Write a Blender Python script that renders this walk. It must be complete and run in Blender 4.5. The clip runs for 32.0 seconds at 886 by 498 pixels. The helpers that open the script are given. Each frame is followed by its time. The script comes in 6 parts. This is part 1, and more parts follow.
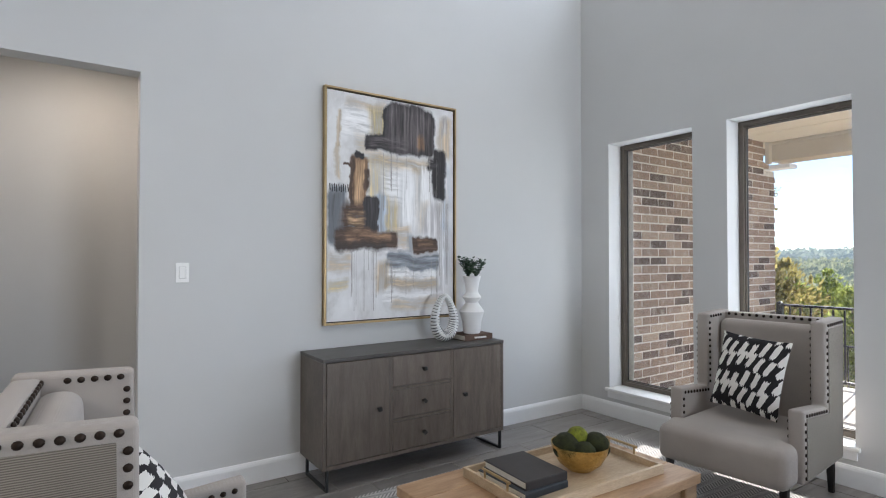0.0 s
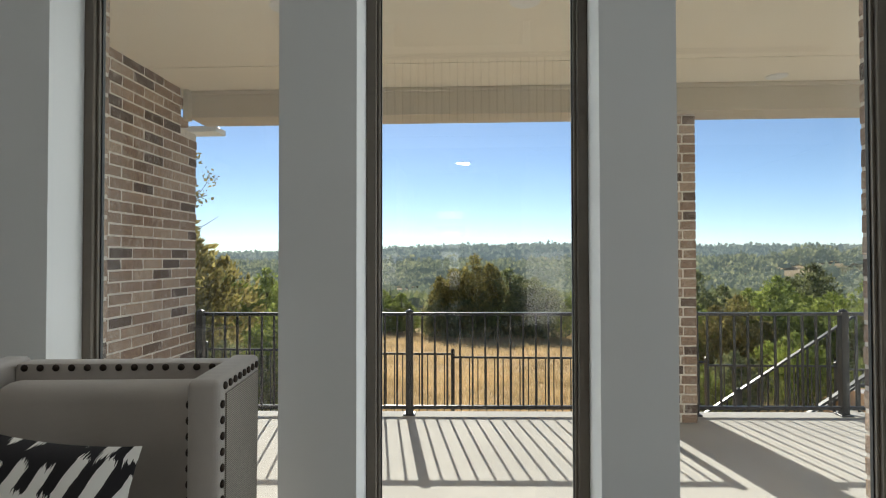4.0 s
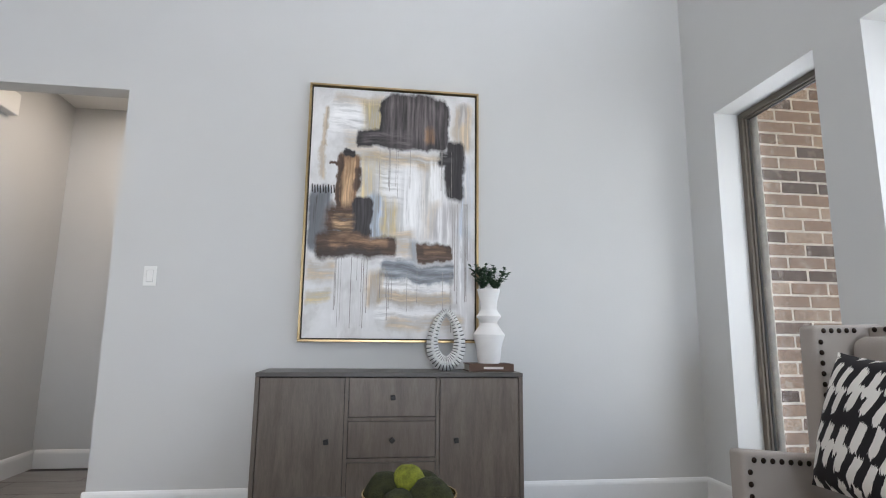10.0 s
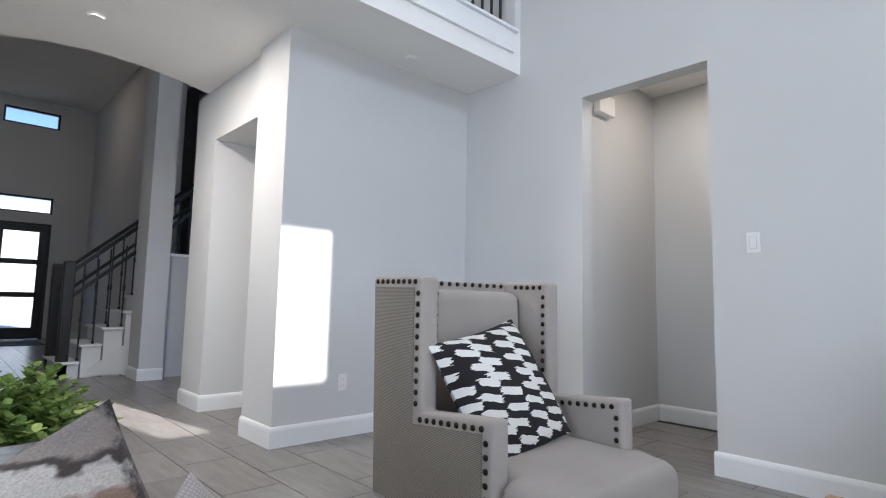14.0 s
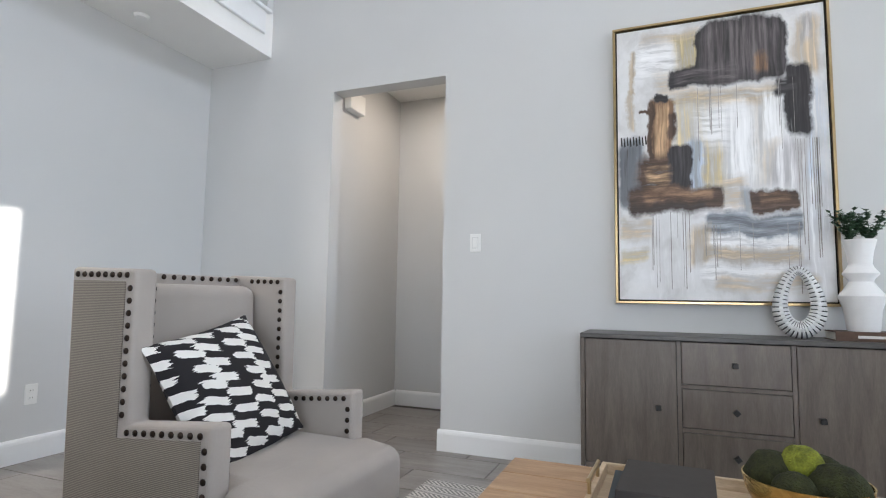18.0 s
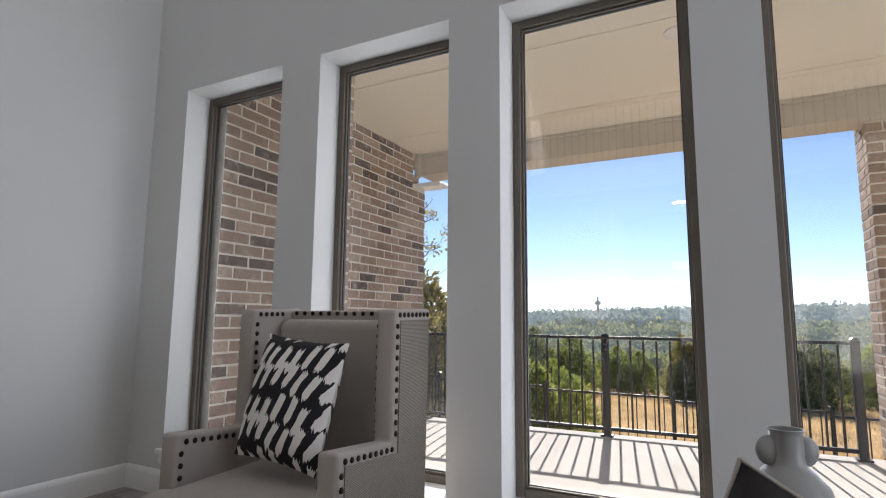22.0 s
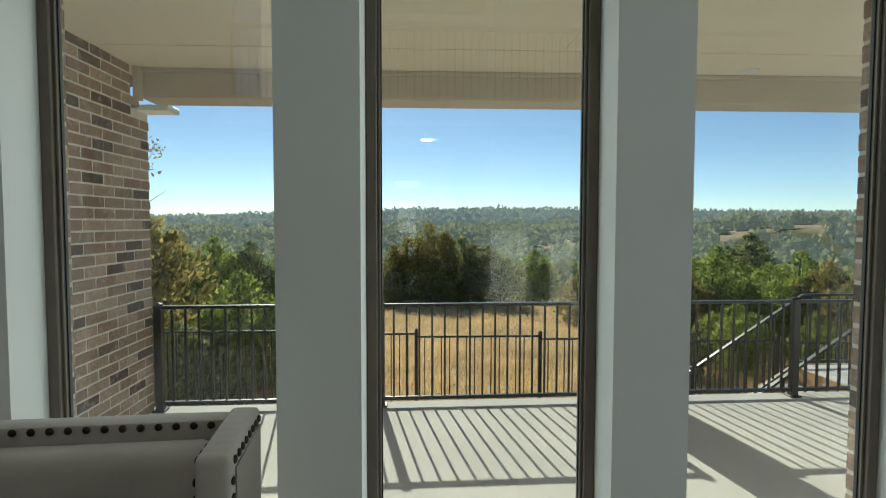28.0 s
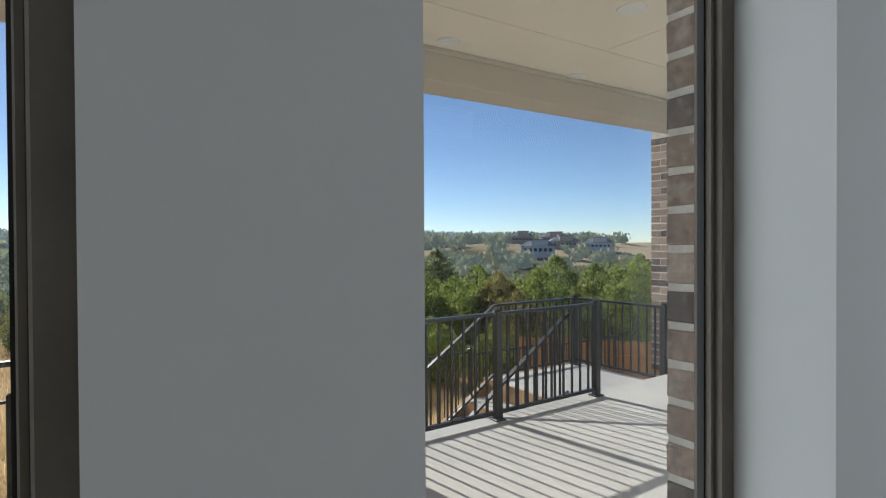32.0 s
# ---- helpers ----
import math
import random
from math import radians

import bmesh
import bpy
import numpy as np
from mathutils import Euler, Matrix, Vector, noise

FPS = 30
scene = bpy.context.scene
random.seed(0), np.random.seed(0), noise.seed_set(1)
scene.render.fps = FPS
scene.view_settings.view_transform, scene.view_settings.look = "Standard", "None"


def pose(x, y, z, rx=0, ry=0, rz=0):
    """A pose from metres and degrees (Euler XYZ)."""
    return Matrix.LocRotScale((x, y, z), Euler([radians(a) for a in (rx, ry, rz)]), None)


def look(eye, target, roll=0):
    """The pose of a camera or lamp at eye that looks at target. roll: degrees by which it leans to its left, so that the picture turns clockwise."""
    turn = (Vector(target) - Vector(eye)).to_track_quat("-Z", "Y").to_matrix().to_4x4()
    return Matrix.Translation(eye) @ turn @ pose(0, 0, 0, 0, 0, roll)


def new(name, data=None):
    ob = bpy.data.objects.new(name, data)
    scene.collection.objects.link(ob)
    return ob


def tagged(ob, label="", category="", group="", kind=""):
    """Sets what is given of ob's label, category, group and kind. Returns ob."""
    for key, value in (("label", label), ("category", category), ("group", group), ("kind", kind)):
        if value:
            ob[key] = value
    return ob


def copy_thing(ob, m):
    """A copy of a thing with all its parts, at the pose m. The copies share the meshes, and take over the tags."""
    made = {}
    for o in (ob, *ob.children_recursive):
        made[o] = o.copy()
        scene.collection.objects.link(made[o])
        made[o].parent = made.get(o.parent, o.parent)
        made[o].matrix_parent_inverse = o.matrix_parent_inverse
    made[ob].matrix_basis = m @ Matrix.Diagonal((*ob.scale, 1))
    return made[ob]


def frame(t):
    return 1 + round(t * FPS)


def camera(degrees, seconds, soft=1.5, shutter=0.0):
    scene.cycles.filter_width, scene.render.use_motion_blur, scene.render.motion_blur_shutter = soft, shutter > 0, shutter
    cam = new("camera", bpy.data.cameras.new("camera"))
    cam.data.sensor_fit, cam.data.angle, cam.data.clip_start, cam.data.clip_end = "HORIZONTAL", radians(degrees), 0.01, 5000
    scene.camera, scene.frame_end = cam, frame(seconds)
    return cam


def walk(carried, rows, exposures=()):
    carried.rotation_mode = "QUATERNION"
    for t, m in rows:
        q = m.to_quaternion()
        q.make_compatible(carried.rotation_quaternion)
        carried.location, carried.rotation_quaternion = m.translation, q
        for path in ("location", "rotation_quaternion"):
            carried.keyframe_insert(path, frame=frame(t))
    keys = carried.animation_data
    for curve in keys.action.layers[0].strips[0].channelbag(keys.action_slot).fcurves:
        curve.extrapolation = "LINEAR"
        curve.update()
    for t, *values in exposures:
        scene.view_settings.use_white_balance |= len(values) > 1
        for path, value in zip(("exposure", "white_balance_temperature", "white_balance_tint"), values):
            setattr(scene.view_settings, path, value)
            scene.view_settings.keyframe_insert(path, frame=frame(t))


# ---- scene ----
# ---- camera and walk ----
PATH = [
    (0, (3.464, -3.927, 1.393), (1.812, -2.799, 1.424), -0.0),
    (0.5, (3.24, -3.845, 1.405), (1.648, -2.634, 1.411), -0.1),
    (1, (2.896, -3.687, 1.408), (1.565, -2.195, 1.424), 0.1),
    (1.5, (2.7, -3.53, 1.418), (1.687, -1.806, 1.481), -0.0),
    (2, (2.608, -3.206, 1.432), (1.849, -1.355, 1.455), -0.1),
    (2.5, (2.617, -2.923, 1.486), (2.131, -0.983, 1.476), -0.0),
    (3, (2.669, -2.498, 1.513), (2.354, -0.523, 1.502), 0.2),
    (3.5, (2.716, -2.048, 1.41), (2.529, -0.057, 1.436), 0.1),
    (4, (2.745, -1.718, 1.318), (2.649, 0.28, 1.353), -0.1),
    (4.5, (2.778, -1.68, 1.157), (2.723, 0.318, 1.219), 0.0),
    (6.5, (3.208, -1.948, 0.999), (2.734, -0.011, 1.154), -0.2),
    (7, (3.311, -1.998, 0.979), (2.568, -0.148, 1.145), -0.2),
    (7.5, (3.313, -2.033, 0.984), (2.261, -0.34, 1.146), 0.0),
    (8, (3.31, -2.103, 0.98), (1.929, -0.667, 1.159), 0.3),
    (8.5, (3.304, -2.145, 0.979), (1.638, -1.056, 1.174), 0.3),
    (9, (3.324, -2.187, 0.992), (1.476, -1.455, 1.217), 0.2),
    (9.5, (3.377, -2.074, 1.01), (1.436, -1.673, 1.272), 0.7),
    (10, (3.335, -2.13, 0.968), (1.378, -1.869, 1.291), 0.6),
    (10.5, (3.319, -2.198, 0.954), (1.358, -2.025, 1.306), 0.8),
    (11, (3.305, -2.266, 0.969), (1.339, -2.181, 1.327), 0.9),
    (11.5, (3.289, -2.219, 0.962), (1.325, -2.359, 1.315), 1.0),
    (12, (3.289, -2.196, 0.969), (1.37, -2.659, 1.292), 0.9),
    (12.5, (3.296, -2.275, 0.939), (1.482, -3.061, 1.241), 1.0),
    (13, (3.293, -2.289, 0.937), (1.638, -3.381, 1.198), 1.1),
    (13.5, (3.302, -2.33, 0.933), (1.812, -3.644, 1.161), 1.2),
    (14, (3.314, -2.349, 0.934), (1.964, -3.812, 1.131), 1.2),
    (14.5, (3.314, -2.36, 0.932), (2.06, -3.907, 1.108), 1.3),
    (16.5, (3.307, -2.306, 0.946), (1.878, -3.696, 1.102), 1.3),
    (17, (3.287, -2.307, 0.945), (1.712, -3.53, 1.106), 1.2),
    (17.5, (3.269, -2.317, 0.945), (1.544, -3.315, 1.116), 1.1),
    (18, (3.276, -2.309, 0.95), (1.425, -3.046, 1.131), 0.9),
    (18.5, (3.276, -2.305, 0.952), (1.336, -2.753, 1.141), 0.7),
    (19, (3.268, -2.303, 0.941), (1.283, -2.419, 1.15), 0.6),
    (19.5, (3.277, -2.333, 0.988), (1.304, -2.067, 1.186), 0.7),
    (20, (3.293, -2.287, 1.024), (1.4, -1.673, 1.216), 0.9),
    (20.5, (3.266, -2.309, 1.005), (1.55, -1.304, 1.223), 0.1),
    (21, (3.25, -2.248, 0.997), (1.78, -0.912, 1.229), 0.3),
    (21.5, (3.223, -2.21, 0.997), (2.033, -0.622, 1.241), 1.0),
    (22, (3.228, -2.141, 0.995), (2.312, -0.382, 1.251), 0.5),
    (22.5, (3.232, -2.105, 0.991), (2.542, -0.246, 1.25), 0.3),
    (23, (3.246, -2.074, 0.986), (2.711, -0.163, 1.241), 0.0),
    (23.5, (3.23, -2.027, 0.993), (2.803, -0.09, 1.247), 0.1),
    (24, (3.172, -1.957, 1.004), (2.816, -0.005, 1.248), -0.0),
    (24.5, (3.11, -1.883, 1.008), (2.814, 0.08, 1.25), -0.1),
    (26.5, (2.695, -1.821, 1.507), (2.668, 0.178, 1.56), 0.1),
    (27, (2.707, -1.774, 1.527), (2.726, 0.226, 1.515), 0.1),
    (27.5, (2.714, -1.741, 1.492), (2.751, 0.258, 1.435), 0.1),
    (28, (2.563, -1.622, 1.539), (2.647, 0.374, 1.441), 0.1),
    (29, (2.523, -1.398, 1.521), (2.779, 0.584, 1.444), -0.0),
    (30.2, (2.641, -0.964, 1.472), (3.372, 0.897, 1.437), -0.4),
    (31, (2.821, -0.718, 1.428), (3.84, 1.003, 1.402), -0.3),
    (32, (3.159, -0.386, 1.414), (4.244, 1.294, 1.392), -0.3),
]
cam = camera(78.2, 32.0, soft=1.1)
EXPOSURES = [(0, 1.2, 6250, 13), (1, 1.15, 6450, 14), (3, 0.65, 6500, 18), (4.2, 0.25, 6800, 4), (7, 0.15, 7100, -3), (8, 0.4, 5900, 9), (9, 1.37, 6400, 14), (12, 1.37, 6300, 12), (14, 1.35, 6050, 13), (17, 1.38, 6200, 13), (19, 1.5, 6450, 12), (22, 0.6, 6500, 16),
             (23, 0.3, 6000, 11), (24.5, 0.2, 6000, 6), (26.5, 0.05, 6500, -4), (29, 0.05, 6750, -5), (31, -0.1, 7100, -3), (32, 0.05, 6300, 8)]
walk(cam, [(t, look(eye, target, roll)) for t, eye, target, roll in PATH], EXPOSURES)

# ---- daylight ----
SUN_AZ, SUN_EL = -9.8, 30.8
world = bpy.data.worlds.new("sky")
scene.world = world
world.use_nodes = True
sky = world.node_tree.nodes.new("ShaderNodeTexSky")
sky.sky_type, sky.sun_disc = "NISHITA", False
sky.sun_elevation, sky.sun_rotation = radians(SUN_EL), radians(SUN_AZ)
sky.air_density, sky.dust_density, sky.ozone_density = 0.62, 0.05, 2.5
world.node_tree.links.new(sky.outputs[0], world.node_tree.nodes["Background"].inputs["Color"])
world.node_tree.nodes["Background"].inputs["Strength"].default_value = 0.115
sun = new("sun", bpy.data.lights.new("sun", "SUN"))
sun.data.energy, sun.data.angle, sun.data.color = 5.0, radians(0.5), (1.0, 0.95, 0.87)
to_sun = Vector((math.sin(radians(SUN_AZ)) * math.cos(radians(SUN_EL)), math.cos(radians(SUN_AZ)) * math.cos(radians(SUN_EL)), math.sin(radians(SUN_EL))))
sun.matrix_world = look(to_sun * 40, (0, 0, 0))

# ceiling lamps of the two-storey room, in watts
ROOM_LAMP = 3.6


# the sky's light in the window openings, then an added east fill: (x, y, z, width, height, watts, turn)
for x, y, z, w, h, watts, turn in ((0.755, 0.27, 1.32, 0.56, 2.05, 4.2, 0), (1.75, 0.27, 1.32, 0.70, 2.05, 5, 0), (2.77, 0.27, 1.32, 0.70, 2.05, 5, 0), (3.74, 0.27, 1.32, 0.64, 2.05, 5, 0),
                                   (0.66, 0.25, 4.35, 0.60, 0.95, 7.5, 0), (1.70, 0.25, 4.35, 0.60, 0.95, 7.5, 0), (2.73, 0.25, 4.35, 0.60, 0.95, 7.5, 0), (3.73, 0.25, 4.35, 0.60, 0.95, 7.5, 0),
                                   # fill lamp added in a made-up, unseen east opening to brighten the room
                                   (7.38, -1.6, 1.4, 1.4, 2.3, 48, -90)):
    lamp = new("added_daylight", bpy.data.lights.new("added_daylight", "AREA"))
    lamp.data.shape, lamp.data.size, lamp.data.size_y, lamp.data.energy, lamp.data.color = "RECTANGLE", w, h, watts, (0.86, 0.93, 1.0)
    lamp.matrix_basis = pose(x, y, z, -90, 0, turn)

# ---- small builders ----
def bm_box(bm, x0, y0, z0, x1, y1, z1, bevel=0.0, seg=2):
    vs = [bm.verts.new(p) for p in ((x0, y0, z0), (x1, y0, z0), (x1, y1, z0), (x0, y1, z0),
                                    (x0, y0, z1), (x1, y0, z1), (x1, y1, z1), (x0, y1, z1))]
    fs = [bm.faces.new([vs[i] for i in q]) for q in ((3, 2, 1, 0), (4, 5, 6, 7), (0, 1, 5, 4), (1, 2, 6, 5), (2, 3, 7, 6), (3, 0, 4, 7))]
    if bevel > 0:
        es = {e for f in fs for e in f.edges}
        bmesh.ops.bevel(bm, geom=list(es), offset=bevel, segments=seg, profile=0.5, affect="EDGES")
    return bm


def box(x0, y0, z0, x1, y1, z1, bevel=0.0, seg=2):
    return bm_box(bmesh.new(), min(x0, x1), min(y0, y1), min(z0, z1), max(x0, x1), max(y0, y1), max(z0, z1), bevel, seg)


def bm_tube(bm, a, b, r0, r1=None, n=10, caps=True):
    """A round bar from a to b."""
    a, b = Vector(a), Vector(b)
    r1 = r0 if r1 is None else r1
    q = (b - a).to_track_quat("Z", "Y").to_matrix()
    rings = []
    for p, r in ((a, r0), (b, r1)):
        rings.append([bm.verts.new(p + q @ Vector((r * math.cos(6.28318 * k / n), r * math.sin(6.28318 * k / n), 0))) for k in range(n)])
    for k in range(n):
        bm.faces.new((rings[0][k], rings[0][(k + 1) % n], rings[1][(k + 1) % n], rings[1][k]))
    if caps:
        bm.faces.new(rings[0][::-1])
        bm.faces.new(rings[1])
    return bm


def tube(a, b, r0, r1=None, n=10):
    return bm_tube(bmesh.new(), a, b, r0, r1, n)


def lathe(profile, n=32, squash=1.0):
    """A turned shape from (radius, height) pairs."""
    bm = bmesh.new()
    rings = []
    for r, z in profile:
        rings.append([bm.verts.new((r * math.cos(6.28318 * k / n), squash * r * math.sin(6.28318 * k / n), z)) for k in range(n)])
    for a, b in zip(rings, rings[1:]):
        for k in range(n):
            bm.faces.new((a[k], a[(k + 1) % n], b[(k + 1) % n], b[k]))
    bm.faces.new(rings[0][::-1])
    bm.faces.new(rings[-1])
    return bm


def prism(outline, depth, axis="y"):
    """A flat outline of (u, v) pairs, pushed out by depth along an axis. axis y: u is x, v is z; axis x: u is y, v is z; axis z: u is x, v is y."""
    bm = bmesh.new()
    put = {"y": lambda u, v, d: (u, d, v), "x": lambda u, v, d: (d, u, v), "z": lambda u, v, d: (u, v, d)}[axis]
    a = [bm.verts.new(put(u, v, 0)) for u, v in outline]
    b = [bm.verts.new(put(u, v, depth)) for u, v in outline]
    bm.faces.new(a)
    bm.faces.new(b[::-1])
    for k in range(len(a)):
        j = (k + 1) % len(a)
        bm.faces.new((a[j], a[k], b[k], b[j]))
    bmesh.ops.recalc_face_normals(bm, faces=bm.faces[:])
    return bm


def moved(bm, m):
    bmesh.ops.transform(bm, matrix=m, verts=bm.verts[:])
    return bm


def bevelled(bm, offset, seg=2, angle=30):
    es = [e for e in bm.edges if len(e.link_faces) == 2 and e.calc_face_angle(0) > radians(angle)]
    bmesh.ops.bevel(bm, geom=es, offset=offset, segments=seg, profile=0.5, affect="EDGES")
    return bm


def mesh_of(name, bm, material, smooth=False):
    me = bpy.data.meshes.new(name)
    if smooth:
        for f in bm.faces:
            f.smooth = True
    bm.to_mesh(me)
    bm.free()
    if smooth:
        me.set_sharp_from_angle(angle=radians(38))
    if material:
        me.materials.append(material)
    return me


def part(name, bm, material, parent=None, label="", smooth=False):
    ob = new(name, mesh_of(name, bm, material, smooth))
    if parent is not None:
        ob.parent = parent
    if label:
        ob["label"] = label
    return ob


def share(name, me, parent, m):
    """Another object on a mesh that is already there."""
    ob = new(name, me)
    ob.parent = parent
    ob.matrix_basis = m
    return ob


def thing(name, label, category, m=None, group="", kind=""):
    ob = new(name)
    if m is not None:
        ob.matrix_basis = m
    return tagged(ob, label, category, group, kind)


def structure(name, bm, material, label, category, smooth=False):
    return tagged(part(name, bm, material, None, "", smooth), label, category, kind="structure")


# ---- materials ----
def nodes(name):
    m = bpy.data.materials.new(name)
    m.use_nodes = True
    t = m.node_tree
    return m, t, t.nodes["Principled BSDF"]


def add(t, kind, **values):
    n = t.nodes.new(kind)
    for k, v in values.items():
        if k in n.inputs:
            n.inputs[k].default_value = v
    return n


def ramp(t, source, stops):
    n = t.nodes.new("ShaderNodeValToRGB")
    while len(n.color_ramp.elements) < len(stops):
        n.color_ramp.elements.new(0.5)
    for e, (p, c) in zip(n.color_ramp.elements, stops):
        e.position, e.color = p, (*c, 1)
    t.links.new(source, n.inputs["Fac"])
    return n


def bands_ramp(t, source, stops):
    """A ramp of many stops, each put in at its own place."""
    n = t.nodes.new("ShaderNodeValToRGB")
    row = n.color_ramp.elements
    row[0].position, row[0].color = 0.0, (*stops[0][1], 1)
    row[-1].position, row[-1].color = 1.0, (*stops[-1][1], 1)
    for p, c in stops:
        row.new(p).color = (*c, 1)
    t.links.new(source, n.inputs["Fac"])
    return n


def mix(t, fac, a, b, mode="MIX"):
    n = t.nodes.new("ShaderNodeMix")
    n.data_type, n.blend_type = "RGBA", mode
    for socket, v in ((n.inputs[0], fac), (n.inputs[6], a), (n.inputs[7], b)):
        if hasattr(v, "is_output"):
            t.links.new(v, socket)
        elif isinstance(v, (int, float)):
            socket.default_value = v
        else:
            socket.default_value = (*v, 1) if len(v) == 3 else v
    return n.outputs[2]


def place(t, scale=(1, 1, 1), kind="Object", rot=(0, 0, 0)):
    c = t.nodes.new("ShaderNodeTexCoord")
    mp = t.nodes.new("ShaderNodeMapping")
    mp.inputs["Scale"].default_value = scale
    mp.inputs["Rotation"].default_value = rot
    if kind == "World":
        g = t.nodes.new("ShaderNodeNewGeometry")
        t.links.new(g.outputs["Position"], mp.inputs["Vector"])
    else:
        t.links.new(c.outputs[kind], mp.inputs["Vector"])
    return mp.outputs["Vector"]


def noise_tex(t, vec, scale, detail=4.0, rough=0.55):
    n = add(t, "ShaderNodeTexNoise", Scale=scale, Detail=detail, Roughness=rough)
    t.links.new(vec, n.inputs["Vector"])
    return n.outputs["Fac"]


def bump(t, p, height, strength=0.2, distance=0.002):
    b = add(t, "ShaderNodeBump", Strength=strength, Distance=distance)
    t.links.new(height, b.inputs["Height"])
    t.links.new(b.outputs["Normal"], p.inputs["Normal"])


def plain(name, colour, rough=0.6, metal=0.0, vary=0.08, scale=6.0, fine=120.0, relief=0.15, depth=0.0006, spec=0.5):
    """A surface with large soft patches and a fine grain."""
    m, t, p = nodes(name)
    v = place(t, kind="World")
    big, small = noise_tex(t, v, scale, 3), noise_tex(t, v, fine, 3)
    lo, hi = [max(0, c * (1 - vary)) for c in colour], [min(1, c * (1 + vary)) for c in colour]
    r = ramp(t, big, ((0.3, lo), (0.7, hi)))
    r2 = ramp(t, small, ((0.35, (1 - vary * 0.7,) * 3), (0.65, (1,) * 3)))
    t.links.new(mix(t, 1.0, r.outputs[0], r2.outputs[0], "MULTIPLY"), p.inputs["Base Color"])
    p.inputs["Roughness"].default_value, p.inputs["Metallic"].default_value = rough, metal
    p.inputs["Specular IOR Level"].default_value = spec
    if relief:
        bump(t, p, small, relief, depth)
    return m


def brick_mat(name, dark, mid, light):
    """Fired clay, a different tone for each brick, with pale smears."""
    m, t, p = nodes(name)
    info = t.nodes.new("ShaderNodeObjectInfo")
    g = t.nodes.new("ShaderNodeNewGeometry")
    s = t.nodes.new("ShaderNodeMath")
    s.operation = "ADD"
    t.links.new(info.outputs["Random"], s.inputs[0])
    t.links.new(g.outputs["Random Per Island"], s.inputs[1])
    f = t.nodes.new("ShaderNodeMath")
    f.operation = "FRACT"
    t.links.new(s.outputs[0], f.inputs[0])
    v = place(t, kind="World")
    tone = ramp(t, f.outputs[0], ((0.0, dark), (0.11, dark), (0.2, mid), (0.62, mid), (0.8, light), (1.0, light)))
    n1, n2 = noise_tex(t, v, 16, 5, 0.65), noise_tex(t, v, 55, 5, 0.75)
    smear = ramp(t, n1, ((0.54, (0, 0, 0)), (0.68, (1, 1, 1))))
    c = mix(t, 0.75, tone.outputs[0], ramp(t, n2, ((0.30, (0.35, 0.35, 0.35)), (0.70, (1.4, 1.36, 1.32)))).outputs[0], "MULTIPLY")
    mx = t.nodes.new("ShaderNodeMath")
    mx.operation = "MULTIPLY"
    mx.inputs[1].default_value = 0.5
    t.links.new(smear.outputs[0], mx.inputs[0])
    t.links.new(mix(t, mx.outputs[0], c, (0.60, 0.55, 0.49)), p.inputs["Base Color"])
    p.inputs["Roughness"].default_value = 0.9
    bump(t, p, n2, 0.6, 0.004)
    return m


def wood_mat(name, dark, light, axis_scale, rough=0.5, ring=7.0, world=False, relief=0.15):
    """Long grain: stretched noise over slow bands."""
    m, t, p = nodes(name)
    v = place(t, axis_scale, "World" if world else "Object")
    info = t.nodes.new("ShaderNodeObjectInfo")
    n0 = add(t, "ShaderNodeTexNoise", Scale=ring, Detail=6.0, Roughness=0.6, Distortion=0.6)
    n0.noise_dimensions = "4D"
    t.links.new(v, n0.inputs["Vector"])
    sc = t.nodes.new("ShaderNodeMath")
    sc.operation = "MULTIPLY"
    sc.inputs[1].default_value = 40.0
    t.links.new(info.outputs["Random"], sc.inputs[0])
    t.links.new(sc.outputs[0], n0.inputs["W"])
    fine = noise_tex(t, v, ring * 9, 4, 0.7)
    r = ramp(t, n0.outputs["Fac"], ((0.28, dark), (0.72, light)))
    r2 = ramp(t, fine, ((0.3, (0.8, 0.79, 0.78)), (0.7, (1.05, 1.05, 1.05))))
    c = mix(t, 1.0, r.outputs[0], r2.outputs[0], "MULTIPLY")
    r3 = ramp(t, info.outputs["Random"], ((0.0, (0.86, 0.86, 0.86)), (1.0, (1.1, 1.1, 1.1))))
    t.links.new(mix(t, 1.0, c, r3.outputs[0], "MULTIPLY"), p.inputs["Base Color"])
    p.inputs["Roughness"].default_value = rough
    bump(t, p, fine, relief, 0.0006)
    return m


def weave_mat(name, colour, dark, scale, rough=0.95, contrast=0.5, cross=True, kind="Object"):
    """Woven cloth: two crossing thread waves, or one rib."""
    m, t, p = nodes(name)
    v = place(t, kind=kind)
    waves = []
    for d in ("X", "Z") if cross else ("Z",):
        w = add(t, "ShaderNodeTexWave", Scale=scale, Distortion=0.6, Detail=1.0)
        w.bands_direction = d
        t.links.new(v, w.inputs["Vector"])
        waves.append(w.outputs["Fac"])
    h = waves[0]
    if cross:
        mm = t.nodes.new("ShaderNodeMath")
        mm.operation = "MULTIPLY"
        t.links.new(waves[0], mm.inputs[0])
        t.links.new(waves[1], mm.inputs[1])
        h = mm.outputs[0]
    big = noise_tex(t, v, 5, 3)
    c = mix(t, h, dark, colour)
    c2 = mix(t, contrast, colour, c)
    c3 = mix(t, 1.0, c2, ramp(t, big, ((0.3, (0.93, 0.93, 0.93)), (0.7, (1.04, 1.04, 1.04)))).outputs[0], "MULTIPLY")
    t.links.new(c3, p.inputs["Base Color"])
    p.inputs["Roughness"].default_value = rough
    p.inputs["Sheen Weight"].default_value = 0.15
    bump(t, p, h, 0.35, 0.0012)
    return m


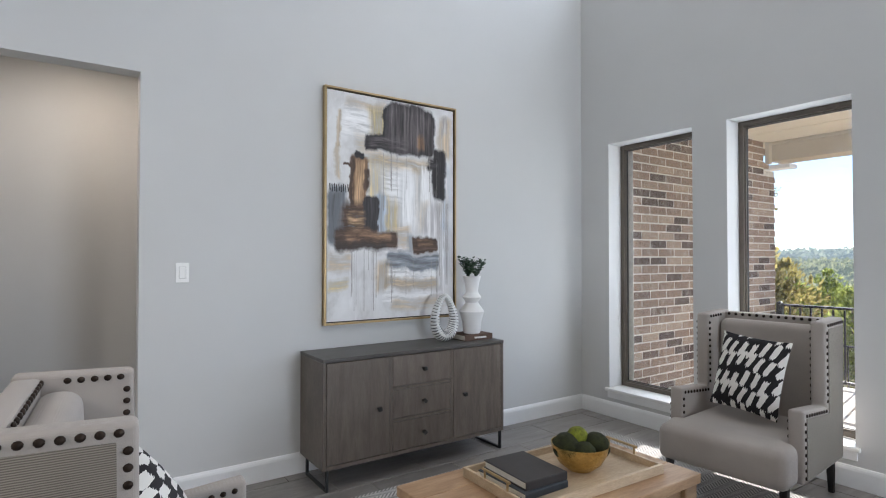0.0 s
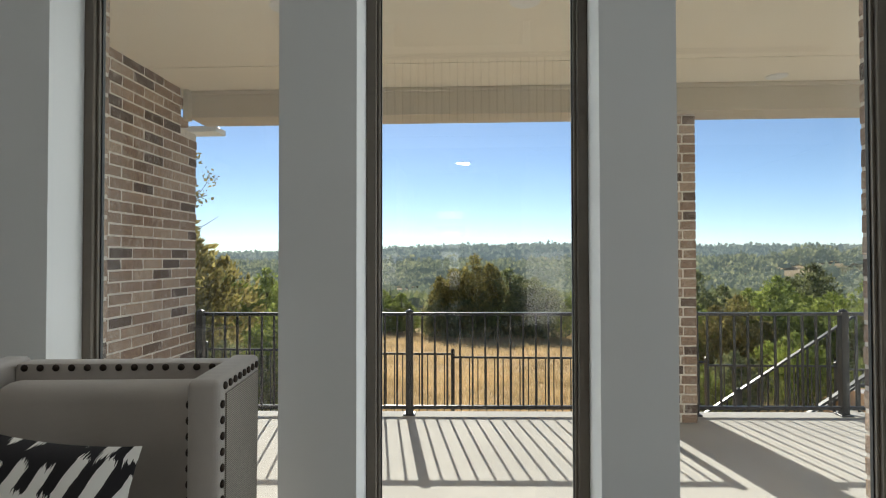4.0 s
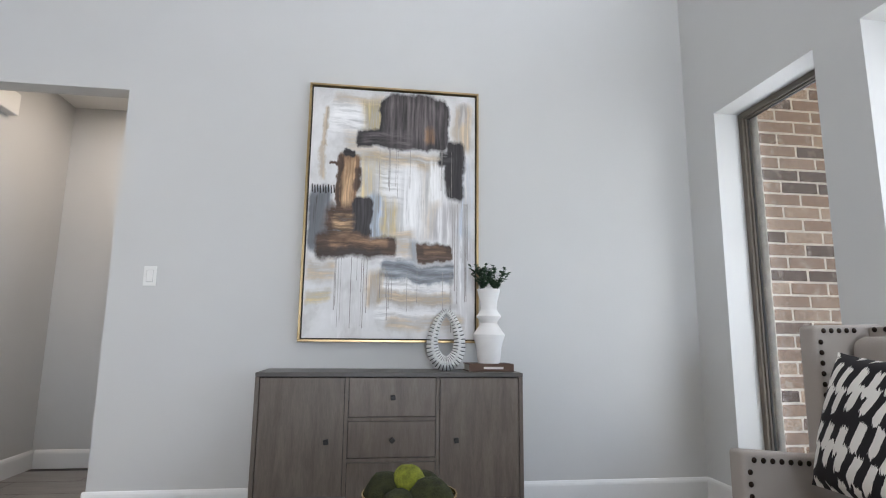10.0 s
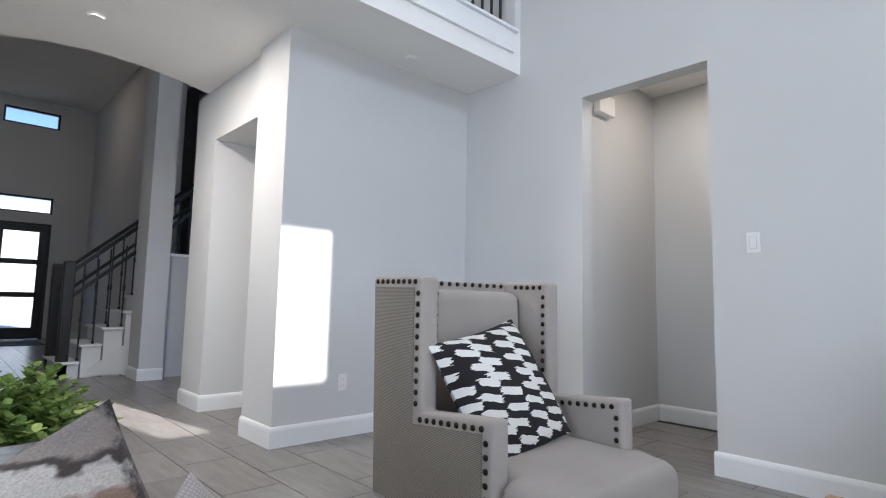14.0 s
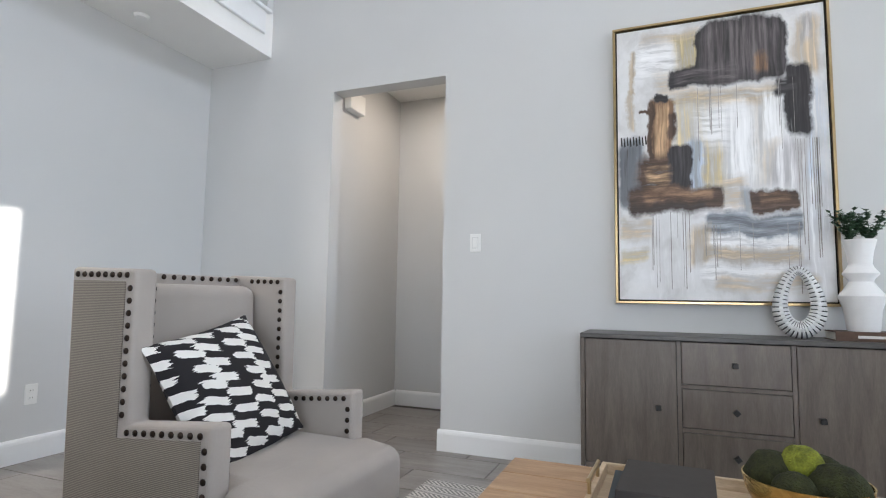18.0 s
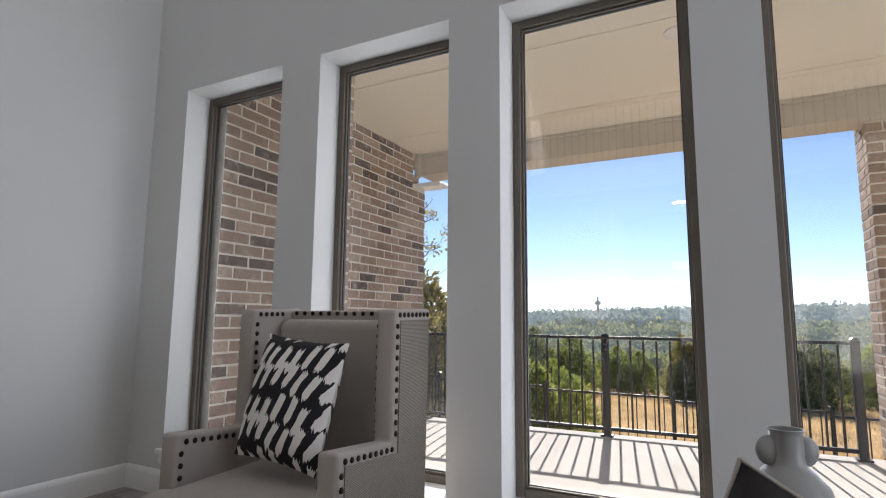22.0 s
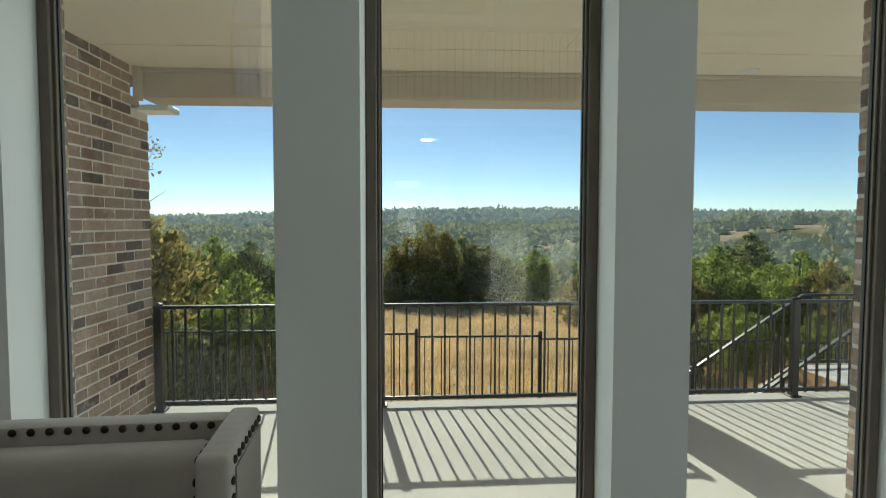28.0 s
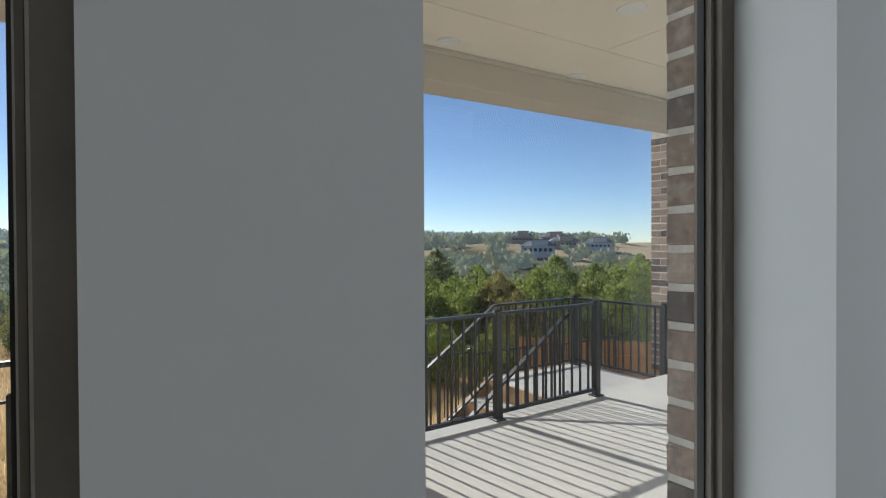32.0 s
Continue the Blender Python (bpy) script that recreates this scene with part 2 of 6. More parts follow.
def foliage(name, dark, light, haze=(0, 0, 0), amount=0.0, translucent=0.5, grain=1.3, relief=0.0):
    """Leaves or grass that let part of the light through; each island has its own tone. Emission puts painted haze over
    distant woods.
    """
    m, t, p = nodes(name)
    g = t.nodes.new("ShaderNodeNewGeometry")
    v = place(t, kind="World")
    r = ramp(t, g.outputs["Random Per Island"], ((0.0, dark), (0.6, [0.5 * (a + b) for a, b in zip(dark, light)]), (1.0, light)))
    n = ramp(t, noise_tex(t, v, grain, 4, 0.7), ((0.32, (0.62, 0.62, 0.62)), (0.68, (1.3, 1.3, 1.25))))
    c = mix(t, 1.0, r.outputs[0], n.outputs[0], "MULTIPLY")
    p.inputs["Emission Color"].default_value, p.inputs["Emission Strength"].default_value = (*haze, 1), amount
    t.links.new(c, p.inputs["Base Color"])
    p.inputs["Roughness"].default_value = 0.85
    p.inputs["Specular IOR Level"].default_value = 0.15
    if relief:
        bump(t, p, noise_tex(t, v, grain * 2, 3, 0.7), 1.0, relief)
    tr = t.nodes.new("ShaderNodeBsdfTranslucent")
    t.links.new(c, tr.inputs["Color"])
    mx = t.nodes.new("ShaderNodeMixShader")
    mx.inputs[0].default_value = translucent
    t.links.new(p.outputs[0], mx.inputs[1])
    t.links.new(tr.outputs[0], mx.inputs[2])
    t.links.new(mx.outputs[0], t.nodes["Material Output"].inputs[0])
    return m


def glow_mat(name, colour, strength):
    m, t, p = nodes(name)
    p.inputs["Base Color"].default_value = (*colour, 1)
    p.inputs["Emission Color"].default_value = (*colour, 1)
    p.inputs["Emission Strength"].default_value = strength
    return m


def glass_mat(name, tint=(0.985, 0.992, 0.988), rough=0.0, mirror=0.05):
    """A thin pane: clear, with a reflection that grows towards grazing view."""
    m = bpy.data.materials.new(name)
    m.use_nodes = True
    t = m.node_tree
    t.nodes.remove(t.nodes["Principled BSDF"])
    clear, gloss = t.nodes.new("ShaderNodeBsdfTransparent"), t.nodes.new("ShaderNodeBsdfGlossy")
    clear.inputs[0].default_value = (*tint, 1)
    gloss.inputs["Roughness"].default_value = rough
    gloss.inputs["Color"].default_value = (1, 1, 1, 1)
    lw = t.nodes.new("ShaderNodeLayerWeight")
    lw.inputs["Blend"].default_value = 0.5
    pw = t.nodes.new("ShaderNodeMath")
    pw.operation = "POWER"
    pw.inputs[1].default_value = 4.0
    t.links.new(lw.outputs["Facing"], pw.inputs[0])
    ma = t.nodes.new("ShaderNodeMath")
    ma.operation = "MULTIPLY_ADD"
    ma.inputs[1].default_value, ma.inputs[2].default_value = 0.5, mirror / 2
    t.links.new(pw.outputs[0], ma.inputs[0])
    mx = t.nodes.new("ShaderNodeMixShader")
    t.links.new(ma.outputs[0], mx.inputs[0])
    t.links.new(clear.outputs[0], mx.inputs[1])
    t.links.new(gloss.outputs[0], mx.inputs[2])
    t.links.new(mx.outputs[0], t.nodes["Material Output"].inputs[0])
    return m


WALL = plain("wall_paint", (0.62, 0.625, 0.62), 0.85, vary=0.015, scale=1.5, fine=220, relief=0.12, depth=0.0008, spec=0.25)
CEIL = plain("ceiling_paint", (0.85, 0.845, 0.82), 0.9, vary=0.015, scale=2, fine=160, relief=0.2, depth=0.001, spec=0.2)
TRIM = plain("trim_paint", (0.82, 0.83, 0.83), 0.4, vary=0.015, scale=3, fine=60, relief=0.04)
SILL = plain("sill_paint", (0.82, 0.83, 0.82), 0.35, vary=0.02, scale=3, fine=60, relief=0.04)
BRONZE = plain("window_frame_vinyl", (0.125, 0.104, 0.082), 0.45, vary=0.1, scale=8, fine=90, relief=0.05)
GASKET = plain("black_gasket", (0.01, 0.01, 0.01), 0.6, vary=0.1)
GLASS = glass_mat("window_glass", mirror=0.09)
SOFFIT = plain("soffit_paint", (0.86, 0.80, 0.68), 0.75, vary=0.02, scale=2, fine=40, relief=0.0)
BEAMP = plain("beam_paint", (0.60, 0.55, 0.47), 0.7, vary=0.03, scale=3, fine=30, relief=0.0)
MORTAR = plain("pale_mortar", (0.80, 0.76, 0.70), 0.95, vary=0.12, scale=20, fine=160, relief=0.5, depth=0.002)
BRICK = brick_mat("brown_brick", (0.140, 0.104, 0.092), (0.36, 0.262, 0.205), (0.50, 0.390, 0.310))
IRON = plain("black_iron", (0.012, 0.013, 0.015), 0.35, 0.0, vary=0.25, scale=9, fine=120, relief=0.1)
CONCRETE = plain("broom_concrete", (0.59, 0.575, 0.545), 0.9, vary=0.07, scale=1.3, fine=70, relief=0.4, depth=0.002)
LEG_BLACK = plain("black_handrail", (0.010, 0.009, 0.009), 0.35, vary=0.2)

# ---- plan ----
WIN = [(0.313, 1.100), (1.366, 2.135), (2.387, 3.152), (3.390, 4.148)]   # openings in the window wall
SILL_Z, HEAD_Z = 0.25, 2.395
TALL = 5.6            # ceiling of the two-storey room
BACK_Y = -5.66        # wall with the patch of sun
BACK_X = 1.70        # its free end
HALL = (-4.49, -3.613, 2.435)
LOFT_Y, LOFT_Z = -5.066, 2.777
EAST_X = 7.4
HIGH = [(0.266, 1.06), (1.315, 2.11), (2.336, 3.13), (3.34, 4.13)]  # high openings over the porch roof
HIGH_Z = (3.82, 5.00)
END_Y = -16.6         # foyer wall with the front door
ARCH_Y = -7.57
SIDE_X = 1.65         # wall beside the foyer passage


def pieces(boxes, material, name, label, category):
    bm = bmesh.new()
    for b in boxes:
        bm_box(bm, *b)
    return structure(name, bm, material, label, category)


# wall with the painting and the hall opening
pieces([(-0.13, BACK_Y - 0.14, 0, 0, HALL[0], TALL), (-0.13, HALL[0], HALL[2], 0, HALL[1], TALL), (-0.13, HALL[1], 0, 0, 0.17, TALL)],
       WALL, "wall_west", "pale grey painted wall with a hall opening", "wall")
# window wall: piers, aprons and the tall part over the heads
bx, x = [], 0.0
for a, b in WIN:
    bx += [(x, 0, 0, a, 0.17, HEAD_Z), (a, 0, 0, b, 0.17, SILL_Z - 0.03)]
    x = b
bx += [(x, 0, 0, EAST_X, 0.17, HEAD_Z), (0, 0, HEAD_Z, EAST_X, 0.17, HIGH_Z[0])]
x = 0.0
for a, b in HIGH:
    bx += [(x, 0, HIGH_Z[0], a, 0.17, HIGH_Z[1])]
    x = b
bx += [(x, 0, HIGH_Z[0], EAST_X, 0.17, HIGH_Z[1]), (0, 0, HIGH_Z[1], EAST_X, 0.17, TALL)]
pieces(bx, WALL, "wall_north", "pale grey painted wall with four tall windows", "wall")
# east wall; its unseen opening is made up for the fill lamp
pieces([(EAST_X, END_Y - 0.2, 0, EAST_X + 0.14, -2.35, TALL), (EAST_X, -2.35, 2.6, EAST_X + 0.14, -0.85, TALL), (EAST_X, -0.85, 0, EAST_X + 0.14, 0.17, TALL)], WALL, "wall_east", "pale grey painted wall with an added opening for fill light", "wall")
structure("ceiling", box(-0.13, LOFT_Y, TALL, EAST_X + 0.14, 0.17, TALL + 0.15), CEIL, "white painted ceiling", "ceiling")

# back wall with its free end, a door recess and the pillar beside the arch
pieces([(0, BACK_Y - 0.14, 0, BACK_X - 0.0, BACK_Y, LOFT_Z), (SIDE_X - 0.4, -6.12, 0, BACK_X, BACK_Y - 0.14, LOFT_Z),
        (SIDE_X - 0.4, -7.08, 2.30, SIDE_X, -6.12, LOFT_Z), (SIDE_X - 0.55, ARCH_Y, 0, SIDE_X, -7.08, LOFT_Z)],
       WALL, "wall_south", "pale grey painted wall with an outlet and a door recess", "wall")
pieces([(SIDE_X - 0.55, -7.08, 0, SIDE_X - 0.40, -6.98, LOFT_Z), (SIDE_X - 0.55, -6.98, 2.10, SIDE_X - 0.43, -6.12, LOFT_Z)], WALL, "recess_wall", "wall round a closed white door", "wall")
out = [(-0.13, LOFT_Y), (EAST_X, LOFT_Y), (EAST_X, -7.6), (SIDE_X + 2.0, -7.6)]
for k in range(21):
    u = 1 - k / 20
    out.append((SIDE_X + 1.95 * u, -7.33 + 0.27 * math.sin(math.pi * min(1, u * 1.02)) - 0.25 * u ** 3))
out += [(SIDE_X - 0.55, -7.33), (SIDE_X - 0.55, ARCH_Y), (-0.13, ARCH_Y)]
structure("loft_floor", moved(prism(out, 0.36, "z"), pose(0, 0, LOFT_Z)), CEIL, "white soffit under the upstairs loft", "ceiling")
structure("loft_ceiling", box(-0.13, END_Y - 0.2, TALL, EAST_X, LOFT_Y, TALL + 0.15), CEIL, "white ceiling over loft and foyer", "ceiling")
structure("loft_wall", box(-0.13, ARCH_Y - 0.2, LOFT_Z + 0.361, 1.4, ARCH_Y - 0.08, TALL), WALL, "grey wall behind the loft", "wall")

structure("wall_south_east", box(3.56, BACK_Y - 0.14, 0, 4.74, BACK_Y, LOFT_Z), WALL, "pale grey painted wall across the passage", "wall")
structure("wall_passage", box(SIDE_X + 2.0, -7.6, 0, EAST_X, -7.46, LOFT_Z), WALL, "pale wall beside the arch", "wall")

# hall behind the opening
pieces([(-1.35, HALL[0] - 0.20, 0, -0.13, HALL[0] - 0.05, 2.78), (-1.35, HALL[0] - 0.05, 0, -1.20, 0.1, 2.78), (-1.20, -0.05, 0, -0.13, 0.1, 2.78)], WALL,
       "hall_wall", "grey hall walls in the shade", "wall")
structure("hall_ceiling", box(-1.35, HALL[0] - 0.20, 2.78, -0.13, 0.1, 2.9), CEIL, "white hall ceiling", "ceiling")

# foyer: end wall with door, transom and high window; side walls
DX0, DX1, DZ = 1.62, 2.60, 2.43
pieces([(-0.2, END_Y - 0.16, 0, DX0, END_Y, TALL), (DX1, END_Y - 0.16, 0, EAST_X, END_Y, TALL), (DX0, END_Y - 0.16, DZ, DX1, END_Y, 2.64),
        (DX0, END_Y - 0.16, 3.00, DX1, END_Y, 4.50), (DX0, END_Y - 0.16, 4.86, DX1, END_Y, TALL)], WALL, "wall_foyer", "shaded foyer wall round the front door", "wall")
structure("wall_stair", box(-0.2, END_Y, 0, -0.06, ARCH_Y - 0.2, TALL), WALL, "shaded wall beside the stairs", "wall")
structure("wall_foyer_side", box(3.72, END_Y, 0, 3.86, ARCH_Y - 0.14, TALL), WALL, "shaded foyer side wall", "wall")
structure("foyer_ceiling", box(-0.06, END_Y, 5.08, 3.72, ARCH_Y - 0.2, 5.2), CEIL, "white foyer ceiling in the shade", "ceiling")
structure("wall_foyer_west", box(0.82, END_Y, 0, 0.95, -10.75, 5.08), WALL, "shaded foyer wall behind the stairs", "wall")
pieces([(1.35, -9.62, 0, 1.60, -9.16, 5.08)], WALL, "stair_pillar", "tall pillar beside the stairs", "wall")
structure("stair_half_wall", box(0.95, -9.56, 0, 1.349, -9.34, 1.42), WALL, "low wall between the pillar and the passage", "wall")
structure("half_wall_cap", box(0.95, -9.58, 1.4205, 1.349, -9.32, 1.455, 0.008, 2), TRIM, "white cap on the low wall", "trim")

# baseboards
BASE_PROFILE = [(0, 0), (0.016, 0), (0.016, 0.105), (0.013, 0.118), (0.007, 0.128), (0, 0.132)]


def baseboard(a, b, side):
    """A moulded board from a to b; side: the way that it faces."""
    a, b, s = Vector((*a, 0)), Vector((*b, 0)), Vector((*side, 0))
    bm = bmesh.new()
    ends = [[bm.verts.new(p + s * d + Vector((0, 0, h))) for d, h in BASE_PROFILE] for p in (a, b)]
    n = len(BASE_PROFILE)
    for k in range(n):
        bm.faces.new((ends[0][k], ends[1][k], ends[1][(k + 1) % n], ends[0][(k + 1) % n]))
    bm.faces.new(ends[0][::-1])
    bm.faces.new(ends[1])
    bmesh.ops.recalc_face_normals(bm, faces=bm.faces[:])
    return structure("baseboard", bm, TRIM, "white moulded baseboard", "baseboard")


baseboard((0, HALL[1] - 0.016), (0, 0), (1, 0))
baseboard((0, BACK_Y), (0, HALL[0] + 0.016), (1, 0))
baseboard((0.016, 0), (EAST_X, 0), (0, -1))
baseboard((0.016, BACK_Y), (BACK_X + 0.016, BACK_Y), (0, 1))
baseboard((BACK_X, -6.12), (BACK_X, BACK_Y), (1, 0))
baseboard((SIDE_X, ARCH_Y - 0.016), (SIDE_X, -7.08), (1, 0))
baseboard((SIDE_X - 0.4, -7.08), (SIDE_X + 0.016, -7.08), (0, 1))
baseboard((-0.0005, HALL[1]), (-0.13, HALL[1]), (0, -1))
baseboard((-1.20, HALL[0] - 0.05), (-0.0, HALL[0] - 0.05), (0, 1))
baseboard((-1.20, HALL[0] - 0.03), (-1.20, 0), (1, 0))
baseboard((0.95, END_Y), (DX0 - 0.07, END_Y), (0, 1))
baseboard((DX1 + 0.07, END_Y), (3.72, END_Y), (0, 1))
baseboard((3.72, END_Y), (3.72, ARCH_Y - 0.14), (-1, 0))
baseboard((1.35, -9.16), (1.616, -9.16), (0, 1))
baseboard((1.60, -9.62), (1.60, -9.16), (1, 0))


# ---- windows ----
def window(name, a, b, z0, z1, sill=True):
    root = tagged(new(name), "tall fixed window in a bronze frame" if sill else "high fixed window over the porch", "window", kind="structure")
    y, w = 0.190, 0.036
    for q in ((a, z0, a + w, z1), (b - w, z0, b, z1), (a + w, z0, b - w, z0 + w), (a + w, z1 - w, b - w, z1)):
        part("window_frame", box(q[0], y - 0.028, q[1], q[2], y + 0.030, q[3], 0.003, 1), BRONZE, root)
    for q in ((a + w, z0 + w, a + w + 0.010, z1 - w), (b - w - 0.010, z0 + w, b - w, z1 - w), (a + w + 0.010, z0 + w, b - w - 0.010, z0 + w + 0.010), (a + w + 0.010, z1 - w - 0.010, b - w - 0.010, z1 - w)):
        part("glazing_bead", box(q[0], y - 0.012, q[1], q[2], y + 0.024, q[3], 0.002, 1), BRONZE, root)
    g = 0.0105 + w
    for q in ((a + g, z0 + g, a + g + 0.004, z1 - g), (b - g - 0.004, z0 + g, b - g, z1 - g), (a + g + 0.004, z0 + g, b - g - 0.004, z0 + g + 0.004), (a + g + 0.004, z1 - g - 0.004, b - g - 0.004, z1 - g)):
        part("gasket", box(q[0], y + 0.001, q[1], q[2], y + 0.014, q[3]), GASKET, root)
    pane = part("pane", box(a + g, y + 0.004, z0 + g, b - g, y + 0.009, z1 - g), GLASS, root)
    pane.visible_shadow = False
    if sill:
        part("window_sill", box(a - 0.03, -0.032, z0 - 0.029, b + 0.03, -0.001, z0, 0.006, 2), SILL, root)
        part("window_sill", box(a + 0.001, 0.0, z0 - 0.029, b - 0.001, y - 0.029, z0 - 0.001), SILL, root)
        part("sill_apron", box(a - 0.012, -0.015, z0 - 0.085, b + 0.012, -0.001, z0 - 0.030, 0.003, 1), TRIM, root)
    return root


for k, (a, b) in enumerate(WIN):
    window(f"window_{k + 1}", a, b, SILL_Z, HEAD_Z)
for k, (a, b) in enumerate(HIGH):
    window(f"window_{k + 5}", a, b, *HIGH_Z, sill=False)


# ---- fittings on the walls and ceilings ----
def wall_plate(name, label, category, m, rocker):
    root = thing(name, label, category, m)
    part("plate", box(-0.035, 0, -0.057, 0.035, 0.006, 0.057, 0.002, 2), PLASTIC_WHITE, root)
    if rocker:
        part("rocker", box(-0.017, 0.006, -0.033, 0.017, 0.010, 0.033, 0.002, 1), PLASTIC_WHITE, root)
        part("rocker_gap", box(-0.019, 0.006, -0.035, 0.019, 0.0068, 0.035), GASKET_GREY, root)
    else:
        for z in (-0.021, 0.021):
            part("socket", bevelled(moved(tube((0, 0.006, 0), (0, 0.0085, 0), 0.0155, n=20), pose(0, 0, z)), 0.001, 1), PLASTIC_WHITE, root)
            for x in (-0.0065, 0.0065):
                part("slot", box(x - 0.001, 0.0085, z - 0.003, x + 0.001, 0.0092, z + 0.005), GASKET, root)
    return root


PLASTIC_WHITE = plain("white_switch_plastic", (0.82, 0.82, 0.80), 0.3, vary=0.01, relief=0.0)
GASKET_GREY = plain("switch_gap", (0.55, 0.55, 0.54), 0.6, vary=0.05, relief=0.0)
wall_plate("light_switch", "white rocker light switch on the wall", "switch", pose(0.0, -3.392, 1.305, 0, 0, -90), True)
wall_plate("outlet", "white duplex outlet low on the wall", "outlet", pose(1.19, BACK_Y, 0.37), False)
ch = thing("door_chime", "white door chime box high on the hall wall", "chime", pose(-0.34, HALL[0] - 0.05, 2.47))
part("case", box(-0.11, 0, -0.075, 0.11, 0.06, 0.075, 0.008, 2), PLASTIC_WHITE, ch)
part("base_plate", box(-0.10, -0.0, -0.08, 0.10, 0.012, -0.0755), PLASTIC_WHITE, ch)


def ceiling_disc(name, label, category, x, y, z, r, h, material):
    root = thing(name, label, category, pose(x, y, z, 180, 0, 0))
    part("base", lathe([(0, 0), (r, 0), (r, h * 0.5), (r * 0.8, h), (0, h)], 28), material, root, smooth=True)
    part("ring", lathe([(r * 0.82, h * 0.5), (r * 1.06, 0.001), (r * 1.06, h * 0.3), (r * 0.9, h * 0.6)], 28), material, root)
    return root


ceiling_disc("smoke_detector", "white round detector on the soffit", "detector", 0.825, -5.447, LOFT_Z, 0.045, 0.02, PLASTIC_WHITE)
ceiling_disc("smoke_detector", "white round detector on the soffit near the arch", "detector", 2.69, -6.446, LOFT_Z, 0.05, 0.02, PLASTIC_WHITE)


def can_light(x, y, z, power, colour, label, glow, size=0.07):
    root = thing("recessed_light", label, "ceiling light", pose(x, y, z, 180, 0, 0), "recessed lights")
    part("trim_ring", lathe([(size, 0.0), (size + 0.022, 0.0), (size + 0.020, 0.006), (size, 0.010)], 32), PLASTIC_WHITE, root, smooth=True)
    part("lens", lathe([(0, 0.001), (size, 0.001), (size, 0.004), (0, 0.004)], 28), glow, root)
    if power:
        lamp = new("recessed_lamp", bpy.data.lights.new("recessed_lamp", "AREA"))
        lamp.data.shape, lamp.data.size, lamp.data.energy, lamp.data.color = "DISK", size * 2, power, colour
        lamp.matrix_basis = pose(x, y, z - 0.012)
    return root


WARMGLOW = glow_mat("warm_lamp_lens", (1.0, 0.86, 0.68), 14.0)
WARMGLINT = glow_mat("warm_glint_disc", (1.0, 0.74, 0.42), 1.1)
SOFTGLOW = glow_mat("porch_lamp_lens", (0.95, 0.93, 0.86), 0.75)
for x in (1.6, 4.0):
    for y in (-1.5, -3.9):
        can_light(x, y, TALL, ROOM_LAMP, (1.0, 0.93, 0.84), "lit recessed light in the high ceiling", WARMGLOW)
can_light(2.66, -6.20, LOFT_Z, 20, (1.0, 0.9, 0.78), "lit recessed light in the soffit", WARMGLOW, 0.085)
can_light(2.19, -13.9, 5.08, 2.5, (1.0, 0.80, 0.62), "lit recessed light in the foyer ceiling", WARMGLOW)
can_light(-0.55, -3.80, 2.78, 3.6, (1.0, 0.84, 0.68), "lit recessed light in the hall ceiling", WARMGLOW)

# ---- loft edge: trim and railing ----
LF = tagged(new("loft_trim"), "white panelled trim on the loft edge", "trim", kind="structure")
part("cap_moulding", box(0.06, LOFT_Y, 3.10, EAST_X, LOFT_Y + 0.045, 3.125, 0.004, 1), TRIM, LF)
part("fascia", box(0.10, LOFT_Y, 2.935, EAST_X, LOFT_Y + 0.018, 3.10, 0.002, 1), TRIM, LF)
part("fascia_bead", box(0.10, LOFT_Y, 2.925, EAST_X, LOFT_Y + 0.026, 2.945, 0.004, 1), TRIM, LF)
part("end_casing", box(0.002, LOFT_Y - 0.12, 3.137, 0.075, LOFT_Y + 0.002, TALL), WALL, LF)
LR = thing("loft_railing", "black iron loft railing upstairs", "railing", pose(0, LOFT_Y - 0.06, 3.137))
part("handrail", box(0.08, -0.03, 0.86, EAST_X, 0.03, 0.92, 0.006, 1), LEG_BLACK, LR)
me = mesh_of("baluster", box(-0.008, -0.008, 0, 0.008, 0.008, 0.86), IRON)
for k in range(48):
    share("baluster", me, LR, pose(0.18 + k * 0.105, 0, 0))

# ---- shared textiles and finishes ----
LINEN = weave_mat("grey_linen", (0.41, 0.370, 0.335), (0.28, 0.25, 0.225), 260, contrast=0.35)
RIB = weave_mat("ribbed_taupe_cloth", (0.30, 0.265, 0.22), (0.10, 0.085, 0.07), 60, contrast=0.9, cross=False)
NAIL = plain("aged_bronze_nail", (0.035, 0.024, 0.018), 0.32, 0.8, vary=0.2)
LEGWOOD = plain("black_stained_wood", (0.012, 0.010, 0.009), 0.4, vary=0.2)
GREYWOOD = wood_mat("grey_brown_wood", (0.098, 0.077, 0.062), (0.178, 0.147, 0.122), (1.2, 5.0, 0.7), 0.42, 5.0)
GREYTOP = wood_mat("dark_grey_top", (0.060, 0.054, 0.050), (0.105, 0.096, 0.088), (5.0, 0.8, 1.2), 0.4, 5.0)
DARKGAP = plain("shadow_gap", (0.012, 0.011, 0.010), 0.8, vary=0.1)
KNOB = plain("black_iron_knob", (0.010, 0.009, 0.009), 0.45, vary=0.2)
GOLD = plain("brushed_gold", (0.50, 0.37, 0.20), 0.33, 1.0, vary=0.12, scale=9, fine=160, relief=0.1)
BRASS = plain("hammered_brass", (0.74, 0.53, 0.20), 0.24, 1.0, vary=0.15, scale=30, fine=60, relief=0.7, depth=0.003)
WHITECER = plain("matte_white_ceramic", (0.80, 0.80, 0.79), 0.55, vary=0.03, scale=12, fine=150, relief=0.1)
GREYCER = plain("glazed_grey_ceramic", (0.30, 0.30, 0.29), 0.38, vary=0.04, scale=9, fine=120, relief=0.05)
MANGO = wood_mat("honey_mango_wood", (0.26, 0.14, 0.065), (0.50, 0.33, 0.19), (4.5, 0.7, 4.5), 0.45, 4.0)
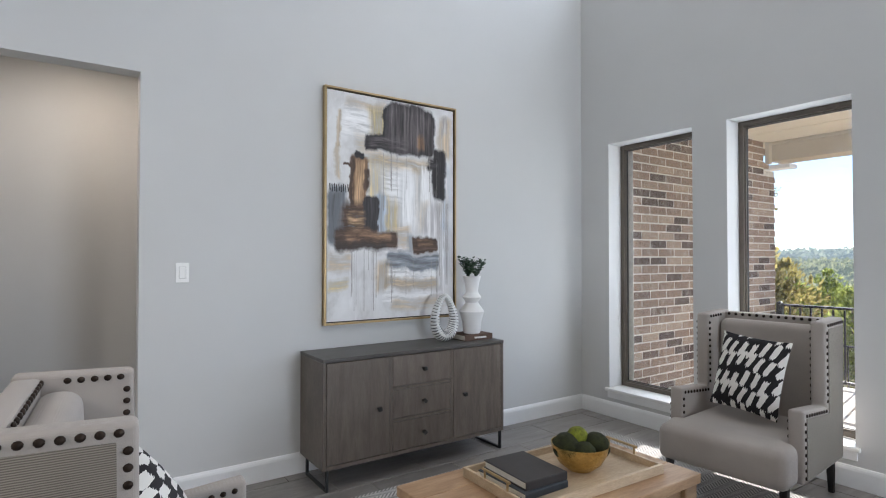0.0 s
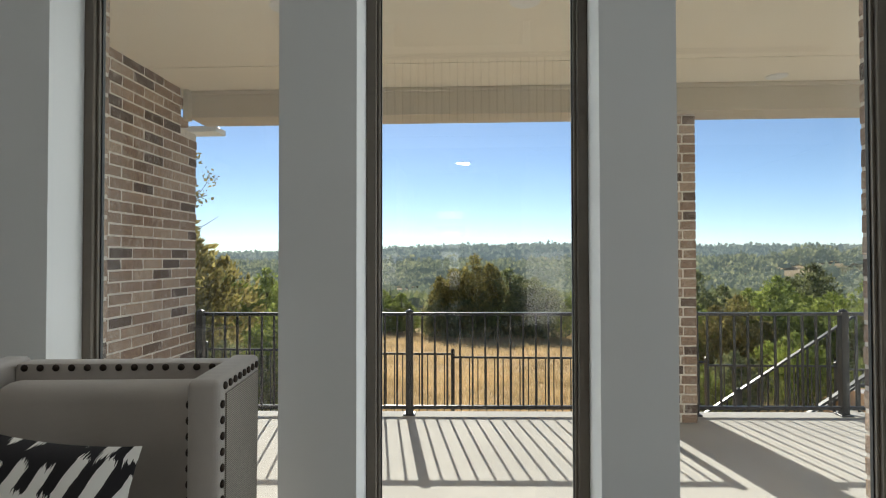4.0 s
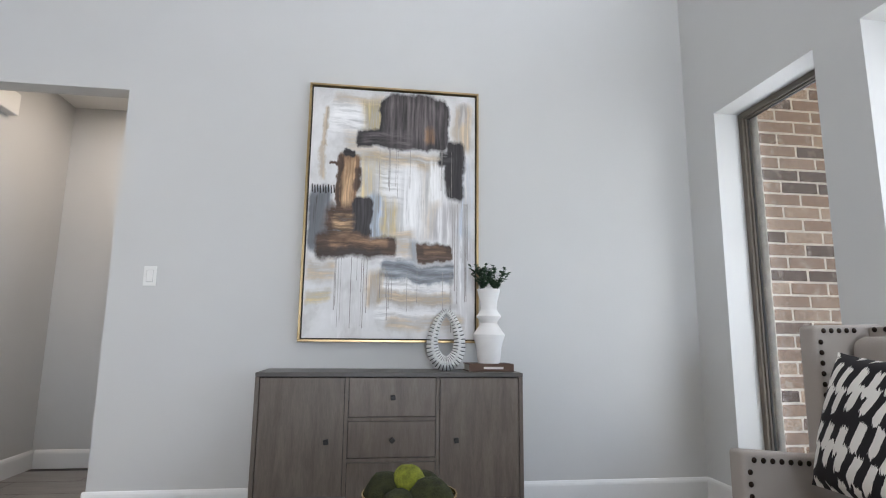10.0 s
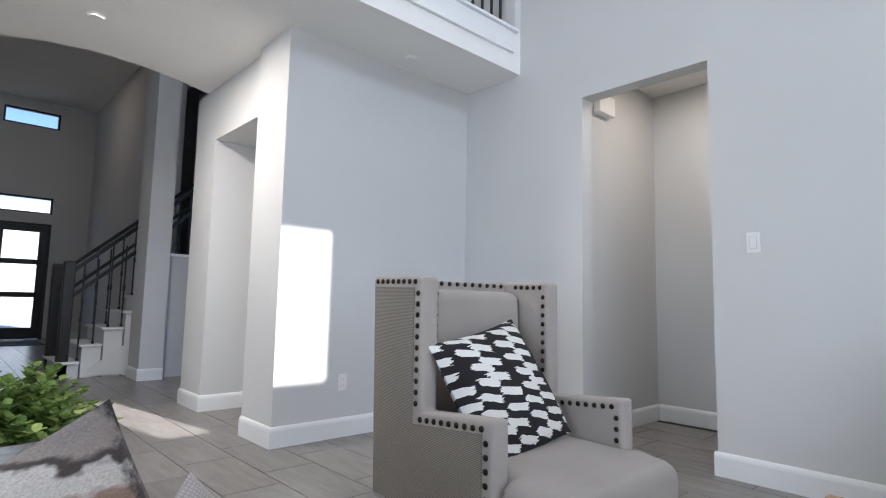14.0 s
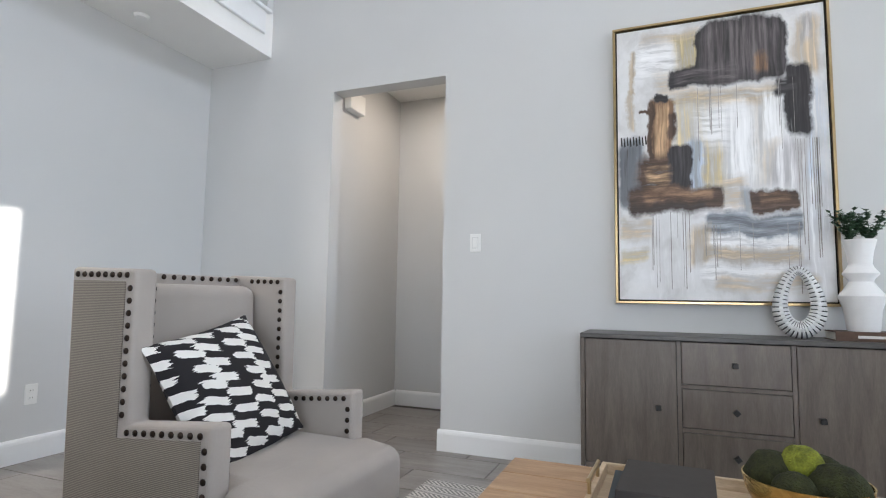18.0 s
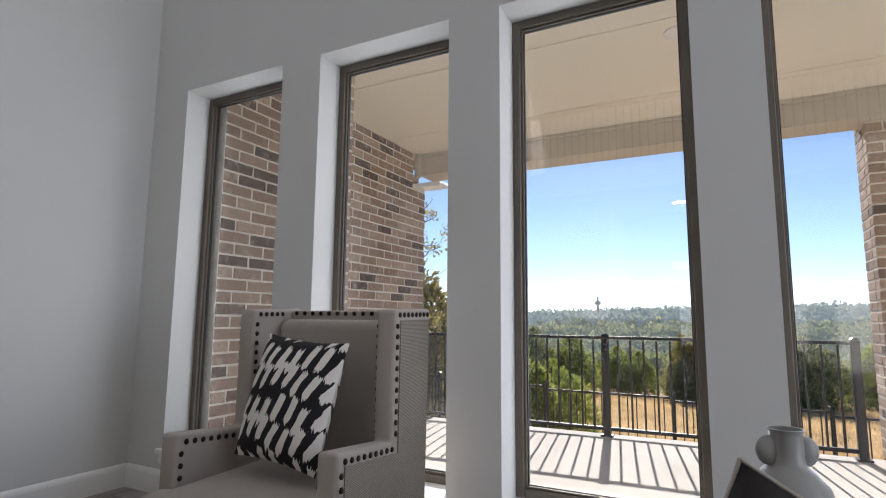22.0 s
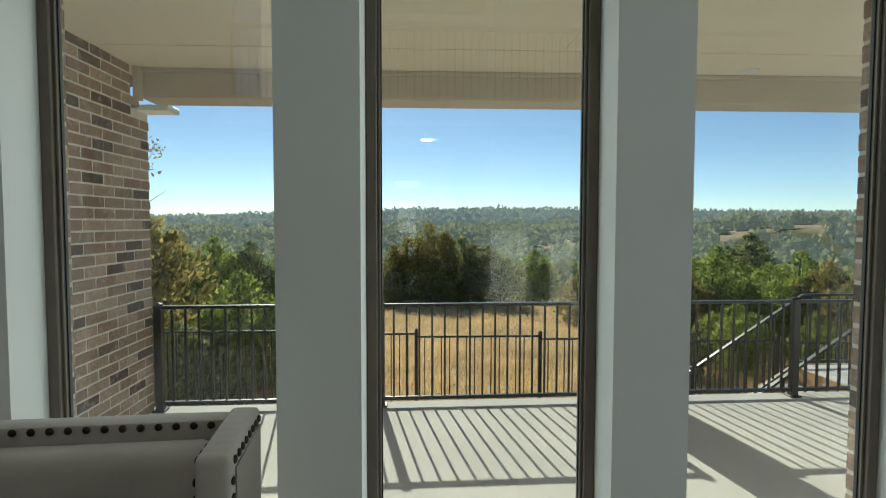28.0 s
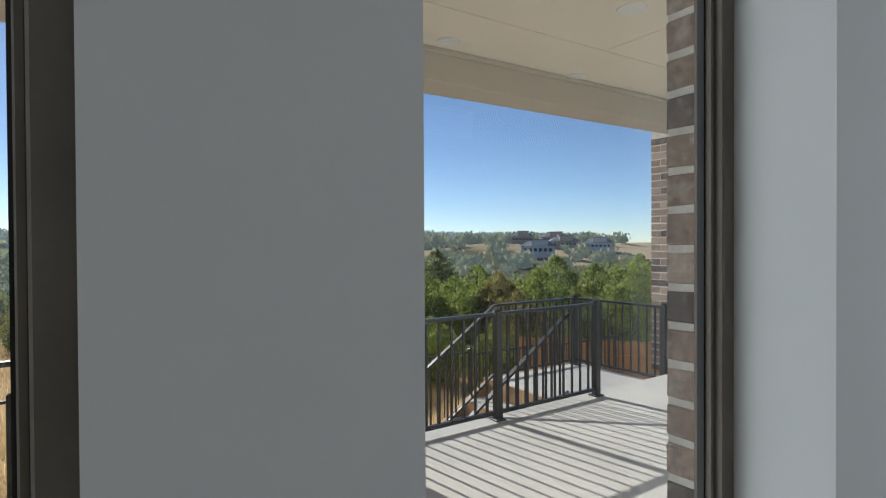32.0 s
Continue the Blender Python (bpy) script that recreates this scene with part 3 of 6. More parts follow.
TRAYW = wood_mat("pale_tray_wood", (0.42, 0.31, 0.20), (0.58, 0.46, 0.32), (5, 0.9, 5), 0.5, 5.0)
PAPER = plain("book_paper", (0.74, 0.71, 0.64), 0.9, vary=0.06, scale=30, fine=300, relief=0.3)
MOSS = plain("green_moss", (0.030, 0.034, 0.008), 1.0, vary=0.5, scale=40, fine=220, relief=1.0, depth=0.008)
LIMEMOSS = plain("lime_moss", (0.20, 0.22, 0.02), 1.0, vary=0.4, scale=40, fine=220, relief=1.0, depth=0.008)
LEAF = foliage("soft_green_leaf", (0.10, 0.17, 0.045), (0.27, 0.38, 0.11), translucent=0.35, grain=9)
LEAFLIME = foliage("pale_green_leaf", (0.22, 0.31, 0.08), (0.46, 0.54, 0.18), translucent=0.35, grain=9)
SPRIG = plain("dark_green_leaf", (0.040, 0.085, 0.045), 0.5, vary=0.35, scale=20, fine=80, relief=0.1)


def ikat_mat(name):
    """Cream and black brush strokes by turns in slanting columns, with torn ends."""
    m, t, p = nodes(name)
    v = place(t, (1, 1, 1), "Object", (0, radians(-20), 0))
    sep = t.nodes.new("ShaderNodeSeparateXYZ")
    t.links.new(v, sep.inputs[0])
    torn = noise_tex(t, place(t, (190.0, 1.0, 9.0), "Object", (0, radians(-20), 0)), 1.0, 2, 0.6)
    bend = noise_tex(t, place(t), 10.0, 3, 0.6)

    def mad(a, k, c):
        n = t.nodes.new("ShaderNodeMath")
        n.operation = "MULTIPLY_ADD"
        n.inputs[1].default_value = k
        t.links.new(a, n.inputs[0])
        if isinstance(c, float):
            n.inputs[2].default_value = c
        else:
            t.links.new(c, n.inputs[2])
        return n.outputs[0]

    def step(op, a, k=None):
        n = t.nodes.new("ShaderNodeMath")
        n.operation = op
        t.links.new(a, n.inputs[0])
        if k is not None:
            n.inputs[1].default_value = k
        return n.outputs[0]

    column = mad(bend, 0.9, mad(sep.outputs["X"], 1 / 0.027, 20.0))
    chance = t.nodes.new("ShaderNodeTexWhiteNoise")
    chance.noise_dimensions = "1D"
    t.links.new(step("FLOOR", column), chance.inputs["W"])
    shift = mad(step("FLOOR", column), 0.46, mad(chance.outputs["Value"], 0.28, 0.0))
    along = mad(torn, 0.30, mad(sep.outputs["Z"], 1 / 0.20, shift))
    bow = step("ABSOLUTE", mad(step("FRACT", column), 1.0, -0.5))
    stroke = mad(bow, -0.16, step("FRACT", along))
    r = ramp(t, stroke, ((0.50, (0.012, 0.010, 0.012)), (0.515, (0.76, 0.74, 0.70))))
    t.links.new(r.outputs[0], p.inputs["Base Color"])
    p.inputs["Roughness"].default_value = 0.92
    bump(t, p, noise_tex(t, place(t), 320, 2), 0.3, 0.0008)
    return m


def hide_mat(name, stops, edge, turn):
    """Fur in soft bands of several browns, with one black flank."""
    m, t, p = nodes(name)
    sep = t.nodes.new("ShaderNodeSeparateXYZ")
    t.links.new(place(t, (1, 1, 1), "Object", (0, radians(turn), 0)), sep.inputs[0])
    flank = t.nodes.new("ShaderNodeSeparateXYZ")
    t.links.new(place(t), flank.inputs[0])
    warp, fray = noise_tex(t, place(t, (1.0, 1.0, 2.2)), 5.0, 4, 0.6), noise_tex(t, place(t, (1, 1, 1), "Object", (0, radians(30), 0)), 9.0, 5, 0.7)

    def mad(a, k, c):
        n = t.nodes.new("ShaderNodeMath")
        n.operation = "MULTIPLY_ADD"
        n.inputs[1].default_value = k
        t.links.new(a, n.inputs[0])
        if isinstance(c, float):
            n.inputs[2].default_value = c
        else:
            t.links.new(c, n.inputs[2])
        return n.outputs[0]

    bands = bands_ramp(t, mad(warp, 0.34, mad(sep.outputs["Z"], 1.6, 0.33)), stops)
    side = bands_ramp(t, mad(fray, 0.30, mad(flank.outputs["X"], 1.0, 0.35)), ((edge, (1, 1, 1)), (edge + 0.035, (0, 0, 0))))
    tone = mix(t, side.outputs[0], bands.outputs[0], (0.016, 0.013, 0.014))
    f = noise_tex(t, place(t, (30, 4, 60), "Object"), 8, 3, 0.7)
    t.links.new(mix(t, 0.6, tone, ramp(t, f, ((0.3, (0.45, 0.45, 0.45)), (0.7, (1.2, 1.2, 1.2)))).outputs[0], "MULTIPLY"), p.inputs["Base Color"])
    p.inputs["Roughness"].default_value = 0.8
    p.inputs["Sheen Weight"].default_value = 0.15
    bump(t, p, f, 0.6, 0.004)
    return m


IKAT = ikat_mat("black_cream_ikat")
HIDE = hide_mat("banded_fur", ((0.30, (0.10, 0.06, 0.045)), (0.50, (0.56, 0.49, 0.43)), (0.66, (0.24, 0.15, 0.11)), (0.71, (0.30, 0.20, 0.15)), (0.74, (0.62, 0.57, 0.52)), (0.80, (0.60, 0.55, 0.50)), (0.815, (0.06, 0.045, 0.04)), (0.835, (0.07, 0.05, 0.045)), (0.86, (0.30, 0.25, 0.22)), (0.95, (0.22, 0.19, 0.18))), 0.29, 24)
DARKHIDE = hide_mat("black_dappled_fur", ((0.40, (0.02, 0.016, 0.015)), (0.52, (0.30, 0.24, 0.19)), (0.58, (0.03, 0.022, 0.020)), (0.70, (0.02, 0.016, 0.015)), (0.745, (0.36, 0.30, 0.24)), (0.80, (0.018, 0.014, 0.014))), 0.33, 25)


def cushion_bm(w, h, d, n=18, pinch=0.06):
    """A stuffed square: two bowed sides that meet at a seam, corners drawn out. It stands in the xz plane."""
    bm = bmesh.new()
    grid = {}
    for side in (1, -1):
        for i in range(n + 1):
            for j in range(n + 1):
                u, v = 2 * i / n - 1, 2 * j / n - 1
                edge = max(abs(u), abs(v)) == 1
                if side == -1 and edge:
                    grid[side, i, j] = grid[1, i, j]
                    continue
                f = ((1 - u * u) * (1 - v * v)) ** 0.42
                px = u * w / 2 * (1 - pinch * (1 - v * v) * abs(u) ** 3)
                pz = v * h / 2 * (1 - pinch * (1 - u * u) * abs(v) ** 3)
                wob = 0.12 * noise.noise(Vector((u * 2.3 + side, v * 2.3, 3.0)))
                grid[side, i, j] = bm.verts.new((px, side * d / 2 * f * (1 + wob), pz))
    for side in (1, -1):
        for i in range(n):
            for j in range(n):
                q = [grid[side, i, j], grid[side, i + 1, j], grid[side, i + 1, j + 1], grid[side, i, j + 1]]
                bm.faces.new(q if side == -1 else q[::-1])
    return bm


def throw_pillow(name, label, m, w, h, d, cover, piping=None):
    root = thing(name, label, "pillow", m)
    part("cover", cushion_bm(w, h, d), cover, root, smooth=True)
    if piping:
        bm = bmesh.new()
        n = 18
        pts = []
        for k in range(4 * n):
            s, a = divmod(k, n)
            a = 2 * a / n - 1
            u, v = ((a, -1), (1, a), (-a, 1), (-1, -a))[s]
            pts.append((u * w / 2 * (1 - 0.06 * (1 - v * v) * abs(u) ** 3), 0, v * h / 2 * (1 - 0.06 * (1 - u * u) * abs(v) ** 3)))
        for a, b in zip(pts, pts[1:] + pts[:1]):
            bm_tube(bm, a, b, 0.0042, n=6)
        part("piping", bm, piping, root, "pale corded piping", smooth=True)
    return root


def lean(x, y, z, turn, tilt, roll):
    """A cushion's pose: rolled in its own plane, tilted back, then turned."""
    return pose(x, y, z, 0, 0, turn) @ pose(0, 0, 0, tilt) @ pose(0, 0, 0, 0, roll)


# ---- wing chairs ----
def wing_chair(m, label):
    root = thing("wing_chair", label, "armchair", m, "pair of wing chairs")
    hw, th = 0.368, 0.078
    side = [(-0.345, 0.215), (-0.345, 0.608), (-0.005, 0.575), (0.0, 1.050), (0.315, 1.060), (0.285, 0.215)]
    for s in (-1, 1):
        x0, x1 = (hw - th, hw) if s > 0 else (-hw, -hw + th)
        wing = part("wing_panel", bevelled(moved(prism(side, th, "x"), pose(x0, 0, 0)), 0.016, 3), LINEN, root, smooth=True)
        inset = [(-0.307, 0.235), (-0.307, 0.563), (0.036, 0.53), (0.042, 1.010), (0.292, 1.015), (0.265, 0.235)]
        part("ribbed_panel", moved(prism(inset, 0.004, "x"), pose(x1 if s > 0 else x0 - 0.004, 0, 0)), RIB, wing, "ribbed taupe side panel")
    seat = [(-0.350, -0.535), (0.350, -0.535), (0.350, -0.347), (0.288, -0.347), (0.288, 0.2), (-0.288, 0.2), (-0.288, -0.347), (-0.350, -0.347)]
    bm = bevelled(moved(prism(seat, 0.215, "z"), pose(0, 0, 0.21)), 0.045, 4)
    for v in bm.verts:
        if v.co.z > 0.36:
            v.co.z += 0.03 * max(0, 1 - (v.co.x / 0.37) ** 2) - 0.02 * max(0, -0.42 - v.co.y) / 0.1
    part("seat", bm, LINEN, root, smooth=True)
    bm = box(-0.288, 0.13, 0.36, 0.288, 0.25, 1.01, 0.045, 4)
    for v in bm.verts:
        if v.co.y < 0.2:
            v.co.y -= 0.035 * max(0, 1 - (v.co.x / 0.31) ** 2) * (0.5 + 0.5 * (v.co.z - 0.36))
            v.co.y += 0.05 * (v.co.z - 0.7)
    part("backrest", bm, LINEN, root, smooth=True)
    part("outer_back", box(-0.291, 0.24, 0.215, 0.291, 0.312, 1.050, 0.012, 2), LINEN, root, smooth=True)
    for x in (-0.31, 0.31):
        part("leg", tube((x, -0.45, 0.0), (x, -0.45, 0.215), 0.018, 0.026, 8), LEGWOOD, root)
        part("leg", tube((x, 0.27, 0.0), (x, 0.25, 0.22), 0.018, 0.026, 8), LEGWOOD, root)
    dome = bmesh.new()
    bmesh.ops.create_uvsphere(dome, u_segments=10, v_segments=5, radius=0.0105)
    for v in dome.verts:
        v.co.x *= 0.6
    me = mesh_of("nailhead", dome, NAIL, True)
    runs = [((-0.323, 0.25), (-0.323, 0.578), 8), ((-0.323, 0.578), (0.012, 0.548), 9), ((0.02, 0.60), (0.02, 1.027), 11), ((0.02, 1.030), (0.296, 1.035), 8)]
    for s in (-1, 1):
        for k, (a, b, n) in enumerate(runs):
            for i in range(n):
                f = (i + (0.5 if k in (1, 3) else 0)) / n
                y, z = a[0] + (b[0] - a[0]) * f, a[1] + (b[1] - a[1]) * f
                share("nailhead", me, root, pose(s * (hw + 0.002), y, z))
                if z > 0.45 and y < 0.2:
                    share("nailhead", me, root, pose(s * (hw - th - 0.002), y, z))
    for i in range(13):
        share("nailhead", me, root, pose(-0.26 + i * 0.0433, 0.236 - 0.0, 1.037, 0, 0, 90))
    return root


wing_chair(pose(1.788, -0.475, 0, 0, 0, 4.5) @ Matrix.Diagonal((0.99, 1.0, 0.980, 1)), "grey linen wing chair with nailheads beside the windows")
wing_chair(pose(1.705, -3.772, 0, 0, 0, 176) @ Matrix.Diagonal((1, 1.03, 0.978, 1)), "grey linen wing chair with nailheads beside the hall opening")
throw_pillow("throw_pillow", "black and cream brush-stroke pillow on a wing chair", lean(1.808, -0.595, 0.702, -2, -15, 4), 0.405, 0.455, 0.15, IKAT)
throw_pillow("throw_pillow", "black and cream brush-stroke pillow leaning on a wing chair", lean(1.765, -3.69, 0.62, 176, -28, 78), 0.49, 0.48, 0.15, IKAT)

# ---- sideboard ----
SB = thing("sideboard", "grey-brown wooden sideboard with two doors and three drawers", "sideboard", pose(0, 0, 0))
Y0, Y1, Z0, Z1, XF = -2.693, -1.296, 0.128, 0.787, 0.398
part("top", box(0.018, Y0, Z1 - 0.022, XF + 0.004, Y1, Z1, 0.002, 1), GREYTOP, SB)
for y in (Y0, Y1 - 0.022):
    part("side", box(0.02, y, Z0, XF, y + 0.022, Z1 - 0.023, 0.0015, 1), GREYWOOD, SB)
part("bottom", box(0.02, Y0 + 0.023, Z0, XF, Y1 - 0.023, Z0 + 0.022), GREYWOOD, SB)
part("back", box(0.02, Y0 + 0.023, Z0 + 0.023, 0.03, Y1 - 0.023, Z1 - 0.024), GREYWOOD, SB)
# solid near-black block puts the shade behind the gaps into the colour
part("cavity", box(0.032, Y0 + 0.024, Z0 + 0.024, XF - 0.022, Y1 - 0.024, Z1 - 0.026), DARKGAP, SB)
ya, yb = Y0 + 0.462, Y0 + 0.936
for y in (ya, yb):
    part("divider", box(XF - 0.02, y - 0.009, Z0 + 0.023, XF - 0.001, y + 0.009, Z1 - 0.024), GREYWOOD, SB)
for z in (Z0 + 0.222, Z0 + 0.424):
    part("divider", box(XF - 0.02, ya + 0.010, z - 0.009, XF - 0.001, yb - 0.010, z + 0.009), GREYWOOD, SB)


def knob(parent, y, z, turn):
    bm = box(-0.012, -0.012, -0.012, 0.012, 0.012, 0.012, 0.002, 1)
    bm_tube(bm, (-0.03, 0, 0), (-0.012, 0, 0), 0.006, n=8)
    moved(bm, pose(XF + 0.028, y, z) @ pose(0, 0, 0, turn, 0, 0))
    part("knob", bm, KNOB, parent, "square black iron knob")


for y0, y1, ky in ((Y0 + 0.025, ya - 0.012, ya - 0.095), (yb + 0.012, Y1 - 0.025, yb + 0.095)):
    d = part("door", box(XF - 0.018, y0, Z0 + 0.026, XF, y1, Z1 - 0.027, 0.0015, 1), GREYWOOD, SB)
    knob(d, ky, Z0 + 0.318, 6)
for z0, z1, turn in ((Z0 + 0.026, Z0 + 0.210, 40), (Z0 + 0.234, Z0 + 0.412, 45), (Z0 + 0.436, Z1 - 0.027, 3)):
    d = part("drawer", box(XF - 0.018, ya + 0.012, z0, XF, yb - 0.012, z1, 0.0015, 1), GREYWOOD, SB)
    knob(d, (ya + yb) / 2, (z0 + z1) / 2, turn)
for y in (Y0 + 0.03, Y1 - 0.03):
    bm = box(0.06, y - 0.008, 0.0, XF - 0.0, y + 0.008, 0.016)
    bm_box(bm, 0.06, y - 0.008, 0.016, 0.076, y + 0.008, Z0)
    bm_box(bm, XF - 0.016, y - 0.008, 0.016, XF, y + 0.008, Z0)
    part("foot_frame", bm, IRON, SB, "black iron sled foot")

# sculpture: a teardrop ring with twisted ribs
RINGM = plain("rib_white", (0.70, 0.71, 0.70), 0.5, vary=0.08, scale=30, fine=150)
GROOVE = plain("rib_groove", (0.05, 0.055, 0.06), 0.8, vary=0.2)


def ring_sculpture(m):
    bm = bmesh.new()
    n, k = 168, 14
    rings = []
    for i in range(n):
        a = 6.28318 * i / n
        up = 0.5 - 0.5 * math.cos(a)
        cx, cz = 0.088 * math.sin(a) * (1 - 0.42 * up ** 1.6), 0.04 + 0.285 * up
        tx, tz = math.cos(a), math.sin(a)
        c = Vector((cx, 0, cz))
        a2 = 6.28318 * (i + 0.5) / n
        up2 = 0.5 - 0.5 * math.cos(a2)
        c2 = Vector((0.088 * math.sin(a2) * (1 - 0.42 * up2 ** 1.6), 0, 0.04 + 0.285 * up2))
        tan = (c2 - c).normalized()
        nor = Vector((tan.z, 0, -tan.x))
        r = 0.040 - 0.020 * up
        rings.append([])
        for j in range(k):
            b = 6.28318 * j / k
            rib = 1 + 0.05 * (1 if (i + 0.3 * j) % 4 < 3.1 else -1.2)
            rings[-1].append(bm.verts.new(c + (nor * math.cos(b) + Vector((0, 1.25, 0)) * math.sin(b)) * r * rib))
    for i in range(n):
        for j in range(k):
            f = bm.faces.new((rings[i][j], rings[(i + 1) % n][j], rings[(i + 1) % n][(j + 1) % k], rings[i][(j + 1) % k]))
            f.material_index = 1 if (i + 0.3 * j) % 4 >= 3.1 else 0
    bmesh.ops.recalc_face_normals(bm, faces=bm.faces[:])
    me = mesh_of("ring_sculpture", bm, RINGM, True)
    me.materials.append(GROOVE)
    ob = new("ring_sculpture", me)
    ob.matrix_basis = m
    return tagged(ob, "white ribbed teardrop ring sculpture on the sideboard", "sculpture")


ring_sculpture(pose(0.205, -1.69, 0.787, 0, 0, 84))


def book(m, w, d, h, cover, label):
    root = thing("book", label, "book", m)
    part("page_block", box(0.004, 0.006, 0.004, w - 0.006, d - 0.006, h - 0.004), PAPER, root)
    part("cover", box(0, 0, 0, w, d, 0.004), cover, root)
    part("cover", box(0, 0, h - 0.004, w, d, h, 0.0012, 1), cover, root)
    part("spine", box(-0.004, 0, 0, 0.0, d, h, 0.0015, 1), cover, root)
    return root


BROWNBOOK = plain("brown_book_cloth", (0.10, 0.055, 0.035), 0.7, vary=0.15, scale=20)
BLACKBOOK = plain("dark_book_cloth", (0.030, 0.024, 0.022), 0.6, vary=0.15, scale=20)
BLUEBOOK = plain("slate_book_cloth", (0.035, 0.045, 0.055), 0.6, vary=0.15, scale=20)
b1 = book(pose(0.296, -1.318, 0.787, 0, 0, 180), 0.19, 0.255, 0.042, BROWNBOOK, "brown cloth book under the white vase")
part("title_bar", box(-0.0049, 0.06, 0.014, -0.0038, 0.17, 0.026), plain("spine_print", (0.7, 0.68, 0.64), 0.8), b1)

# white turned vase with two sprigs
prof = [(0.0, 0.0), (0.060, 0.0), (0.064, 0.01), (0.074, 0.10), (0.092, 0.155), (0.093, 0.162), (0.062, 0.205), (0.048, 0.228), (0.052, 0.24), (0.071, 0.262), (0.072, 0.268),
        (0.052, 0.295), (0.046, 0.312), (0.052, 0.36), (0.068, 0.424), (0.060, 0.424), (0.040, 0.30), (0.0, 0.29)]
VA = thing("vase", "white angular ceramic vase on a book", "vase", pose(0.205, -1.44, 0.829))
part("body", bevelled(lathe(prof, 40), 0.003, 2, 14), WHITECER, VA, smooth=True)


def leaf_bm(bm, at, way, length, width):
    way = way.normalized()
    side = way.cross(Vector((0, 0, 1)))
    side = side.normalized() if side.length > 0.05 else Vector((1, 0, 0))
    lift = side.cross(way)
    a, b = at, at + way * length
    l, r = at + way * length * 0.45 + side * width / 2 + lift * width * 0.12, at + way * length * 0.45 - side * width / 2 + lift * width * 0.12
    c = at + way * length * 0.5
    vs = [bm.verts.new(p) for p in (a, r, b, l, c)]
    for q in ((0, 1, 4), (1, 2, 4), (2, 3, 4), (3, 0, 4)):
        bm.faces.new([vs[i] for i in q])


def sprig(parent, rnd, at, spread, height, count, leaf, material, name="sprig", every=0.014):
    bm, stems = bmesh.new(), bmesh.new()
    for _ in range(count):
        a = rnd.uniform(0, 6.283)
        tip = Vector((math.cos(a) * spread * rnd.uniform(0.3, 1), math.sin(a) * spread * rnd.uniform(0.3, 1), height * rnd.uniform(0.65, 1)))
        p, steps = Vector(at), max(4, int(tip.length / every))
        last = p
        for k in range(1, steps + 1):
            f = k / steps
            q = p + Vector((tip.x * f ** 1.5, tip.y * f ** 1.5, tip.z * f)) + Vector([rnd.uniform(-0.004, 0.004) for _ in range(3)])
            bm_tube(stems, last, q, 0.0018, 0.0014, 5, False)
            if f > 0.2:
                for _ in range(3):
                    b = rnd.uniform(0, 6.283)
                    leaf_bm(bm, q, Vector((math.cos(b), math.sin(b), rnd.uniform(0.0, 0.9))), leaf * rnd.uniform(0.7, 1.15), leaf * rnd.uniform(0.65, 0.95))
            last = q
    part(name, bm, material, parent)
    part("stem", stems, material, parent)


rnd = random.Random(3)
sprig(VA, rnd, (0.0, -0.035, 0.40), 0.10, 0.165, 13, 0.027, SPRIG, "leaves")
sprig(VA, rnd, (0.0, 0.04, 0.40), 0.10, 0.155, 13, 0.027, SPRIG, "leaves")


# ---- painting ----
AY0, AY1, AZ0, AZ1 = -2.541, -1.467, 0.94, 2.545
CW, CH = AY1 - AY0 - 0.05, AZ1 - AZ0 - 0.05


def math_node(t, op, a, b=None, c=None, clamp=False):
    n = t.nodes.new("ShaderNodeMath")
    n.operation, n.use_clamp = op, clamp
    for k, v in enumerate((a, b, c)):
        if v is None:
            continue
        if isinstance(v, (int, float)):
            n.inputs[k].default_value = v
        else:
            t.links.new(v, n.inputs[k])
    return n.outputs[0]


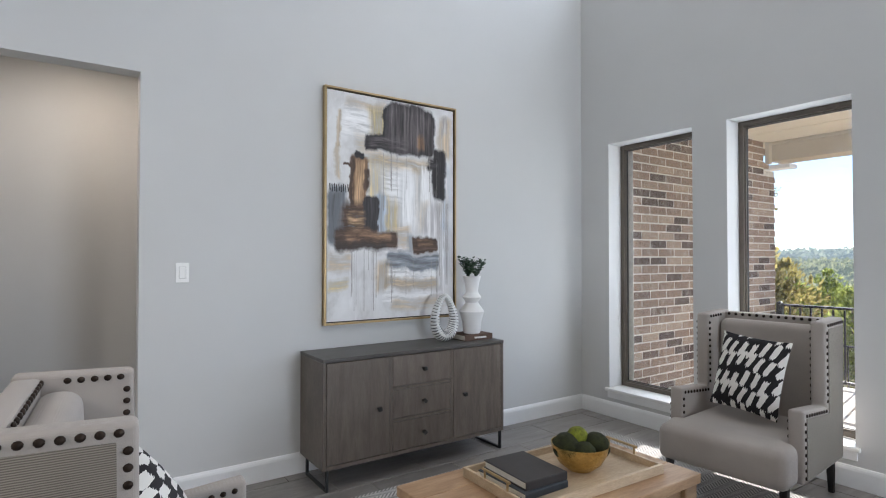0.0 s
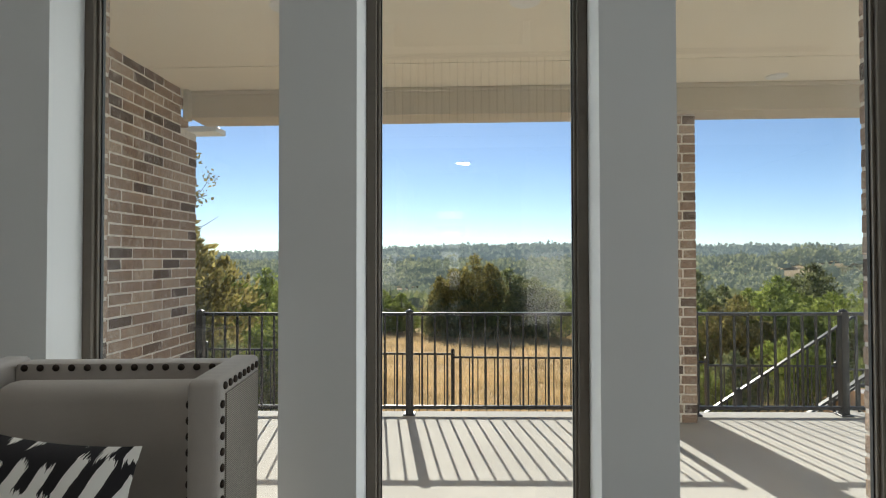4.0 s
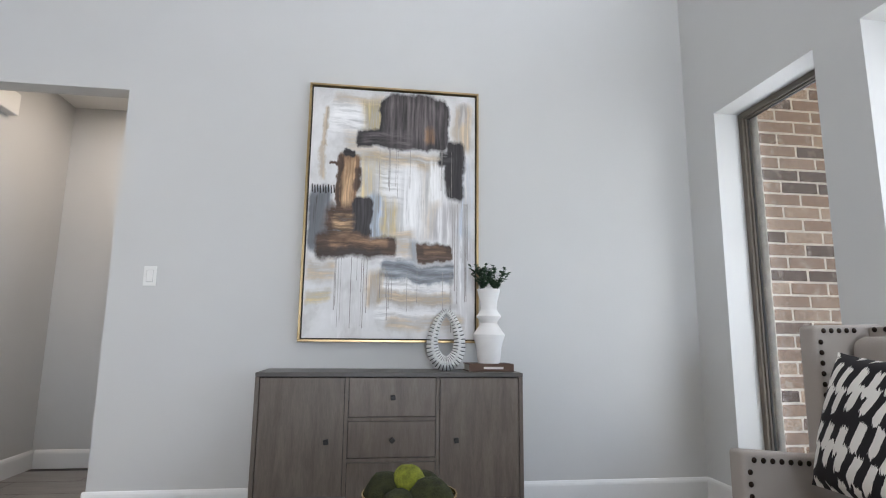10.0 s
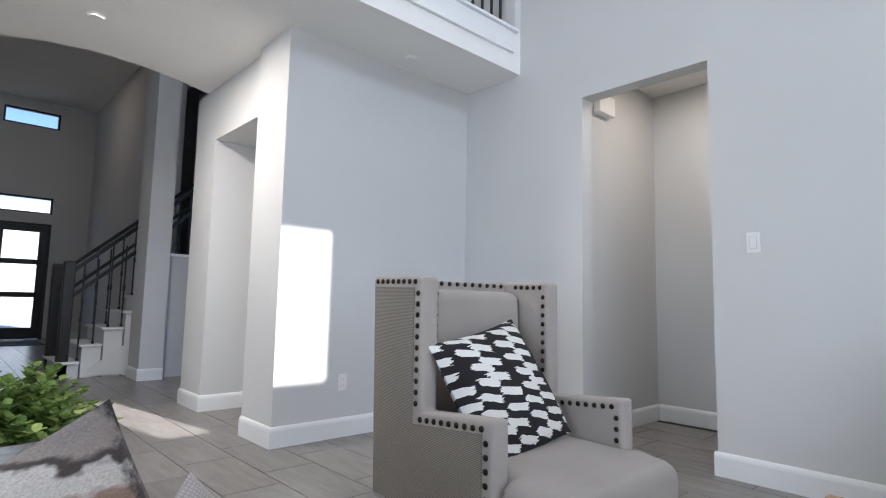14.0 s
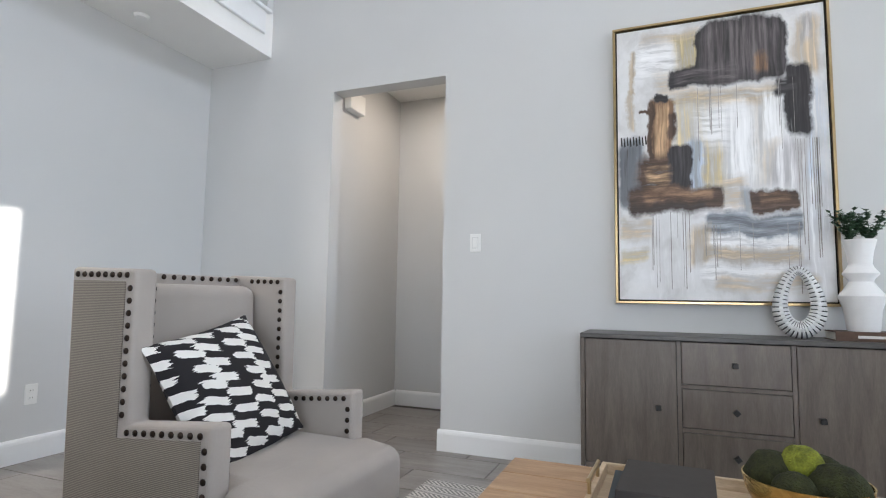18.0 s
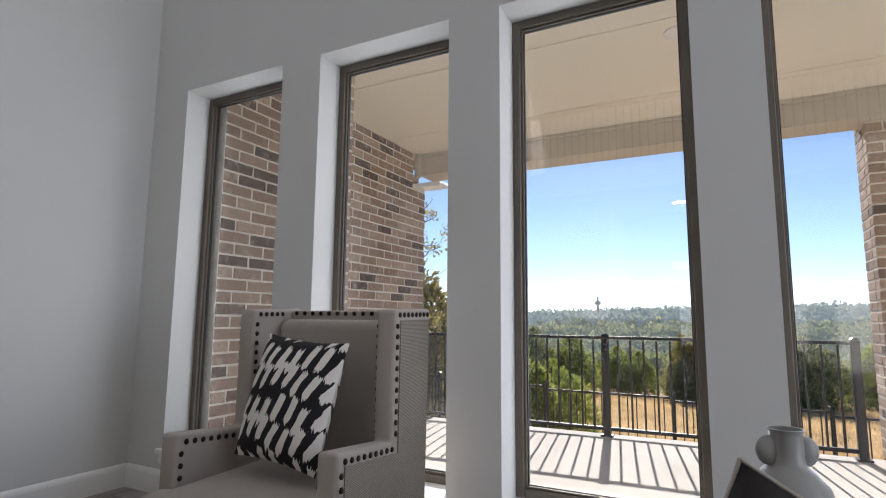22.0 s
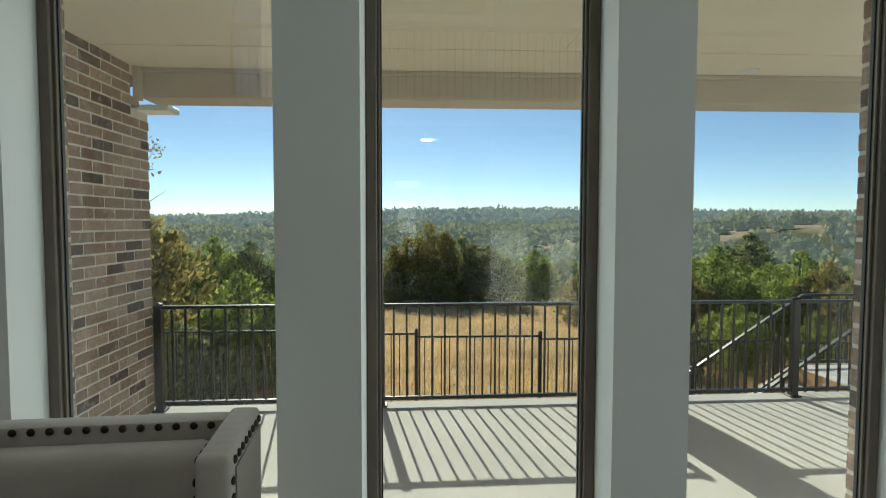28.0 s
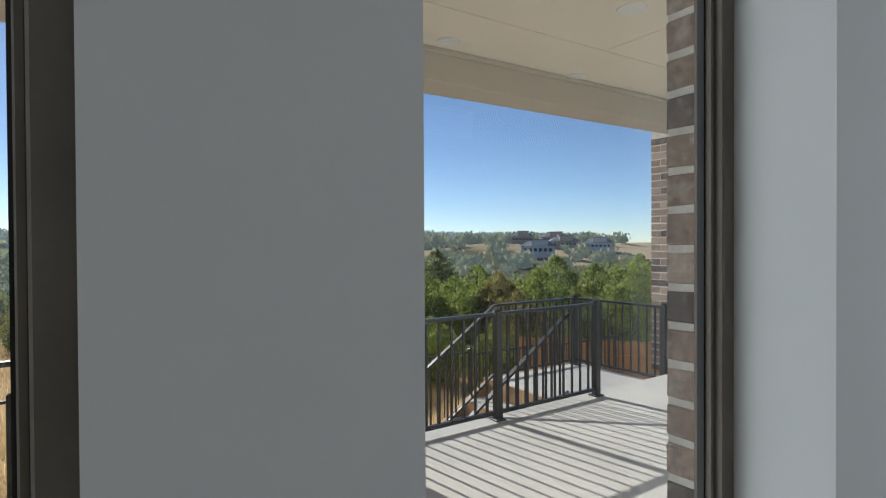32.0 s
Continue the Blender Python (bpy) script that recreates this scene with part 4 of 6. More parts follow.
def canvas_mat(strokes):
    """Layers of brushed paint: each stroke is a soft-edged block with ragged ends and streaks along its brush."""
    m, t, p = nodes("abstract_paint")
    g = t.nodes.new("ShaderNodeNewGeometry")
    sep = t.nodes.new("ShaderNodeSeparateXYZ")
    t.links.new(g.outputs["Position"], sep.inputs[0])
    u = math_node(t, "MULTIPLY_ADD", sep.outputs["Y"], 1 / CW, -(AY0 + 0.025) / CW)
    v = math_node(t, "MULTIPLY_ADD", sep.outputs["Z"], -1 / CH, (AZ1 - 0.025) / CH)
    flat = t.nodes.new("ShaderNodeCombineXYZ")
    t.links.new(u, flat.inputs[0])
    t.links.new(v, flat.inputs[1])
    slow = add(t, "ShaderNodeTexNoise", Scale=5.0, Detail=3.0)
    t.links.new(flat.outputs[0], slow.inputs["Vector"])
    fine = add(t, "ShaderNodeTexNoise", Scale=34.0, Detail=3.0)
    t.links.new(flat.outputs[0], fine.inputs["Vector"])
    hair = add(t, "ShaderNodeTexNoise", Scale=110.0, Detail=2.0)
    t.links.new(flat.outputs[0], hair.inputs["Vector"])
    warped = flat.outputs[0]
    for tex, amount in ((slow, 0.10), (fine, 0.030), (hair, 0.012)):
        off = t.nodes.new("ShaderNodeVectorMath")
        off.operation = "MULTIPLY_ADD"
        off.inputs[1].default_value = (amount, amount * 0.8, 0)
        t.links.new(tex.outputs["Color"], off.inputs[0])
        t.links.new(warped, off.inputs[2])
        warped = off.outputs[0]
    back = t.nodes.new("ShaderNodeVectorMath")
    back.operation = "SUBTRACT"
    back.inputs[1].default_value = (0.071, 0.057, 0)
    t.links.new(warped, back.inputs[0])
    smooth_flow = t.nodes.new("ShaderNodeVectorMath")
    smooth_flow.operation = "MULTIPLY_ADD"
    smooth_flow.inputs[1].default_value = (0.03, 0.03, 0)
    t.links.new(slow.outputs["Color"], smooth_flow.inputs[0])
    t.links.new(flat.outputs[0], smooth_flow.inputs[2])
    streak = {}
    for way, scale in (("u", (4, 44, 1)), ("v", (38, 3, 1))):
        mp = t.nodes.new("ShaderNodeMapping")
        mp.inputs["Scale"].default_value = scale
        t.links.new(smooth_flow.outputs[0], mp.inputs["Vector"])
        streak[way] = noise_tex(t, mp.outputs[0], 1.0, 4, 0.65)
    wash = noise_tex(t, back.outputs[0], 6.0, 4, 0.6)
    colour = ramp(t, wash, ((0.3, (0.56, 0.55, 0.54)), (0.5, (0.74, 0.74, 0.74)), (0.7, (0.82, 0.82, 0.83)))).outputs[0]
    for c, u0, v0, u1, v1, soft, way, cover in strokes:
        d = t.nodes.new("ShaderNodeVectorMath")
        d.operation = "SUBTRACT"
        d.inputs[1].default_value = ((u0 + u1) / 2, (v0 + v1) / 2, 0)
        t.links.new(back.outputs[0], d.inputs[0])
        a = t.nodes.new("ShaderNodeVectorMath")
        a.operation = "ABSOLUTE"
        t.links.new(d.outputs[0], a.inputs[0])
        e = t.nodes.new("ShaderNodeVectorMath")
        e.operation = "SUBTRACT"
        r = 0.55 * min((u1 - u0) / 2, (v1 - v0) / 2)
        e.inputs[1].default_value = ((u1 - u0) / 2 - r, (v1 - v0) / 2 - r, 0)
        t.links.new(a.outputs[0], e.inputs[0])
        pos = t.nodes.new("ShaderNodeVectorMath")
        pos.operation = "MAXIMUM"
        pos.inputs[1].default_value = (0, 0, 0)
        t.links.new(e.outputs[0], pos.inputs[0])
        ln = t.nodes.new("ShaderNodeVectorMath")
        ln.operation = "LENGTH"
        t.links.new(pos.outputs[0], ln.inputs[0])
        edge = math_node(t, "MULTIPLY_ADD", ln.outputs["Value"], -1 / (soft * 0.8), 0.5 + r / (soft * 0.8), True)
        dry = math_node(t, "MULTIPLY_ADD", streak[way], 3.0, -1.35 + cover, True)
        tone = ramp(t, streak[way], ((0.30, [x * 0.35 for x in c]), (0.50, c), (0.68, [min(1, x * 1.7 + 0.02) for x in c]))).outputs[0]
        colour = mix(t, math_node(t, "MULTIPLY", edge, dry), colour, tone)
    t.links.new(colour, p.inputs["Base Color"])
    p.inputs["Roughness"].default_value = 0.5
    bump(t, p, streak["u"], 0.35, 0.0012)
    return m


BEIGE, OCHRE, UMBER, BLACK, RUST = (0.44, 0.36, 0.26), (0.48, 0.40, 0.23), (0.080, 0.046, 0.029), (0.026, 0.022, 0.024), (0.23, 0.13, 0.07)
MAUVE, TAN_OIL = (0.105, 0.090, 0.092), (0.42, 0.27, 0.15)
SLATE, BLUE, WHITE, PEARL, GREY = (0.24, 0.26, 0.29), (0.40, 0.45, 0.52), (0.86, 0.86, 0.86), (0.60, 0.58, 0.59), (0.36, 0.34, 0.33)
CANVAS = canvas_mat((   # colour, edges u0 v0 u1 v1, softness, brush direction, cover
    (BEIGE, 0.12, 0.02, 0.42, 0.07, 0.05, "u", 0.6), (OCHRE, 0.30, 0.04, 0.42, 0.19, 0.05, "v", 0.8), (BEIGE, 0.20, 0.15, 0.40, 0.25, 0.06, "u", 0.4), (WHITE, 0.10, 0.07, 0.30, 0.17, 0.08, "u", 0.9),
    (BEIGE, 0.068, 0.08, 0.092, 0.24, 0.02, "v", 0.9), (BEIGE, 0.055, 0.22, 0.08, 0.38, 0.02, "v", 0.6),
    (BEIGE, 0.25, 0.255, 0.80, 0.315, 0.04, "u", 0.7), (OCHRE, 0.28, 0.29, 0.46, 0.62, 0.10, "v", 0.35), (BEIGE, 0.66, 0.30, 0.78, 0.60, 0.06, "v", 0.45), (WHITE, 0.42, 0.32, 0.64, 0.45, 0.10, "u", 0.8),
    (OCHRE, 0.40, 0.46, 0.54, 0.61, 0.08, "v", 0.6), (WHITE, 0.54, 0.33, 0.70, 0.61, 0.10, "v", 0.8), (BEIGE, 0.48, 0.58, 0.63, 0.69, 0.06, "u", 0.5), (WHITE, 0.71, 0.28, 0.80, 0.46, 0.05, "v", 0.7),
    (PEARL, 0.74, 0.47, 0.91, 0.62, 0.05, "v", 0.9), (BLUE, 0.90, 0.28, 0.985, 0.80, 0.06, "v", 0.3), (PEARL, 0.86, 0.60, 0.99, 0.97, 0.06, "v", 0.3), (BEIGE, 0.86, 0.03, 0.98, 0.24, 0.05, "v", 0.6), (GREY, 0.895, 0.02, 0.945, 0.12, 0.03, "v", 0.7),
    (BLACK, 0.40, 0.012, 0.84, 0.235, 0.018, "v", 1.7), (BLACK, 0.26, 0.165, 0.55, 0.240, 0.020, "u", 1.5), (MAUVE, 0.45, 0.02, 0.80, 0.215, 0.09, "v", 0.75), (MAUVE, 0.30, 0.18, 0.60, 0.225, 0.04, "u", 0.5), (RUST, 0.695, 0.145, 0.745, 0.205, 0.03, "v", 0.8),
    (BLACK, 0.82, 0.19, 0.925, 0.46, 0.025, "v", 1.3), (BLACK, 0.765, 0.235, 0.86, 0.305, 0.025, "u", 1.0),
    (SLATE, 0.0, 0.41, 0.13, 0.665, 0.03, "v", 1.3), (BLACK, 0.0, 0.43, 0.10, 0.66, 0.06, "v", 0.3), (RUST, 0.155, 0.27, 0.29, 0.52, 0.02, "v", 1.5), (TAN_OIL, 0.185, 0.29, 0.255, 0.50, 0.03, "v", 0.6), (UMBER, 0.152, 0.28, 0.180, 0.52, 0.015, "v", 1.1), (UMBER, 0.255, 0.33, 0.30, 0.43, 0.02, "v", 1.2),
    (BLACK, 0.185, 0.248, 0.255, 0.282, 0.012, "u", 1.4), (UMBER, 0.112, 0.312, 0.17, 0.328, 0.008, "u", 1.3), (BLUE, 0.35, 0.44, 0.43, 0.61, 0.03, "v", 0.9), (UMBER, 0.10, 0.485, 0.30, 0.64, 0.05, "u", 1.1),
    (BLACK, 0.265, 0.46, 0.375, 0.62, 0.018, "v", 1.5), (UMBER, 0.05, 0.605, 0.51, 0.69, 0.025, "u", 1.3), (TAN_OIL, 0.14, 0.53, 0.27, 0.60, 0.04, "u", 0.35), (RUST, 0.12, 0.61, 0.46, 0.655, 0.03, "u", 0.45), (BLACK, 0.06, 0.655, 0.42, 0.690, 0.03, "u", 0.5), (PEARL, 0.38, 0.69, 0.56, 0.715, 0.03, "u", 0.7),
    (SLATE, 0.60, 0.62, 0.66, 0.71, 0.03, "v", 0.5), (UMBER, 0.645, 0.627, 0.86, 0.698, 0.018, "u", 1.3), (RUST, 0.70, 0.64, 0.82, 0.665, 0.02, "u", 0.5), (SLATE, 0.42, 0.705, 0.87, 0.790, 0.025, "u", 1.2),
    (WHITE, 0.42, 0.79, 0.84, 0.825, 0.03, "u", 1.0), (BEIGE, 0.36, 0.75, 0.44, 0.88, 0.04, "v", 0.7), (BEIGE, 0.42, 0.825, 0.86, 0.875, 0.03, "u", 0.7), (GREY, 0.50, 0.865, 0.90, 0.895, 0.03, "u", 0.3), (WHITE, 0.42, 0.89, 0.80, 0.93, 0.04, "u", 0.9),
    (BEIGE, 0.48, 0.925, 0.92, 0.965, 0.04, "u", 0.5), (BEIGE, 0.01, 0.70, 0.16, 0.775, 0.04, "u", 0.45), (OCHRE, 0.0, 0.815, 0.15, 0.865, 0.03, "u", 0.5), (PEARL, 0.16, 0.72, 0.36, 0.98, 0.08, "v", 0.2)))
ART = thing("painting", "large abstract painting in brown, black and cream with a gold frame", "painting", pose(0, 0, 0))
part("canvas", box(0.006, AY0 + 0.022, AZ0 + 0.022, 0.030, AY1 - 0.022, AZ1 - 0.022), CANVAS, ART)
for a in ((AY0, AZ0, AY1, AZ0 + 0.014), (AY0, AZ1 - 0.014, AY1, AZ1), (AY0, AZ0 + 0.014, AY0 + 0.014, AZ1 - 0.014), (AY1 - 0.014, AZ0 + 0.014, AY1, AZ1 - 0.014)):
    part("frame_side", box(0.003, a[0], a[1], 0.045, a[2], a[3], 0.0015, 1), GOLD, ART, "brushed gold frame")
for a in ((AY0 + 0.014, AZ0 + 0.014, AY1 - 0.014, AZ0 + 0.021), (AY0 + 0.014, AZ1 - 0.021, AY1 - 0.014, AZ1 - 0.014), (AY0 + 0.014, AZ0 + 0.021, AY0 + 0.021, AZ1 - 0.021), (AY1 - 0.021, AZ0 + 0.021, AY1 - 0.014, AZ1 - 0.021)):
    part("frame_gap", box(0.004, a[0], a[1], 0.020, a[2], a[3]), DARKGAP, ART)
DRIP = plain("thin_paint_drip", (0.36, 0.34, 0.32), 0.5, vary=0.35, scale=14, relief=0.0)
rnd = random.Random(8)
for k in range(40):
    u = rnd.choice((rnd.uniform(0.16, 0.36), rnd.uniform(0.44, 0.86), rnd.uniform(0.84, 0.97), rnd.uniform(0.28, 0.55)))
    v = 0.69 if u < 0.4 else 0.46 if u > 0.86 else rnd.choice((0.74, 0.245))
    w, ln = rnd.uniform(0.0007, 0.0019), min(rnd.uniform(0.08, 0.29) + (0.12 if u > 0.86 else 0), 0.985 - v)
    y, z = AY0 + 0.025 + u * CW, AZ1 - 0.025 - v * CH
    out = [(y - w, z), (y + w, z), (y + w * 1.3, z - ln * CH + 0.004), (y, z - ln * CH), (y - w * 1.3, z - ln * CH + 0.004)]
    part("paint_drip", moved(prism(out, 0.0006, "x"), pose(0.030, 0, 0)), DRIP, ART)
for k in range(9):
    y, z = AY0 + 0.025 + (0.012 + k * 0.016) * CW, AZ1 - 0.025 - (0.405 + 0.004 * (k % 2)) * CH
    part("comb_mark", moved(prism([(y, z), (y + 0.006, z + 0.004), (y + 0.010, z - 0.046), (y + 0.003, z - 0.05)], 0.0006, "x"), pose(0.030, 0, 0)), DARKGAP, ART)


# ---- rug ----
def rug_mat(name):
    """Flat-woven chevrons in grey and ivory."""
    m, t, p = nodes(name)
    c = t.nodes.new("ShaderNodeNewGeometry")
    sep = t.nodes.new("ShaderNodeSeparateXYZ")
    t.links.new(c.outputs["Position"], sep.inputs[0])

    def op(kind, a, b=None):
        n = t.nodes.new("ShaderNodeMath")
        n.operation = kind
        for s, v in zip(n.inputs, (a, b)):
            if v is None:
                continue
            if hasattr(v, "is_output"):
                t.links.new(v, s)
            else:
                s.default_value = v
        return n.outputs[0]

    zig = op("PINGPONG", sep.outputs["X"], 0.045)
    s = op("ADD", sep.outputs["Y"], zig)
    band = op("FRACT", op("DIVIDE", s, 0.026))
    tone = ramp(t, band, ((0.0, (0.20, 0.195, 0.19)), (0.48, (0.24, 0.235, 0.23)), (0.55, (0.60, 0.58, 0.55)), (1.0, (0.56, 0.54, 0.51))))
    g = noise_tex(t, place(t, kind="World"), 260, 3)
    t.links.new(mix(t, 0.5, tone.outputs[0], ramp(t, g, ((0.3, (0.55, 0.55, 0.55)), (0.7, (1.2, 1.2, 1.2)))).outputs[0], "MULTIPLY"), p.inputs["Base Color"])
    p.inputs["Roughness"].default_value = 1.0
    bump(t, p, g, 0.6, 0.002)
    return m


RUG = tagged(part("rug", box(0.56, -3.45, 0.001, 3.95, -0.375, 0.012, 0.003, 1), rug_mat("chevron_rug")), "grey and ivory chevron flat-woven rug", "rug")

# ---- coffee table ----
CT = thing("coffee_table", "chunky honey-coloured wooden coffee table on the rug", "table", pose(0, 0, 0.012))
TX0, TX1, TY0, TY1, TZ = 1.425, 2.08, -2.775, -1.575, 0.41
n = 4
for k in range(n):
    a = TX0 + (TX1 - TX0) * k / n
    part("top_plank", box(a + 0.0006, TY0, TZ - 0.045, a + (TX1 - TX0) / n - 0.0006, TY1, TZ, 0.003, 1), MANGO, CT)
for x in (TX0 + 0.012, TX1 - 0.10):
    for y in (TY0 + 0.012, TY1 - 0.10):
        part("leg", box(x, y, 0, x + 0.088, y + 0.088, TZ - 0.046, 0.005, 1), MANGO, CT)
for x in (TX0 + 0.035, TX1 - 0.065):
    part("apron", box(x, TY0 + 0.102, TZ - 0.12, x + 0.03, TY1 - 0.102, TZ - 0.047, 0.002, 1), MANGO, CT)
for y in (TY0 + 0.035, TY1 - 0.065):
    part("apron", box(TX0 + 0.102, y, TZ - 0.12, TX1 - 0.102, y + 0.03, TZ - 0.047, 0.002, 1), MANGO, CT)
TOPZ = TZ + 0.012

TR = thing("tray", "pale wooden tray with brass handles on the coffee table", "tray", pose(1.745, -2.10, TOPZ, 0, 0, -2))
part("base", box(-0.215, -0.375, 0, 0.215, 0.375, 0.010), TRAYW, TR)
for a in ((-0.23, -0.39, -0.215, 0.39), (0.215, -0.39, 0.23, 0.39), (-0.215, -0.39, 0.215, -0.375), (-0.215, 0.375, 0.215, 0.39)):
    part("rim", box(a[0], a[1], 0, a[2], a[3], 0.042, 0.002, 1), TRAYW, TR)
for s in (-1, 1):
    bm = bmesh.new()
    y = s * 0.3825
    bm_tube(bm, (-0.09, y, 0.078), (0.09, y, 0.078), 0.006, n=8)
    for x in (-0.075, 0.075):
        bm_tube(bm, (x, y, 0.042), (x, y, 0.075), 0.005, n=8)
    part("handle", bm, GOLD, TR, "slim brass handle", smooth=True)

BZ = TOPZ + 0.010
bw = thing("bowl", "hammered brass bowl filled with moss balls on the tray", "bowl", pose(1.755, -2.005, BZ))
part("bowl_body", lathe([(0.0, 0.0), (0.055, 0.0), (0.060, 0.004), (0.098, 0.035), (0.122, 0.080), (0.131, 0.118), (0.127, 0.118), (0.112, 0.075), (0.09, 0.04), (0.0, 0.02)], 40), BRASS, bw, smooth=True)


def moss_ball(m, r, material, label):
    bm = bmesh.new()
    bmesh.ops.create_icosphere(bm, subdivisions=3, radius=r)
    for v in bm.verts:
        d = v.co.normalized()
        v.co *= 1 + 0.10 * noise.noise(d * 2.2 + Vector(m.translation) * 9) + 0.05 * noise.noise(d * 9)
    ob = part("moss_ball", bm, material, None, "", True)
    ob.matrix_basis = m
    return tagged(ob, label, "moss ball", "moss balls in the bowl")


for x, y, z, r, lime in ((-0.025, -0.062, 0.105, 0.062, 0), (0.045, 0.055, 0.105, 0.062, 0), (-0.055, 0.045, 0.105, 0.056, 0), (0.055, -0.03, 0.092, 0.050, 0), (-0.012, -0.002, 0.142, 0.047, 1)):
    moss_ball(pose(1.755 + x, -2.005 + y, BZ + z, 40 * r, 20, 900 * r), r, LIMEMOSS if lime else MOSS, "lime green moss ball in the brass bowl" if lime else "dark green moss ball in the brass bowl")
book(pose(1.86, -2.20, BZ, 0, 0, 180), 0.30, 0.24, 0.028, BLUEBOOK, "slate cloth book at the bottom of a pair on the tray")
book(pose(1.852, -2.195, BZ + 0.028, 0, 0, 177), 0.285, 0.225, 0.034, BLACKBOOK, "dark cloth book on top of another book")

# ---- sofa with pillows ----
SOFAC = weave_mat("oatmeal_sofa_cloth", (0.50, 0.47, 0.43), (0.36, 0.33, 0.30), 220, contrast=0.4)
TWEED = weave_mat("blue_grey_tweed", (0.115, 0.135, 0.165), (0.04, 0.05, 0.07), 120, contrast=0.7)
KNIT = weave_mat("knitted_taupe", (0.50, 0.45, 0.42), (0.27, 0.23, 0.22), 60, contrast=0.7)
DARKKNIT = weave_mat("charcoal_knit", (0.10, 0.105, 0.10), (0.03, 0.03, 0.03), 70, contrast=0.8)


def club_chair(x0, x1, y0, y1, arm, label, cloth):
    root = thing("club_chair", label, "armchair", pose(0, 0, 0.012), "pair of club chairs")
    part("base", box(x0, y0, 0.10, x1, y1, 0.27, 0.02, 2), cloth, root, smooth=True)
    part("seat_cushion", box(x0 - 0.015, y0 + 0.105, 0.275, x1 - 0.16, y1 - 0.105, 0.43, 0.04, 3), cloth, root, smooth=True)
    part("back", box(x1 - 0.15, y0, 0.275, x1, y1, 0.74, 0.035, 3), cloth, root, smooth=True)
    for y in (y0, y1 - 0.10):
        part("arm", box(x0, y, 0.275, x1 - 0.155, y + 0.10, arm, 0.03, 3), cloth, root, smooth=True)
    for x in (x0 + 0.06, x1 - 0.06):
        for y in (y0 + 0.06, y1 - 0.06):
            part("leg", tube((x, y, 0), (x, y, 0.10), 0.018, 0.024, 8), LEGWOOD, root)
    return root


# only the pillows are known; this unseen chair is added in a sofa's place
club_chair(3.00, 3.78, -3.56, -2.72, 0.50, "unseen oatmeal chair added under the fur and knitted pillows", SOFAC)
club_chair(2.87, 3.80, -1.72, -1.00, 0.56, "blue-grey tweed club chair with a dark fur pillow near the windows", TWEED)
throw_pillow("throw_pillow", "dappled brown fur pillow on a club chair", lean(3.20, -3.295, 0.493, 5, 12, 24), 0.43, 0.43, 0.15, HIDE)
throw_pillow("throw_pillow", "black dappled fur pillow with pale piping on a club chair", lean(3.335, -1.10, 0.475, -6, -8, 25), 0.44, 0.44, 0.14, DARKHIDE, plain("piping_pale", (0.42, 0.39, 0.35), 0.8))
throw_pillow("throw_pillow", "small knitted taupe pillow on a club chair", lean(3.005, -3.20, 0.505, 10, 14, 43), 0.24, 0.24, 0.09, KNIT)


def throw_blanket():
    bm = bmesh.new()
    rnd = random.Random(5)
    for k in range(8):
        y = -3.16 + k * 0.045
        pts = [Vector((2.955 - 0.012 * math.sin(k), y, 0.16)), Vector((2.960, y, 0.36)), Vector((2.985, y, 0.456)), Vector((3.16, y + 0.01, 0.468)), Vector((3.34, y, 0.466))]
        for a, b in zip(pts, pts[1:]):
            bm_tube(bm, a, b, 0.024 + 0.004 * rnd.random(), n=8)
    return tagged(part("throw_blanket", bm, DARKKNIT, None, "", True), "chunky charcoal knitted throw over a club chair seat", "blanket")


throw_blanket()

# ---- side table by the windows ----
BLUETEX = plain("hammered_indigo", (0.035, 0.055, 0.10), 0.35, 0.3, vary=0.6, scale=60, fine=110, relief=1.0, depth=0.006)
DARKTOP = plain("dark_table_top", (0.022, 0.019, 0.021), 0.24, vary=0.3, scale=60, fine=110, relief=0.8, depth=0.004)
ST = thing("side_table", "dark hammered side table beside the sofa", "table", pose(3.095, -0.96, 0.0))
part("body", box(0.012, 0.012, 0.012, 0.45, 0.44, 0.502, 0.006, 2), BLUETEX, ST)
part("top", box(0, 0, 0.503, 0.462, 0.452, 0.528, 0.003, 1), DARKTOP, ST)
TAN = plain("tan_book_cloth", (0.22, 0.11, 0.055), 0.7, vary=0.15, scale=20)
book(pose(3.15, -0.80, 0.528, 0, 0, 4), 0.26, 0.20, 0.013, TAN, "tan book at the bottom of a pair on the side table")
book(pose(3.165, -0.795, 0.541, 0, 0, -2), 0.24, 0.19, 0.013, TAN, "tan book under the grey vase")
V2 = thing("handled_vase", "glazed grey gourd vase with rounded ear handles on books", "vase", pose(3.327, -0.69, 0.554, 0, 0, 20) @ Matrix.Diagonal((0.86, 0.86, 0.78, 1)))
part("body", lathe([(0.0, 0), (0.052, 0), (0.062, 0.006), (0.090, 0.05), (0.097, 0.085), (0.090, 0.118), (0.062, 0.152), (0.046, 0.166), (0.040, 0.178), (0.038, 0.20), (0.038, 0.25), (0.039, 0.260), (0.044, 0.268), (0.038, 0.268), (0.033, 0.20), (0.0, 0.19)], 36), GREYCER, V2, smooth=True)
for s in (-1, 1):
    bm = bmesh.new()
    bmesh.ops.create_uvsphere(bm, u_segments=16, v_segments=10, radius=0.040)
    for v in bm.verts:
        v.co = Vector((v.co.x * 0.85 + s * 0.042, v.co.y * 0.5, v.co.z * 1.05 + 0.208))
    part("ear_handle", bm, GREYCER, V2, smooth=True)

